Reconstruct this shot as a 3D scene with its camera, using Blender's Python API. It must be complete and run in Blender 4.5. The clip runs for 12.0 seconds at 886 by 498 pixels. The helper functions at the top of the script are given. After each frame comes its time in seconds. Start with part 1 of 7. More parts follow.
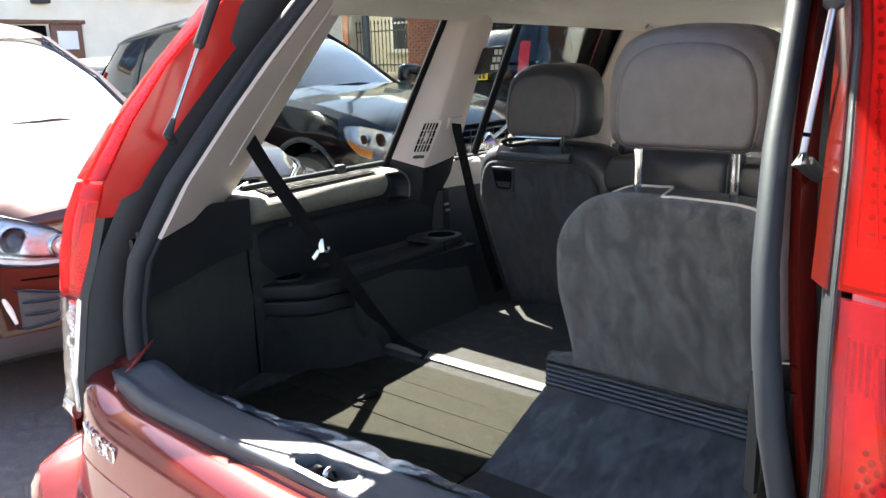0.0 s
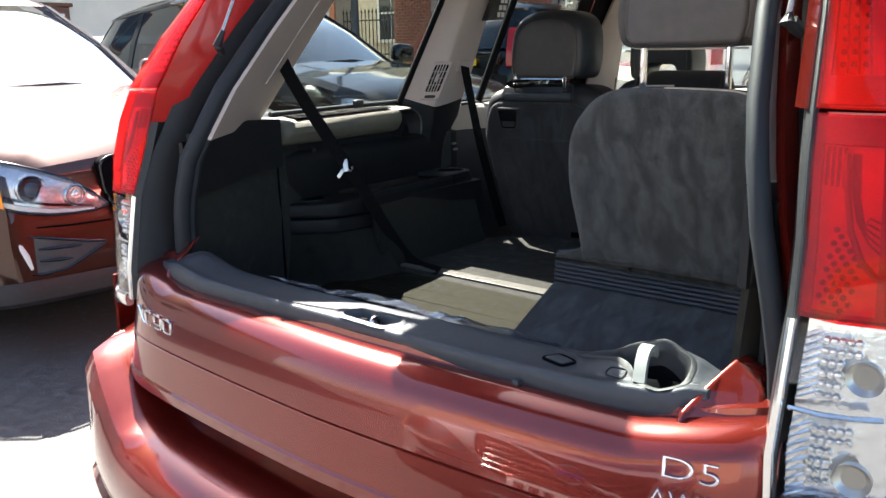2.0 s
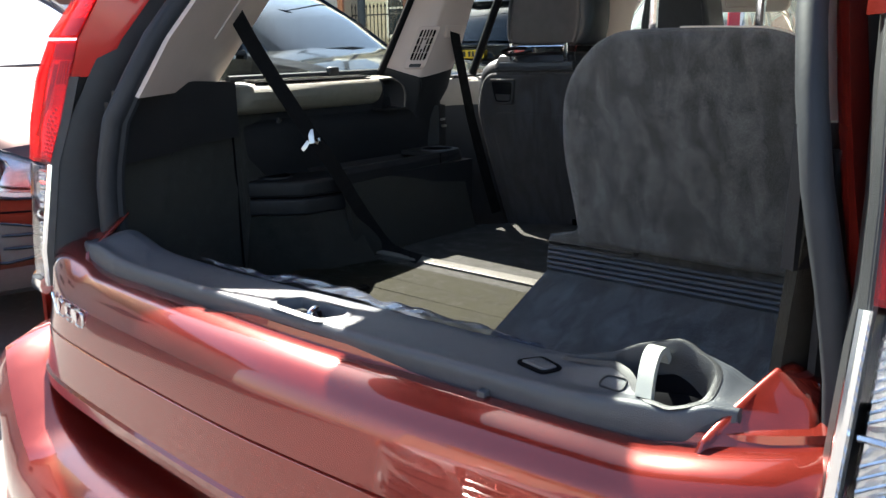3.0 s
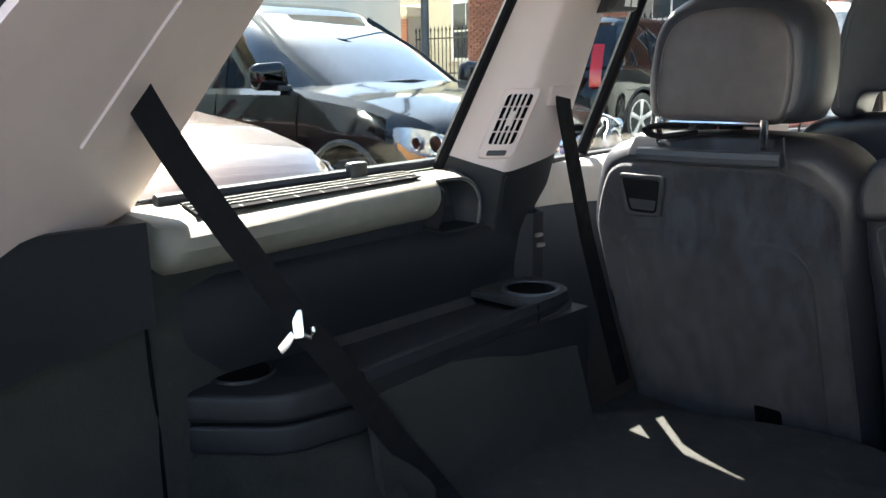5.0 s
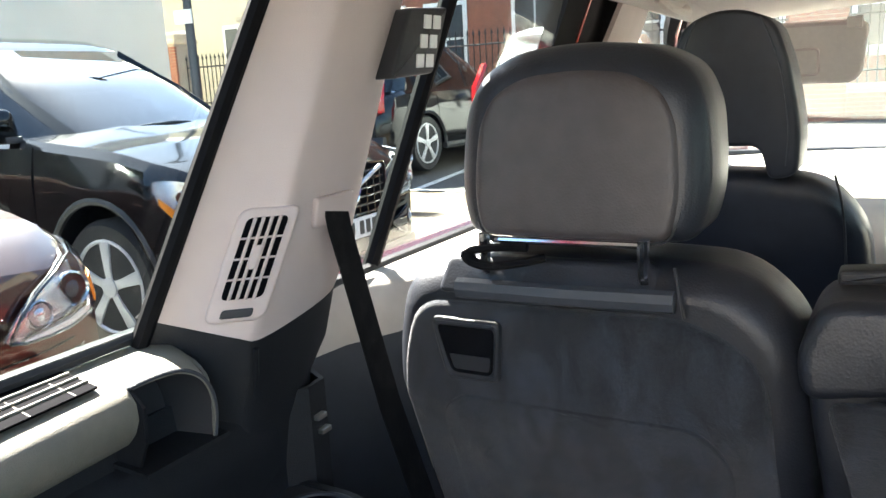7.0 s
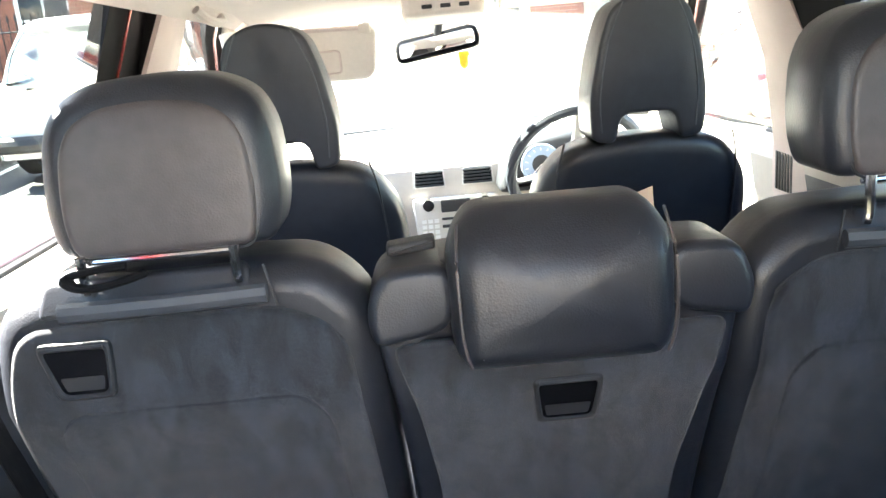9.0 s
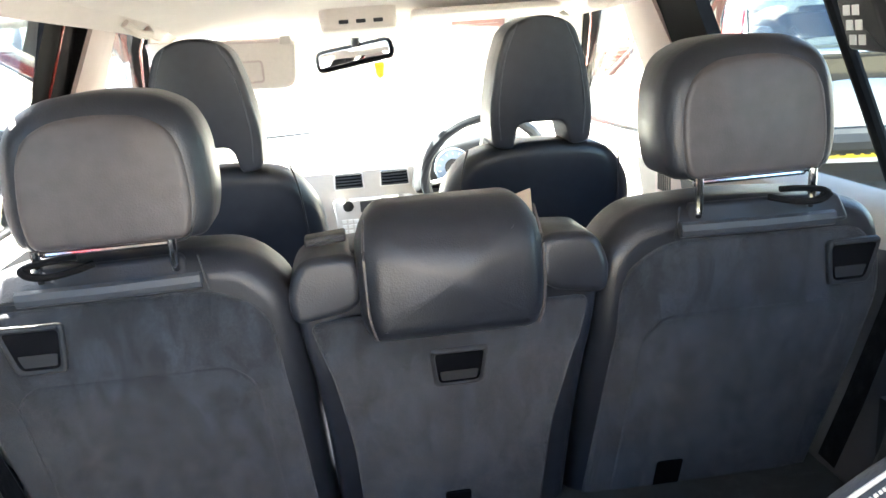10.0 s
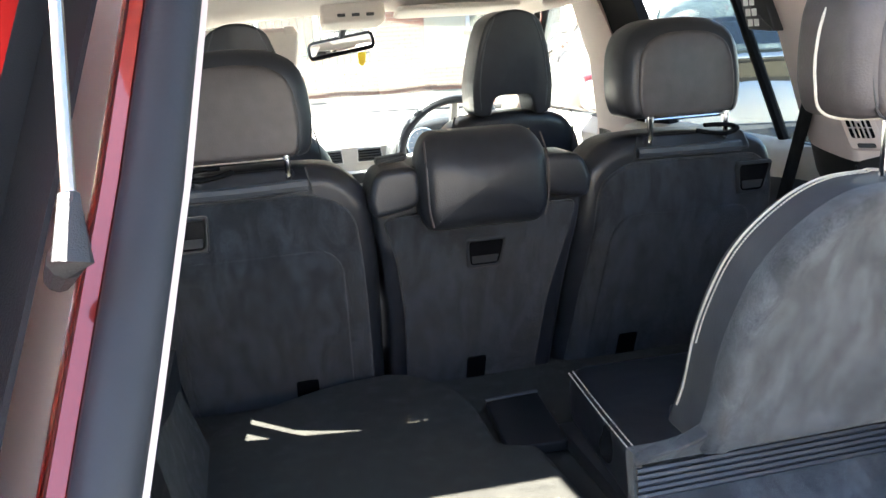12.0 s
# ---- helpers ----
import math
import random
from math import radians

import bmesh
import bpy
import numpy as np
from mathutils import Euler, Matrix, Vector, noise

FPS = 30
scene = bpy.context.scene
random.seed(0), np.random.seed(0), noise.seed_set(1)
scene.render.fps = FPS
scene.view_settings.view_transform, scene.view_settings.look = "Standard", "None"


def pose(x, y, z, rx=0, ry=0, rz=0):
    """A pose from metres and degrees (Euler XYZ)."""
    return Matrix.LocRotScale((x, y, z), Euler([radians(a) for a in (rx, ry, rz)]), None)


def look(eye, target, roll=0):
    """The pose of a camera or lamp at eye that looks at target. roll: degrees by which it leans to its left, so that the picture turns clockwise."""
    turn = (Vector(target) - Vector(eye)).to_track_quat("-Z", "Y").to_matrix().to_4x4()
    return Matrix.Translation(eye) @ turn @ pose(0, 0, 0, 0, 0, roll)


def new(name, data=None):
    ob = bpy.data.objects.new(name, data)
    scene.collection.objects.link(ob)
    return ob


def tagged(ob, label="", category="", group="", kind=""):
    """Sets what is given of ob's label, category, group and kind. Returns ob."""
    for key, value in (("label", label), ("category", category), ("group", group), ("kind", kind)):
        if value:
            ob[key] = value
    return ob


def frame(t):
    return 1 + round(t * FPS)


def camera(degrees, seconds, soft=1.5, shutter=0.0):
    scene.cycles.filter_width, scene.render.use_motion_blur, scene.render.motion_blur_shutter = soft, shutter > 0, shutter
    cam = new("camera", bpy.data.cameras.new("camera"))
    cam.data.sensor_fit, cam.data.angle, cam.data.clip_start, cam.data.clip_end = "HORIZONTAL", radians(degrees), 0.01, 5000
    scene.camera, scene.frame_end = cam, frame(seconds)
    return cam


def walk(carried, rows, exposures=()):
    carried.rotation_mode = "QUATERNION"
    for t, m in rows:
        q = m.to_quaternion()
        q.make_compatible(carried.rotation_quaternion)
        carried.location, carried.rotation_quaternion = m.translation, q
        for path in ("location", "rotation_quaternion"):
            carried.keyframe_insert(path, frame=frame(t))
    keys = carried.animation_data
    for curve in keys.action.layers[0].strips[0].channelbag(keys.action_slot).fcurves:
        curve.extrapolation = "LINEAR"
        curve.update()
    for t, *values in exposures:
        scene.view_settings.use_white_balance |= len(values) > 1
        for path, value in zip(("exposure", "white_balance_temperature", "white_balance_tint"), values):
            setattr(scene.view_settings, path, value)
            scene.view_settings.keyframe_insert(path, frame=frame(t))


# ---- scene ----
cam = camera(57.8, 12.0)
PATH = [
    (0, (0.761, -0.636, 1.4), (-0.506, 0.838, 0.93), -1.8),
    (0.5, (0.814, -0.713, 1.398), (-0.432, 0.778, 0.924), -1.5),
    (1, (0.846, -0.808, 1.394), (-0.391, 0.69, 0.917), -1.2),
    (1.5, (0.839, -0.838, 1.342), (-0.392, 0.663, 0.863), -1.1),
    (2, (0.825, -0.834, 1.266), (-0.407, 0.667, 0.784), -1.0),
    (2.5, (0.796, -0.771, 1.207), (-0.439, 0.725, 0.722), -0.9),
    (2.7, (0.769, -0.717, 1.187), (-0.469, 0.776, 0.7), -0.8),
    (4.3, (0.414, -0.178, 1.169), (-0.936, 1.228, 0.722), -0.7),
    (4.5, (0.325, -0.14, 1.203), (-1.035, 1.258, 0.761), -0.7),
    (5, (0.125, 0.016, 1.262), (-1.245, 1.406, 0.827), -0.9),
    (5.5, (-0.012, 0.166, 1.306), (-1.383, 1.559, 0.881), -1.0),
    (6, (-0.083, 0.279, 1.324), (-1.429, 1.699, 0.913), -1.3),
    (6.5, (-0.119, 0.358, 1.339), (-1.327, 1.901, 0.938), -2.0),
    (7, (-0.145, 0.419, 1.338), (-1.122, 2.116, 0.935), -3.2),
    (7.5, (-0.16, 0.42, 1.325), (-0.888, 2.234, 0.9), -4.5),
    (7.7, (-0.156, 0.41, 1.323), (-0.769, 2.268, 0.91), -5.2),
    (9.3, (-0.135, 0.259, 1.398), (-0.003, 2.185, 0.873), -4.5),
    (9.5, (-0.127, 0.228, 1.405), (0.04, 2.149, 0.877), -4.4),
    (10, (-0.128, 0.129, 1.413), (0.104, 2.045, 0.89), -4.0),
    (10.5, (-0.21, 0.05, 1.399), (0.071, 1.962, 0.882), -3.6),
    (11, (-0.276, -0.07, 1.389), (0.042, 1.837, 0.877), -3.5),
    (11.5, (-0.333, -0.196, 1.374), (0.04, 1.703, 0.868), -3.4),
    (12, (-0.406, -0.275, 1.368), (0.035, 1.609, 0.86), -3.3),
]
EXPOSURE = [(0, 3.35), (0.5, 3.08), (1.0, 2.74), (2.7, 2.68), (4.3, 3.98), (4.6, 3.9), (5.0, 3.82), (5.5, 3.12), (6.0, 3.15), (6.3, 3.4), (6.6, 3.68), (7.0, 4.0), (7.7, 4.35), (9.3, 5.2), (10.5, 5.15), (12, 4.4)]
walk(cam, [(t, look(eye, target, roll)) for t, eye, target, roll in PATH], EXPOSURE)

# ---- light ----
SUN_TO = Vector((-0.80, 0.37, 1.0)).normalized()
world = bpy.data.worlds.new("world")
scene.world = world
world.use_nodes = True
wn = world.node_tree
sky = wn.nodes.new("ShaderNodeTexSky")
sky.sky_type = "NISHITA"
sky.sun_disc = False
sky.sun_elevation = math.asin(SUN_TO.z)
sky.sun_rotation = math.atan2(SUN_TO.x, SUN_TO.y)
sky.air_density, sky.dust_density = 1.0, 1.0
wn.links.new(sky.outputs[0], wn.nodes["Background"].inputs[0])
wn.nodes["Background"].inputs[1].default_value = 0.06
sun_data = bpy.data.lights.new("sun", "SUN")
sun_data.energy, sun_data.angle, sun_data.color = 5.0, radians(0.55), (1.0, 0.95, 0.86)
sun = new("sun", sun_data)
sun.rotation_euler = SUN_TO.to_track_quat("Z", "Y").to_euler()

# ---- materials ----
def material(name, base, rough=0.5, metal=0.0, coat=0.0, vary=0.0, scale=30.0, bump=0.0, bscale=300.0, spec=0.5, sheen=0.0, speck=None):
    """A surface with colour variation at two scales and a fine relief, in object space."""
    m = bpy.data.materials.new(name)
    m.use_nodes = True
    nt = m.node_tree
    n, l = nt.nodes, nt.links
    b = n["Principled BSDF"]
    b.inputs["Base Color"].default_value = (*base, 1)
    b.inputs["Roughness"].default_value = rough
    b.inputs["Metallic"].default_value = metal
    b.inputs["Coat Weight"].default_value = coat
    b.inputs["Coat Roughness"].default_value = 0.03
    b.inputs["Specular IOR Level"].default_value = spec
    b.inputs["Sheen Weight"].default_value = sheen
    co = n.new("ShaderNodeTexCoord")
    if vary:
        t1, t2 = n.new("ShaderNodeTexNoise"), n.new("ShaderNodeTexNoise")
        t1.inputs["Scale"].default_value, t2.inputs["Scale"].default_value = scale, scale * 0.09
        t1.inputs["Detail"].default_value = 6
        add = n.new("ShaderNodeMath")
        add.operation = "ADD"
        ramp = n.new("ShaderNodeMapRange")
        ramp.inputs[1].default_value, ramp.inputs[2].default_value = 0.6, 1.4
        ramp.inputs[3].default_value, ramp.inputs[4].default_value = 1 - vary, 1 + vary
        mul = n.new("ShaderNodeVectorMath")
        mul.operation = "SCALE"
        mul.inputs[0].default_value = base
        for t in (t1, t2):
            l.new(co.outputs["Object"], t.inputs["Vector"])
        l.new(t1.outputs[0], add.inputs[0]), l.new(t2.outputs[0], add.inputs[1])
        l.new(add.outputs[0], ramp.inputs[0]), l.new(ramp.outputs[0], mul.inputs["Scale"])
        l.new(mul.outputs[0], b.inputs["Base Color"])
        rr = n.new("ShaderNodeMapRange")
        rr.inputs[1].default_value, rr.inputs[2].default_value = 0.3, 0.7
        rr.inputs[3].default_value, rr.inputs[4].default_value = max(0.02, rough * (1 - vary)), min(1.0, rough * (1 + vary))
        l.new(t2.outputs[0], rr.inputs[0]), l.new(rr.outputs[0], b.inputs["Roughness"])
    if bump:
        t3, bp = n.new("ShaderNodeTexNoise"), n.new("ShaderNodeBump")
        t3.inputs["Scale"].default_value, t3.inputs["Detail"].default_value = bscale, 4
        bp.inputs["Strength"].default_value, bp.inputs["Distance"].default_value = bump, 0.002
        l.new(co.outputs["Object"], t3.inputs["Vector"])
        l.new(t3.outputs[0], bp.inputs["Height"]), l.new(bp.outputs[0], b.inputs["Normal"])
    return m


def leather(name, base, rough=0.36):
    """Grained hide: cells for the grain, broad folds, a soft gloss."""
    m = material(name, base, rough, vary=0.25, scale=40)
    n, l = m.node_tree.nodes, m.node_tree.links
    co, vor, big, bp, bp2 = (n.new("ShaderNode" + k) for k in ("TexCoord", "TexVoronoi", "TexNoise", "Bump", "Bump"))
    vor.inputs["Scale"].default_value = 420
    big.inputs["Scale"].default_value = 9
    bp.inputs["Strength"].default_value, bp.inputs["Distance"].default_value = 0.25, 0.0008
    bp2.inputs["Strength"].default_value, bp2.inputs["Distance"].default_value = 0.35, 0.012
    l.new(co.outputs["Object"], vor.inputs["Vector"]), l.new(co.outputs["Object"], big.inputs["Vector"])
    l.new(vor.outputs["Distance"], bp.inputs["Height"]), l.new(big.outputs[0], bp2.inputs["Height"])
    l.new(bp2.outputs[0], bp.inputs["Normal"]), l.new(bp.outputs[0], n["Principled BSDF"].inputs["Normal"])
    return m


def felt(name, base):
    """Brushed pile: fine grain, streaks where the nap lies one way or the other, a few pale flecks."""
    m = material(name, base, 0.95, vary=0.6, scale=420, bump=1.0, bscale=1100, spec=0.12, sheen=0.25)
    n, l = m.node_tree.nodes, m.node_tree.links
    co, mp, nap, rng, fleck, step, mul, mix = (n.new("ShaderNode" + k) for k in ("TexCoord", "Mapping", "TexNoise", "MapRange", "TexVoronoi", "Math", "VectorMath", "Mix"))
    mp.inputs["Scale"].default_value = (34, 17, 13)
    mp.inputs["Rotation"].default_value = (0.1, 0.6, 0.1)
    nap.inputs["Scale"].default_value, nap.inputs["Detail"].default_value, nap.inputs["Distortion"].default_value = 1.0, 5, 0.6
    rng.inputs[1].default_value, rng.inputs[2].default_value = 0.40, 0.62
    rng.inputs[3].default_value, rng.inputs[4].default_value = 0.72, 1.55
    fleck.inputs["Scale"].default_value = 38
    step.operation, step.inputs[1].default_value = "LESS_THAN", 0.018
    mul.operation = "SCALE"
    mix.data_type = "RGBA"
    mix.inputs["B"].default_value = (0.20, 0.22, 0.24, 1)
    b = n["Principled BSDF"]
    old = b.inputs["Base Color"].links[0].from_socket
    l.new(co.outputs["Object"], mp.inputs["Vector"]), l.new(mp.outputs[0], nap.inputs["Vector"]), l.new(nap.outputs[0], rng.inputs[0])
    l.new(co.outputs["Object"], fleck.inputs["Vector"]), l.new(fleck.outputs["Distance"], step.inputs[0])
    l.new(old, mul.inputs[0]), l.new(rng.outputs[0], mul.inputs["Scale"])
    l.new(step.outputs[0], mix.inputs["Factor"]), l.new(mul.outputs[0], mix.inputs["A"]), l.new(mix.outputs["Result"], b.inputs["Base Color"])
    return m


def glass(name, tint, gloss=1.0, rough=0.0):
    """A thin pane: what is behind it, tinted, under a mirror that grows towards grazing angles."""
    m = bpy.data.materials.new(name)
    m.use_nodes = True
    n, l = m.node_tree.nodes, m.node_tree.links
    n.remove(n["Principled BSDF"])
    tr, gl, fr, mix, po, mu = (n.new("ShaderNode" + k) for k in ("BsdfTransparent", "BsdfGlossy", "LayerWeight", "MixShader", "Math", "Math"))
    tr.inputs[0].default_value = (*tint, 1)
    gl.inputs["Roughness"].default_value = rough
    fr.inputs[0].default_value = 0.5
    po.operation, po.inputs[1].default_value = "POWER", 4.0
    mu.operation, mu.inputs[1].default_value, mu.inputs[2].default_value, mu.use_clamp = "MULTIPLY_ADD", 0.7 * gloss, 0.025 * gloss, True
    l.new(fr.outputs["Facing"], po.inputs[0]), l.new(po.outputs[0], mu.inputs[0]), l.new(mu.outputs[0], mix.inputs[0])
    l.new(tr.outputs[0], mix.inputs[1]), l.new(gl.outputs[0], mix.inputs[2])
    l.new(mix.outputs[0], n["Material Output"].inputs[0])
    return m


def lamp_lens(name, base, body):
    """Moulded lamp plastic: half clear, half scattering, under a gloss."""
    m = glass(name, base, 1.0)
    n, l = m.node_tree.nodes, m.node_tree.links
    df, tl, m1, m2 = (n.new("ShaderNode" + k) for k in ("BsdfDiffuse", "BsdfTranslucent", "MixShader", "MixShader"))
    df.inputs[0].default_value = tl.inputs[0].default_value = (*base, 1)
    last = n["Material Output"].inputs[0].links[0].from_node
    l.new(df.outputs[0], m1.inputs[1]), l.new(tl.outputs[0], m1.inputs[2])
    m2.inputs[0].default_value = body
    l.new(last.outputs[0], m2.inputs[1]), l.new(m1.outputs[0], m2.inputs[2])
    l.new(m2.outputs[0], n["Material Output"].inputs[0])
    return m


def paint(name, base, metal=0.55, rough=0.3):
    """Lacquered car paint with metal flake and a little dust."""
    m = material(name, base, rough, metal, coat=1.0 if metal else 0.45, vary=0.03, scale=900, spec=0.5 if metal else 0.2)
    return m


RED = paint("copper_red_paint", (0.205, 0.019, 0.0125), 0.62, 0.22)
SHELF_DK = material("dark_grained_tray", (0.030, 0.031, 0.033), 0.5, vary=0.15, scale=60, bump=0.4, bscale=420)
BLACK_PL = material("black_grained_plastic", (0.022, 0.023, 0.026), 0.48, vary=0.2, scale=60, bump=0.35, bscale=900)
GREY_PL = material("slate_grey_plastic", (0.045, 0.050, 0.060), 0.42, vary=0.15, scale=50, bump=0.3, bscale=900)
GREY_LT = material("pale_grey_plastic", (0.30, 0.31, 0.29), 0.45, vary=0.12, scale=50, bump=0.3, bscale=900)
BOARD = material("olive_grey_floor_carpet", (0.0235, 0.0232, 0.0170), 1.0, vary=0.55, scale=420, bump=1.0, bscale=900, spec=0.03)
DARK_PL = material("dark_trim_plastic", (0.0125, 0.0135, 0.016), 0.5, vary=0.2, scale=60, bump=0.35, bscale=700, spec=0.32)
SHELF_PL = material("grained_shelf_plastic", (0.195, 0.184, 0.150), 0.5, vary=0.15, scale=60, bump=0.55, bscale=800)
TAUPE = material("taupe_pillar_plastic", (0.57, 0.475, 0.44), 0.55, vary=0.06, scale=20, bump=0.2, bscale=900)
CREAM = material("cream_headlining", (0.66, 0.60, 0.54), 0.9, vary=0.06, scale=120, bump=0.4, bscale=1200, sheen=0.3)
CARPET = material("charcoal_carpet", (0.0245, 0.0247, 0.0205), 1.0, vary=0.55, scale=420, bump=1.0, bscale=900, spec=0.08, sheen=0.09)
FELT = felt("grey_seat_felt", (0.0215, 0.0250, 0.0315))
# same felt for the third seat, its stronger light put into a paler base
FELT_LIT = felt("lit_seat_felt", (0.058, 0.062, 0.066))
STRIP = material("smooth_strip_plastic", (0.15, 0.147, 0.128), 0.36, vary=0.08, scale=40, spec=0.6)
BLACK_FR = material("black_door_frame", (0.006, 0.006, 0.007), 0.8, vary=0.2, scale=60, spec=0.12)
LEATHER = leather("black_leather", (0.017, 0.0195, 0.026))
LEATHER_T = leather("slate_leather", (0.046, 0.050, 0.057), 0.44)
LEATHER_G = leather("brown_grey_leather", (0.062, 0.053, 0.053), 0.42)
RUBBER = material("rubber_seal", (0.020, 0.023, 0.029), 0.62, vary=0.15, scale=30, bump=0.1, bscale=200, spec=0.3)
CHROME = material("chrome", (0.82, 0.82, 0.84), 0.12, 1.0, vary=0.1, scale=15)
STEEL = material("worn_steel", (0.62, 0.6, 0.56), 0.3, 1.0, vary=0.2, scale=40)
WEB = material("belt_webbing", (0.008, 0.008, 0.009), 0.85, vary=0.2, scale=500, bump=0.6, bscale=1500, spec=0.12)
STITCH = material("pale_stitching", (0.6, 0.56, 0.48), 0.8, vary=0.1, scale=200)
RECESS = material("satin_black_recess", (0.005, 0.005, 0.006), 0.22, vary=0.15, scale=40)
HOLE = material("deep_black", (0.004, 0.004, 0.005), 0.9, spec=0.03)
LENS_RED = lamp_lens("red_lens", (0.98, 0.085, 0.07), 0.13)
LENS_SIDE = material("red_lamp_flank", (0.50, 0.017, 0.014), 0.22, coat=0.5, vary=0.08, scale=30)
LENS_CLEAR = glass("clear_lens", (0.93, 0.94, 0.95), 1.0)
REFL_RED = material("lamp_reflector", (0.95, 0.80, 0.80), 0.35, 0.15, vary=0.2, scale=70)
LAMP_DARK = material("lamp_inner_frame", (0.30, 0.06, 0.06), 0.35, vary=0.15, scale=70)
LAMP_DOT = material("lamp_dot", (0.22, 0.03, 0.03), 0.3)
REFL = material("silver_reflector", (0.90, 0.90, 0.90), 0.16, 0.93, vary=0.15, scale=90, bump=0.5, bscale=120)
PANE = glass("window_pane", (0.86, 0.9, 0.88), 1.0)
PANE_DARK = glass("tinted_rear_pane", (0.70, 0.75, 0.735), 1.1)
FILM = lamp_lens("plastic_film", (0.74, 0.79, 0.90), 0.045)
ASPHALT = material("asphalt", (0.115, 0.110, 0.104), 0.95, vary=0.65, scale=260, bump=1.0, bscale=140, spec=0.15)
SAND = material("worn_tan_paving", (0.17, 0.115, 0.065), 0.9, vary=0.3, scale=40, bump=0.7, bscale=90)
LINE = material("white_road_paint", (0.75, 0.75, 0.72), 0.7, vary=0.2, scale=40)
BRICK = material("red_brick", (0.28, 0.11, 0.07), 0.85, vary=0.35, scale=18, bump=0.8, bscale=60)
MORTAR = material("mortar", (0.38, 0.33, 0.28), 0.95, vary=0.2, scale=30)
RENDER_W = material("white_render", (0.80, 0.75, 0.63), 0.9, vary=0.08, scale=3, bump=0.3, bscale=40)
RENDER_C = material("cream_render", (0.66, 0.58, 0.44), 0.9, vary=0.12, scale=3, bump=0.3, bscale=40)
STONE = material("sandstone", (0.5, 0.42, 0.32), 0.85, vary=0.2, scale=10, bump=0.4, bscale=40)
IRON = material("black_iron", (0.015, 0.015, 0.016), 0.5, vary=0.3, scale=40)
WOOD = material("brown_door_wood", (0.16, 0.07, 0.04), 0.5, vary=0.3, scale=20)
WIN_FAR = material("far_window_glass", (0.03, 0.04, 0.05), 0.08, spec=0.8)
YELLOW = material("yellow_plate", (0.85, 0.6, 0.03), 0.4, vary=0.05)
WHITE = material("white_plastic", (0.8, 0.8, 0.78), 0.4, vary=0.05)
SILVER_T = material("silver_dash_trim", (0.62, 0.6, 0.57), 0.35, 0.3, vary=0.08)
DASH = material("pale_dashboard", (0.50, 0.46, 0.41), 0.6, vary=0.06, scale=60, bump=0.3, bscale=700)
BLUE = material("blue_dial_ring", (0.30, 0.38, 0.5), 0.4, vary=0.1)
PURPLE = material("violet_badge", (0.10, 0.07, 0.35), 0.3, vary=0.05)
ORANGE = material("amber_lens", (0.9, 0.28, 0.02), 0.2, vary=0.1)
TYRE = material("tyre_rubber", (0.02, 0.02, 0.021), 0.85, vary=0.3, scale=40, bump=0.4, bscale=60)
ALLOY = material("alloy_rim", (0.6, 0.6, 0.61), 0.35, 0.25, vary=0.1)
MIRROR = material("mirror", (0.9, 0.9, 0.9), 0.01, 1.0)
BEIGE = material("beige_card", (0.6, 0.45, 0.32), 0.8, vary=0.1)

# ---- mesh helpers ----
def thing(name, label, category, group="", kind=""):
    return tagged(new(name), label, category, group, kind)


def part(name, bm, mat, parent=None, label="", smooth=True, angle=35.0, bevel=0.0, seg=2):
    """One mesh object out of a bmesh, under its thing."""
    bmesh.ops.recalc_face_normals(bm, faces=bm.faces)
    me = bpy.data.meshes.new(name)
    if bevel:
        sharp = [e for e in bm.edges if len(e.link_faces) == 2 and e.calc_face_angle(0) > radians(30)]
        bmesh.ops.bevel(bm, geom=sharp, offset=bevel, segments=seg, profile=0.6, affect="EDGES", clamp_overlap=True)
    if smooth:
        for f in bm.faces:
            f.smooth = True
        for e in bm.edges:
            e.smooth = len(e.link_faces) < 2 or e.calc_face_angle(0) < radians(angle)
    bm.to_mesh(me)
    bm.free()
    for mm in (mat if isinstance(mat, (list, tuple)) else [mat]):
        me.materials.append(mm)
    ob = new(name, me)
    if parent:
        ob.parent = parent
    return tagged(ob, label)


def box(bm, x0, x1, y0, y1, z0, z1, m=None):
    vs = [bm.verts.new(((x0, x1)[i & 1], (y0, y1)[i >> 1 & 1], (z0, z1)[i >> 2])) for i in range(8)]
    if m:
        for v in vs:
            v.co = m @ v.co
    for q in ((0, 1, 3, 2), (4, 6, 7, 5), (0, 4, 5, 1), (2, 3, 7, 6), (0, 2, 6, 4), (1, 5, 7, 3)):
        bm.faces.new([vs[i] for i in q])
    return vs


def boxes(*rows, m=None):
    bm = bmesh.new()
    for r in rows:
        box(bm, *r, m=m)
    return bm


def loft(rows, closed=True, caps=True, bm=None):
    """Skin over rows of points; closed: each row is a ring."""
    bm = bm or bmesh.new()
    rings = [[bm.verts.new(p) for p in r] for r in rows]
    n = len(rings[0])
    for a, b in zip(rings, rings[1:]):
        for i in range(n if closed else n - 1):
            j = (i + 1) % n
            bm.faces.new((a[i], a[j], b[j], b[i]))
    if closed and caps:
        bm.faces.new(rings[0][::-1])
        bm.faces.new(rings[-1])
    return bm


def plate(pts, n, thick, bm=None):
    """A polygon given in space, made thick along n."""
    bm = bm or bmesh.new()
    n = Vector(n)
    a = [bm.verts.new(Vector(p)) for p in pts]
    b = [bm.verts.new(Vector(p) + n * thick) for p in pts]
    bm.faces.new(a[::-1])
    bm.faces.new(b)
    for i in range(len(a)):
        j = (i + 1) % len(a)
        bm.faces.new((a[i], a[j], b[j], b[i]))
    return bm


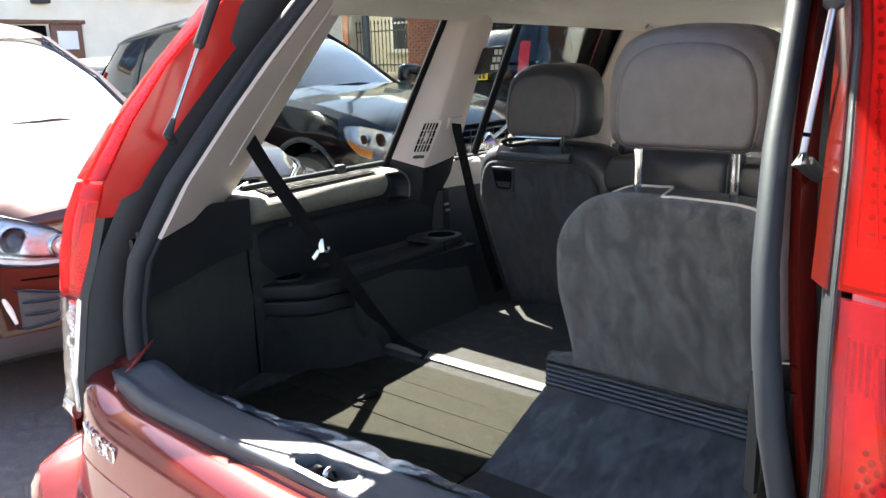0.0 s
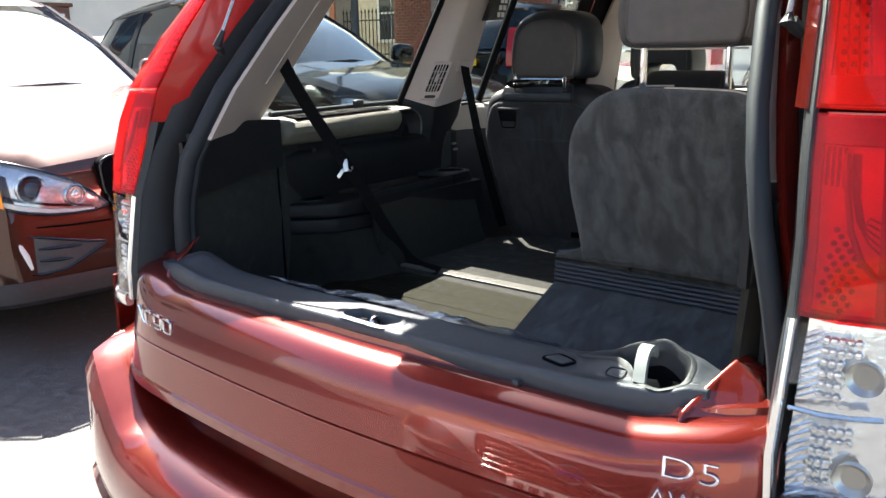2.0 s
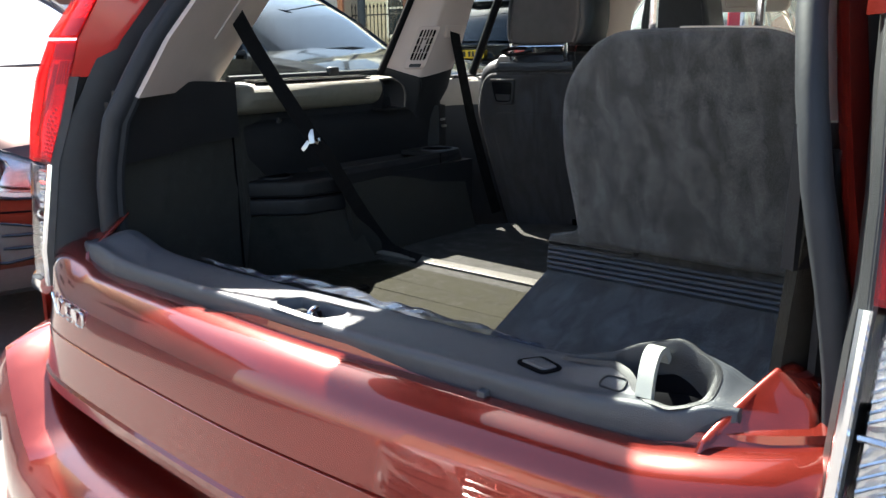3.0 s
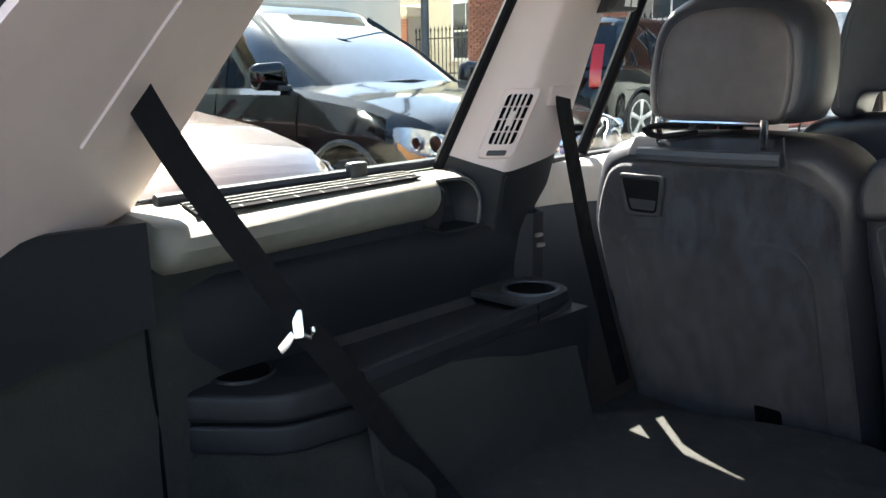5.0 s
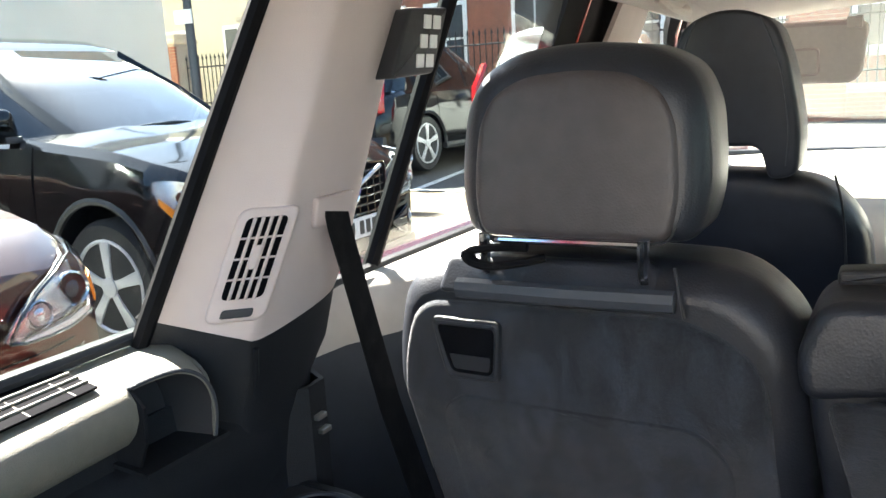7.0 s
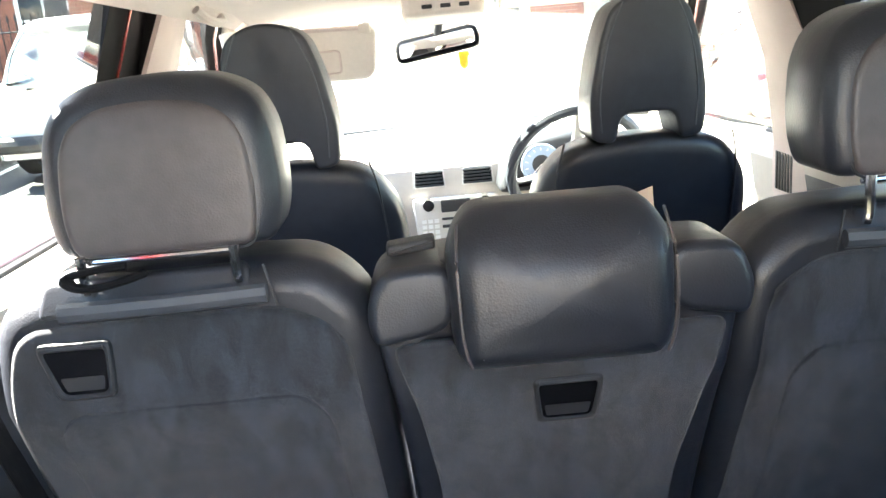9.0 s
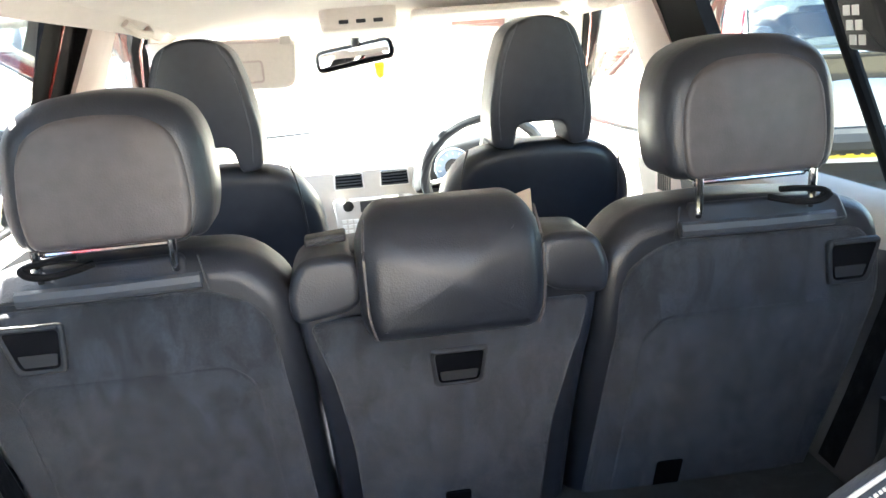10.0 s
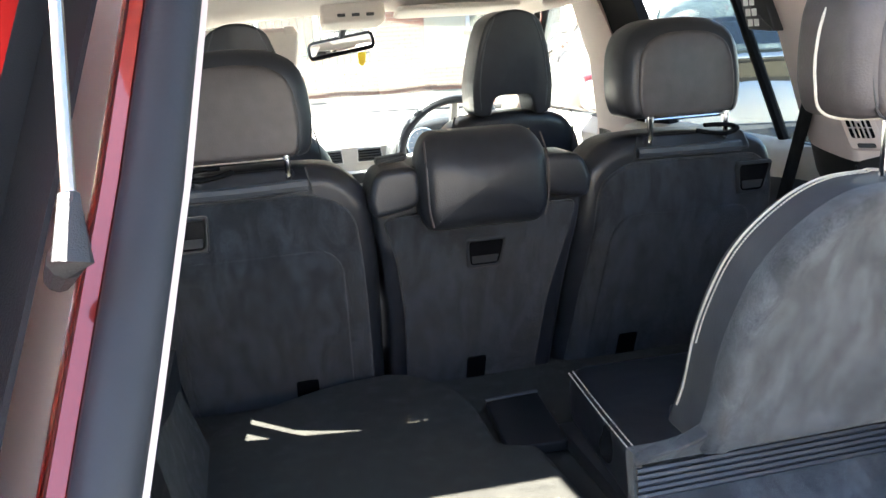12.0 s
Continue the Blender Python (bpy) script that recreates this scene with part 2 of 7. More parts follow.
def ribbon(lines, thick=0.004, shift=(0, 0, 0)):
    """A sheet through lines of equal length, with a small thickness from a solid copy behind it."""
    bm = bmesh.new()
    front = [[Vector(p) for p in r] for r in lines]
    s = Vector(shift) if any(shift) else None
    nx, ny = len(front), len(front[0])
    nor = [[None] * ny for _ in range(nx)]
    for i in range(nx):
        for j in range(ny):
            du = front[min(i + 1, nx - 1)][j] - front[max(i - 1, 0)][j]
            dv = front[i][min(j + 1, ny - 1)] - front[i][max(j - 1, 0)]
            nor[i][j] = (du.cross(dv)).normalized() if du.cross(dv).length > 1e-9 else Vector((0, 0, 1))
    A = [[bm.verts.new(p) for p in r] for r in front]
    B = [[bm.verts.new(front[i][j] + (s or nor[i][j] * -thick)) for j in range(ny)] for i in range(nx)]
    for i in range(nx - 1):
        for j in range(ny - 1):
            bm.faces.new((A[i][j], A[i][j + 1], A[i + 1][j + 1], A[i + 1][j]))
            bm.faces.new((B[i][j], B[i + 1][j], B[i + 1][j + 1], B[i][j + 1]))
    for i in range(nx - 1):
        bm.faces.new((A[i][0], A[i + 1][0], B[i + 1][0], B[i][0]))
        bm.faces.new((A[i][-1], B[i][-1], B[i + 1][-1], A[i + 1][-1]))
    for j in range(ny - 1):
        bm.faces.new((A[0][j], B[0][j], B[0][j + 1], A[0][j + 1]))
        bm.faces.new((A[-1][j], A[-1][j + 1], B[-1][j + 1], B[-1][j]))
    return bm


def smooth_line(pts, k=6, closed=False):
    """Catmull-Rom through pts, k steps a span."""
    P = [Vector(p) for p in pts]
    n = len(P)
    out = []
    for i in range(n if closed else n - 1):
        p0, p1, p2, p3 = (P[(i + d) % n] if closed else P[min(max(i + d, 0), n - 1)] for d in (-1, 0, 1, 2))
        for s in range(k):
            t = s / k
            out.append(0.5 * ((2 * p1) + (p2 - p0) * t + (2 * p0 - 5 * p1 + 4 * p2 - p3) * t * t + (3 * p1 - p0 - 3 * p2 + p3) * t ** 3))
    if not closed:
        out.append(P[-1].copy())
    return out


def tube(pts, r, n=10, caps=True, bm=None, flat=1.0, up=(0, 0, 1)):
    """A round or flattened bar along pts; r may be a list."""
    P = [Vector(p) for p in pts]
    rows = []
    for i, p in enumerate(P):
        d = (P[min(i + 1, len(P) - 1)] - P[max(i - 1, 0)]).normalized()
        u = Vector(up)
        if abs(d.dot(u)) > 0.95:
            u = Vector((0, 1, 0)) if abs(d.y) < 0.9 else Vector((1, 0, 0))
        a = d.cross(u).normalized()
        b = d.cross(a)
        rr = r[i] if isinstance(r, (list, tuple)) else r
        rows.append([p + a * (math.cos(2 * math.pi * k / n) * rr) + b * (math.sin(2 * math.pi * k / n) * rr * flat) for k in range(n)])
    return loft(rows, caps=caps, bm=bm)


def lathe(profile, n=24, m=None, bm=None):
    """Rings (radius, height) about z, placed by m."""
    rows = [[(m or Matrix()) @ Vector((r * math.cos(2 * math.pi * k / n), r * math.sin(2 * math.pi * k / n), z)) for k in range(n)] for r, z in profile]
    return loft(rows, bm=bm)


def outline(pts, r=0.03, k=5):
    """2-D corners rounded: each with its own radius if it has three numbers."""
    out = []
    n = len(pts)
    for i in range(n):
        p = Vector(pts[i][:2])
        rr = pts[i][2] if len(pts[i]) > 2 else r
        a, b = Vector(pts[i - 1][:2]) - p, Vector(pts[(i + 1) % n][:2]) - p
        d = min(rr, a.length * 0.45, b.length * 0.45)
        s, e = p + a.normalized() * d, p + b.normalized() * d
        for q in range(k + 1):
            t = q / k
            out.append((1 - t) ** 2 * s + 2 * t * (1 - t) * p + t * t * e)
    return out


def inset(poly, d):
    """A ring moved inwards by d along its corners' normals."""
    n = len(poly)
    area = sum(poly[i].x * poly[(i + 1) % n].y - poly[(i + 1) % n].x * poly[i].y for i in range(n))
    sg = 1 if area > 0 else -1
    out = []
    for i in range(n):
        t = (poly[(i + 1) % n] - poly[i - 1])
        nn = Vector((-t.y, t.x)) * sg
        out.append(poly[i] + nn.normalized() * d if nn.length > 1e-9 else poly[i].copy())
    return out


def puff(poly, place, depth, edge, crown=0.0, steps=4, back=True):
    """A padded body: the ring poly, rounded at its rim by edge on both faces and depth thick.
    place(u, v, w) puts it into space; w runs from 0 (near face) to depth."""
    rows = []
    c = sum(poly, Vector((0, 0))) / len(poly)
    if crown:
        for s in (0.02, 0.2, 0.4, 0.6, 0.8, 0.93):
            ring = inset(poly, edge)
            rows.append([place(*(c + (p - c) * s), -crown * (1 - s * s)) for p in ring])
    for i in range(steps + 1):
        a = i / steps * math.pi / 2
        ring = inset(poly, edge * (1 - math.sin(a)))
        rows.append([place(p.x, p.y, edge * (1 - math.cos(a))) for p in ring])
    if back:
        for i in range(steps + 1):
            a = i / steps * math.pi / 2
            ring = inset(poly, edge * (1 - math.cos(a)))
            rows.append([place(p.x, p.y, depth - edge * (1 - math.sin(a))) for p in ring])
    else:
        rows.append([place(p.x, p.y, depth) for p in poly])
    return loft(rows)


def ring_line(poly, place, w, r, n=6):
    """A piping or stitch line along a ring."""
    P = [place(p.x, p.y, w) for p in poly]
    return tube(P + [P[0]], r, n)


def mirrored(pts, s):
    return [(p[0] * s, p[1], p[2]) for p in pts]


def lettering(text, size, m, mat, parent, name, depth=0.003):
    c = bpy.data.curves.new(name, "FONT")
    c.body, c.size, c.extrude, c.bevel_depth, c.offset = text, size, depth, 0.0006, -0.0011
    tmp = bpy.data.objects.new(name, c)
    scene.collection.objects.link(tmp)
    bpy.context.view_layer.update()
    me = bpy.data.meshes.new_from_object(tmp.evaluated_get(bpy.context.evaluated_depsgraph_get()))
    bpy.data.objects.remove(tmp)
    me.transform(m)
    me.materials.append(mat)
    ob = new(name, me)
    ob.parent = parent
    return ob

# ---- the red car: shell ----
car = thing("car", "copper-red estate car with its tailgate open, parked on asphalt", "car")
ZS = (0.80, 0.86, 0.92, 0.96, 1.00, 1.07, 1.14, 1.20, 1.30, 1.40, 1.50, 1.57)


def along(rows):
    """A line (x, y) over the heights ZS from (z, x, y) rows, smoothed."""
    zs = [r[0] for r in rows]
    return [(float(np.interp(z, zs, [r[1] for r in rows])), float(np.interp(z, zs, [r[2] for r in rows])), z) for z in ZS]


SEAL_L = along(((0.80, 0.552, 0.03), (0.90, 0.548, 0.028), (0.98, 0.536, 0.024), (1.10, 0.505, 0.036), (1.20, 0.48, 0.09), (1.33, 0.45, 0.19), (1.45, 0.43, 0.30), (1.57, 0.40, 0.415)))
JAMB_L = along(((0.80, 0.578, 0.035), (0.98, 0.572, 0.032), (1.10, 0.545, 0.05), (1.20, 0.52, 0.105), (1.33, 0.487, 0.20), (1.45, 0.462, 0.31), (1.57, 0.43, 0.43)))
LENS_I = along(((0.80, 0.615, -0.05), (0.86, 0.612, -0.05), (1.01, 0.615, -0.02), (1.05, 0.612, -0.005), (1.175, 0.597, 0.04), (1.23, 0.592, 0.07), (1.387, 0.567, 0.18), (1.453, 0.545, 0.24), (1.57, 0.51, 0.35)))
LENS_M = along(((0.80, 0.70, -0.025), (0.94, 0.70, -0.018), (1.10, 0.69, -0.002), (1.19, 0.675, 0.042), (1.33, 0.64, 0.147), (1.46, 0.60, 0.255), (1.57, 0.56, 0.36)))
LENS_O = along(((0.80, 0.765, 0.06), (1.01, 0.762, 0.06), (1.10, 0.75, 0.085), (1.19, 0.73, 0.13), (1.33, 0.69, 0.235), (1.46, 0.645, 0.34), (1.57, 0.60, 0.45)))
SIDE_O = along(((0.80, 0.895, 0.42), (1.05, 0.88, 0.42), (1.12, 0.815, 0.41), (1.20, 0.785, 0.435), (1.33, 0.745, 0.52), (1.45, 0.70, 0.61), (1.57, 0.65, 0.68)))

LENSES = (LENS_I, LENS_M, LENS_O)
for s in (1, -1):
    M = lambda L: mirrored(L, s)
    aft = 0.0 if s > 0 else 0.024
    LENS_I, LENS_M, LENS_O = [[(x, y - aft * max(0.0, min(1.0, (z - 1.10) / 0.15)), z) for x, y, z in L] for L in LENSES]
    off, off2, rs = (0.050, 0.028, 0.0125) if s > 0 else (0.010, 0.010, 0.0165)
    SEAL = [(p[0] + off, p[1] + 0.4 * aft * (p[2] > 1.10), p[2]) for p in SEAL_L]
    JAMB = [(p[0] + off2, p[1], p[2]) for p in JAMB_L]
    jamb_mid = [((a[0] + b[0]) / 2, max(a[1], b[1]) + 0.05, a[2]) for a, b in zip(JAMB, LENS_I)]
    if s > 0:
        bead = [[(p[0] - 0.012, p[1] + 0.01, p[2]) for p in JAMB], JAMB, [(p[0] + 0.008, p[1] + 0.025, p[2]) for p in JAMB]]
    else:
        bead = [[(p[0] + e, p[1] + d, p[2]) for p in SEAL] for e, d in ((0.002, 0.026), (0.006, 0.016), (0.011, 0.011), (0.016, 0.012), (0.020, 0.018), (0.022, 0.030))]
    part("painted_jamb", ribbon([M(b) for b in bead]), RED, car)
    sink = lambda z: 1.4 * aft * max(0.0, min(1.0, (z - 1.10) / 0.08))
    part("rain_gutter", ribbon([M([(p[0] + 0.006, p[1] + 0.024, p[2]) for p in JAMB]), M(jamb_mid), M([(p[0] - 0.022, p[1] + 0.04 + sink(p[2]), p[2]) for p in LENS_I]), M([(p[0] - 0.010, p[1] + 0.008 + sink(p[2]), p[2]) for p in LENS_I])]), BLACK_PL, car)
    if s > 0:
        part("pillar_flange", ribbon([M([(p[0] - 0.030, p[1] + 0.032, p[2]) for p in LENS_I if p[2] > 1.15]), M([(p[0] - 0.010, p[1] + 0.003, p[2]) for p in LENS_I if p[2] > 1.15])], 0.003), RED, car)
    part("rubber_seal", tube(M([(p[0] - 0.008, p[1] + 0.006, p[2]) for p in SEAL]), rs, 12, up=(0, 1, 0)), RUBBER, car)
    part("seal_lip", tube(M([(p[0] - 0.014, p[1] + 0.022, p[2]) for p in SEAL]), rs * 0.6, 8, up=(0, 1, 0)), RUBBER, car)
    # lamp strip between gutter and lens
    foot = [p for p in LENS_I if s > 0 or p[2] < 1.15]
    part("lamp_gasket", ribbon([M([(p[0] - 0.012, p[1] + 0.01, p[2]) for p in foot]), M([(p[0] - 0.002, p[1] - 0.001, p[2]) for p in foot])], 0.006), BLACK_PL, car)
    # tail lamp: clear foot, red middle, red upper along the pillar
    lamp = part("tail_lamp", ribbon([M(LENS_I), M([(p[0], p[1] + 0.05, p[2]) for p in LENS_I]), M([(p[0], p[1] + 0.06, p[2]) for p in LENS_M]), M([(p[0], p[1] + 0.02, p[2]) for p in LENS_O])]), BLACK_PL, car, "tall tail lamp with red and clear lenses")
    if s < 0:
        part("lens_flank", ribbon([M([(q[0] + 0.084, q[1] + 0.002, q[2]) for q in SEAL if q[2] > 1.13]), M([(p[0] - 0.003, p[1] - 0.001, p[2]) for p in LENS_I if p[2] > 1.13])], 0.004), LENS_SIDE, lamp)
    for nm, i0, i1, lens, refl in (("clear_lens", 0, 4, LENS_CLEAR, REFL), ("red_lens", 4, 7, LENS_RED, REFL_RED), ("upper_red_lens", 7, 11, LENS_RED, REFL_RED)):
        cut = lambda L, d=0.0, e=0.0: M([(p[0] + e, p[1] + d, p[2] + (0.003 if k == 0 else (-0.003 if k == i1 - i0 else 0))) for k, p in enumerate(L[i0:i1 + 1])])
        part(nm, ribbon([cut(LENS_I), cut([((a[0] + b[0]) / 2, (a[1] + b[1]) / 2 - 0.012, a[2]) for a, b in zip(LENS_I, LENS_M)]), cut(LENS_M, -0.006), cut(LENS_O)], 0.003), lens, lamp)
        part("reflector", ribbon([cut(LENS_I, 0.016, 0.008), cut(LENS_M, 0.022), cut(LENS_O, 0.0, -0.014)], 0.003), refl, lamp)
        def on_lens(f, z, d):
            xi, yi = np.interp(z, ZS, [p[0] for p in LENS_I]), np.interp(z, ZS, [p[1] for p in LENS_I])
            xm, ym = np.interp(z, ZS, [p[0] for p in LENS_M]), np.interp(z, ZS, [p[1] for p in LENS_M])
            return Vector(((xi + (xm - xi) * f) * s, yi + (ym - yi) * f + d - 0.010 * math.sin(math.pi * min(1.0, f)), z))
        z0, z1 = ZS[i0] + 0.006, ZS[i1] - 0.006
        def band(f0, f1, za, zb, d, k=6):
            return ribbon([[on_lens(f, za + (zb - za) * i / k, d) for i in range(k + 1)] for f in (f0, (f0 + f1) / 2, f1)], 0.003 * s)
        if nm == "clear_lens":
            # two reflector blocks with pads, hatched flanks, a bulb bowl each
            for za, zb in ((z0 + 0.004, 0.905), (0.915, z1)):
                for iz in range(6):
                    for ix in range(5):
                        c = on_lens(0.36 + 0.085 * ix, zb - 0.012 - 0.011 * iz, 0.010)
                        if ix > 2 and 1 < iz:
                            continue
                        part("pad", lathe([(0.0006, -0.0030), (0.0034, -0.0022), (0.0046, 0.0), (0.0046, 0.004)], 6, Matrix.Translation(c) @ pose(0, 0, 0, -90)), REFL, lamp)
                bm = bmesh.new()
                for k in range(9):
                    zc = za + 0.004 + (zb - za - 0.012) * k / 9
                    tube([on_lens(0.10, zc, 0.010), on_lens(0.32, zc + 0.012, 0.010)], 0.0014, 5, bm=bm)
                part("hatching", bm, REFL, lamp)
                zc = za + 0.032
                part("bulb_bowl", lathe([(0.005, 0.010), (0.012, 0.006), (0.0165, 0.0), (0.018, -0.001), (0.018, 0.006)], 24, Matrix.Translation(on_lens(0.78, zc, 0.012)) @ pose(0, 0, 0, -90)), STEEL, lamp)
            part("lamp_rib", tube([on_lens(f, 0.910, 0.004) for f in (0.06, 0.4, 0.7, 1.0)], 0.003, 6), REFL, lamp)
        else:
            # dark inner frame round a lit field
            part("lamp_frame", band(0.02, 0.13, z0, z1, 0.006), LAMP_DARK, lamp)
            part("lamp_frame", band(0.84, 0.99, z0, z1, 0.006), LAMP_DARK, lamp)
            za, zb = (z0, z0 + 0.004) if nm == "red_lens" else (z0, z0 + 0.028)
            part("lamp_frame", band(0.13, 0.84, za, zb, 0.006), LAMP_DARK, lamp)
            part("lamp_frame", band(0.13, 0.84, z1 - 0.026, z1, 0.006), LAMP_DARK, lamp)
            if nm == "red_lens":
                spots = [(0.20 + 0.055 * k + 0.03 * j, 1.022 + 0.013 * j - 0.006 * k) for j in range(6) for k in range(6) if 1.022 + 0.013 * j - 0.006 * k > 1.01]
                part("bowl_edge", tube([on_lens(f, z, 0.004) for f, z in ((0.46, 1.160), (0.47, 1.125), (0.53, 1.09), (0.66, 1.062), (0.82, 1.048), (1.0, 1.043))], 0.0035, 6), LAMP_DARK, lamp)
                part("bowl", band(0.52, 0.83, 1.085, 1.165, 0.010, 8), REFL_RED, lamp)
                for k in range(5):
                    part("bowl_rib", tube([on_lens(f, z, 0.0085) for f, z in ((0.50 + 0.022 * k, 1.160), (0.51 + 0.022 * k, 1.128 - 0.002 * k), (0.58 + 0.02 * k, 1.098 - 0.001 * k), (0.72, 1.078 + 0.006 * k), (0.83, 1.070 + 0.007 * k))], 0.0011, 5), LAMP_DARK, lamp)
                for k in range(4):
                    part("lamp_rib", tube([on_lens(0.20 + 0.07 * k, 1.165, 0.009), on_lens(0.20 + 0.07 * k, 1.128, 0.009)], 0.0016, 5), LAMP_DARK, lamp)
            else:
                spots = [(0.27 + 0.15 * k, z1 - 0.045 - 0.0125 * j) for j in range(24) for k in range(3)]
                for k in range(3):
                    part("lamp_rib", tube([on_lens(0.345 + 0.15 * k, z, 0.012) for z in (z0 + 0.03, z1 - 0.03)], 0.0012, 5), LAMP_DARK, lamp)
            bm = bmesh.new()
            for f, z in spots:
                lathe([(0.0005, -0.002), (0.0026, -0.0015), (0.0032, 0.001)], 8, Matrix.Translation(on_lens(f, z, 0.012)) @ pose(0, 0, 0, -90), bm)
            part("led_dots", bm, LAMP_DOT, lamp)
    part("chrome_strip", tube(M([(p[0] - 0.004, p[1] - 0.003, p[2]) for p in LENS_I[:5]]), 0.005, 8), CHROME, lamp)
    part("chrome_foot", tube(M([(0.612, -0.058, 0.80), (0.66, -0.052, 0.797), (0.70, -0.03, 0.797), (0.77, 0.05, 0.797)]), 0.009, 8, flat=1.6), CHROME, lamp)
    # body side behind the lamp
    quarter = [M(LENS_O), M([((a[0] * 0.45 + b[0] * 0.55) + 0.03, (a[1] + b[1]) / 2 - 0.03, a[2]) for a, b in zip(LENS_O, SIDE_O)]), M(SIDE_O)]
    part("quarter_panel", ribbon(quarter, 0.006), RED, car)
    low = [(0.25, 0.80), (0.45, 0.86), (0.62, 0.905), (0.80, 0.895)]
    part("side_skirt_panel", ribbon([M([(x * 0.9, 0.02, z) for z, x in low]), M([(x, 0.14, z) for z, x in low]), M([(x, 0.42, z) for z, x in low])], 0.006), RED, car)
    # gas strut from the pillar to the raised gate
    a, b = (Vector((-0.489, 0.107, 1.279)), Vector((-0.489, 0.36, 1.76))) if s < 0 else (Vector((0.53, 0.15, 1.289)), Vector((0.53, 0.36, 1.76)))
    st = part("gas_strut", tube([a.lerp(b, 0.02), a.lerp(b, 0.32)], 0.0034, 10), STEEL, car, "gas strut holding the tailgate")
    part("cylinder", tube([a.lerp(b, 0.30), a.lerp(b, 0.31), a.lerp(b, 0.99), a.lerp(b, 1.0)], [0.005, 0.010, 0.010, 0.005], 12), BLACK_PL, st)
    part("ball_joint", tube([a + Vector((0.012 * s, 0.02, -0.012)), a + Vector((0.004 * s, 0.006, 0.0)), a, a.lerp(b, 0.06)], [0.007, 0.009, 0.009, 0.005], 10), BLACK_PL, st)

# lower gate: painted skin leaning in, a shoulder, a gutter and a flange under the sill trim
def gate_y(x):
    return -0.099 + 0.035 * abs(x / 0.6) ** 1.5 + 0.03 * abs(x / 0.6) ** 12


gx = [-0.610 + 1.22 * i / 60 for i in range(61)]
prof = ((0.605, 0.06), (0.648, 0.035), (0.654, -0.020), (0.664, -0.034), (0.677, -0.034), (0.681, -0.029), (0.746, -0.0185), (0.7485, -0.0135), (0.751, -0.0175), (0.80, -0.007), (0.818, -0.001), (0.830, 0.006), (0.838, 0.018), (0.843, 0.034), (0.845, 0.044), (0.842, 0.051), (0.838, 0.053), (0.840, 0.056), (0.858, 0.061), (0.861, 0.0635), (0.835, 0.066))
def ends(x, z):
    return z + max(0.0, abs(x) - 0.46) * (0.18 if z > 0.80 else 0.0)
gate = part("lower_gate", ribbon([[(x * (1.0 if z > 0.66 else 0.96), gate_y(x) + d, ends(x, z)) for x in gx] for z, d in prof], 0.008), RED, car, "copper-red lower tailgate, folded up")
part("gate_end", boxes((-0.613, -0.605, -0.02, 0.06, 0.66, 0.86), (0.605, 0.613, -0.02, 0.06, 0.66, 0.86)), RED, gate, bevel=0.003)
# painted ears at the two ends of the gate
for s in (1, -1):
    def lean(x, z):
        """The ear's face: steep above the gate's shoulder, flat where it runs into it."""
        zb = 0.870 - 0.283 * (x - 0.5)
        return -1.5575 + 1.528 * max(z, zb) + 0.395 * x + 0.35 * min(0.0, z - zb)
    ear = outline([(0.503, 0.869, 0.006), (0.512, 0.884, 0.02), (0.526, 0.904, 0.02), (0.538, 0.918, 0.010), (0.570, 0.907, 0.010), (0.578, 0.882, 0.02), (0.590, 0.860, 0.014), (0.608, 0.848, 0.006), (0.607, 0.824, 0.004), (0.55, 0.836, 0.01), (0.498, 0.848, 0.006)], 0.01, 6)
    part("gate_ear", puff(ear, lambda u, v, q: (u * s, lean(u, v) - 0.002 + q, v), 0.016, 0.005, steps=5), RED, gate)
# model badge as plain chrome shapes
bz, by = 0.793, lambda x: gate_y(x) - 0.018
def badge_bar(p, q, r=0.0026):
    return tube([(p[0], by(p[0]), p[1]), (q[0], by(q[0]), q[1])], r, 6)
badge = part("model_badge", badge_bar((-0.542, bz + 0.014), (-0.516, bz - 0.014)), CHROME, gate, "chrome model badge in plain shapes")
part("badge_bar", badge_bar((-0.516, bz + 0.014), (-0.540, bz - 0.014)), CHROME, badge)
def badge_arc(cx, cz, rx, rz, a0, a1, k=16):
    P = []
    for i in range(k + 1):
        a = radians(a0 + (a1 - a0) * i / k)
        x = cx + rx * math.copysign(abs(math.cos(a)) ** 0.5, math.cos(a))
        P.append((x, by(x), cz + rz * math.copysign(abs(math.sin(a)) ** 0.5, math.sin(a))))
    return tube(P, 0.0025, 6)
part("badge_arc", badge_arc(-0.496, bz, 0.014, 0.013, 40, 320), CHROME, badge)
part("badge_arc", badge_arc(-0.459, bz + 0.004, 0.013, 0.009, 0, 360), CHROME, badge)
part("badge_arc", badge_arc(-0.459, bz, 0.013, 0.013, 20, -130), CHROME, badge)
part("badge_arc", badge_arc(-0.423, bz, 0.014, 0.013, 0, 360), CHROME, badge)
for txt, x, z, sz in (("D5", 0.503, 0.815, 0.034), ("AWD", 0.497, 0.781, 0.030)):
    m = Matrix.Translation((x, gate_y(0.53) - (0.020 if txt == "D5" else 0.028), z)) @ pose(0, 0, 0, 76, 0, 12) @ Matrix.Diagonal((1.62 if txt == "D5" else 1.05, 1.0, 1, 1))
    lettering(txt, sz, m, CHROME, gate, "engine_badge")

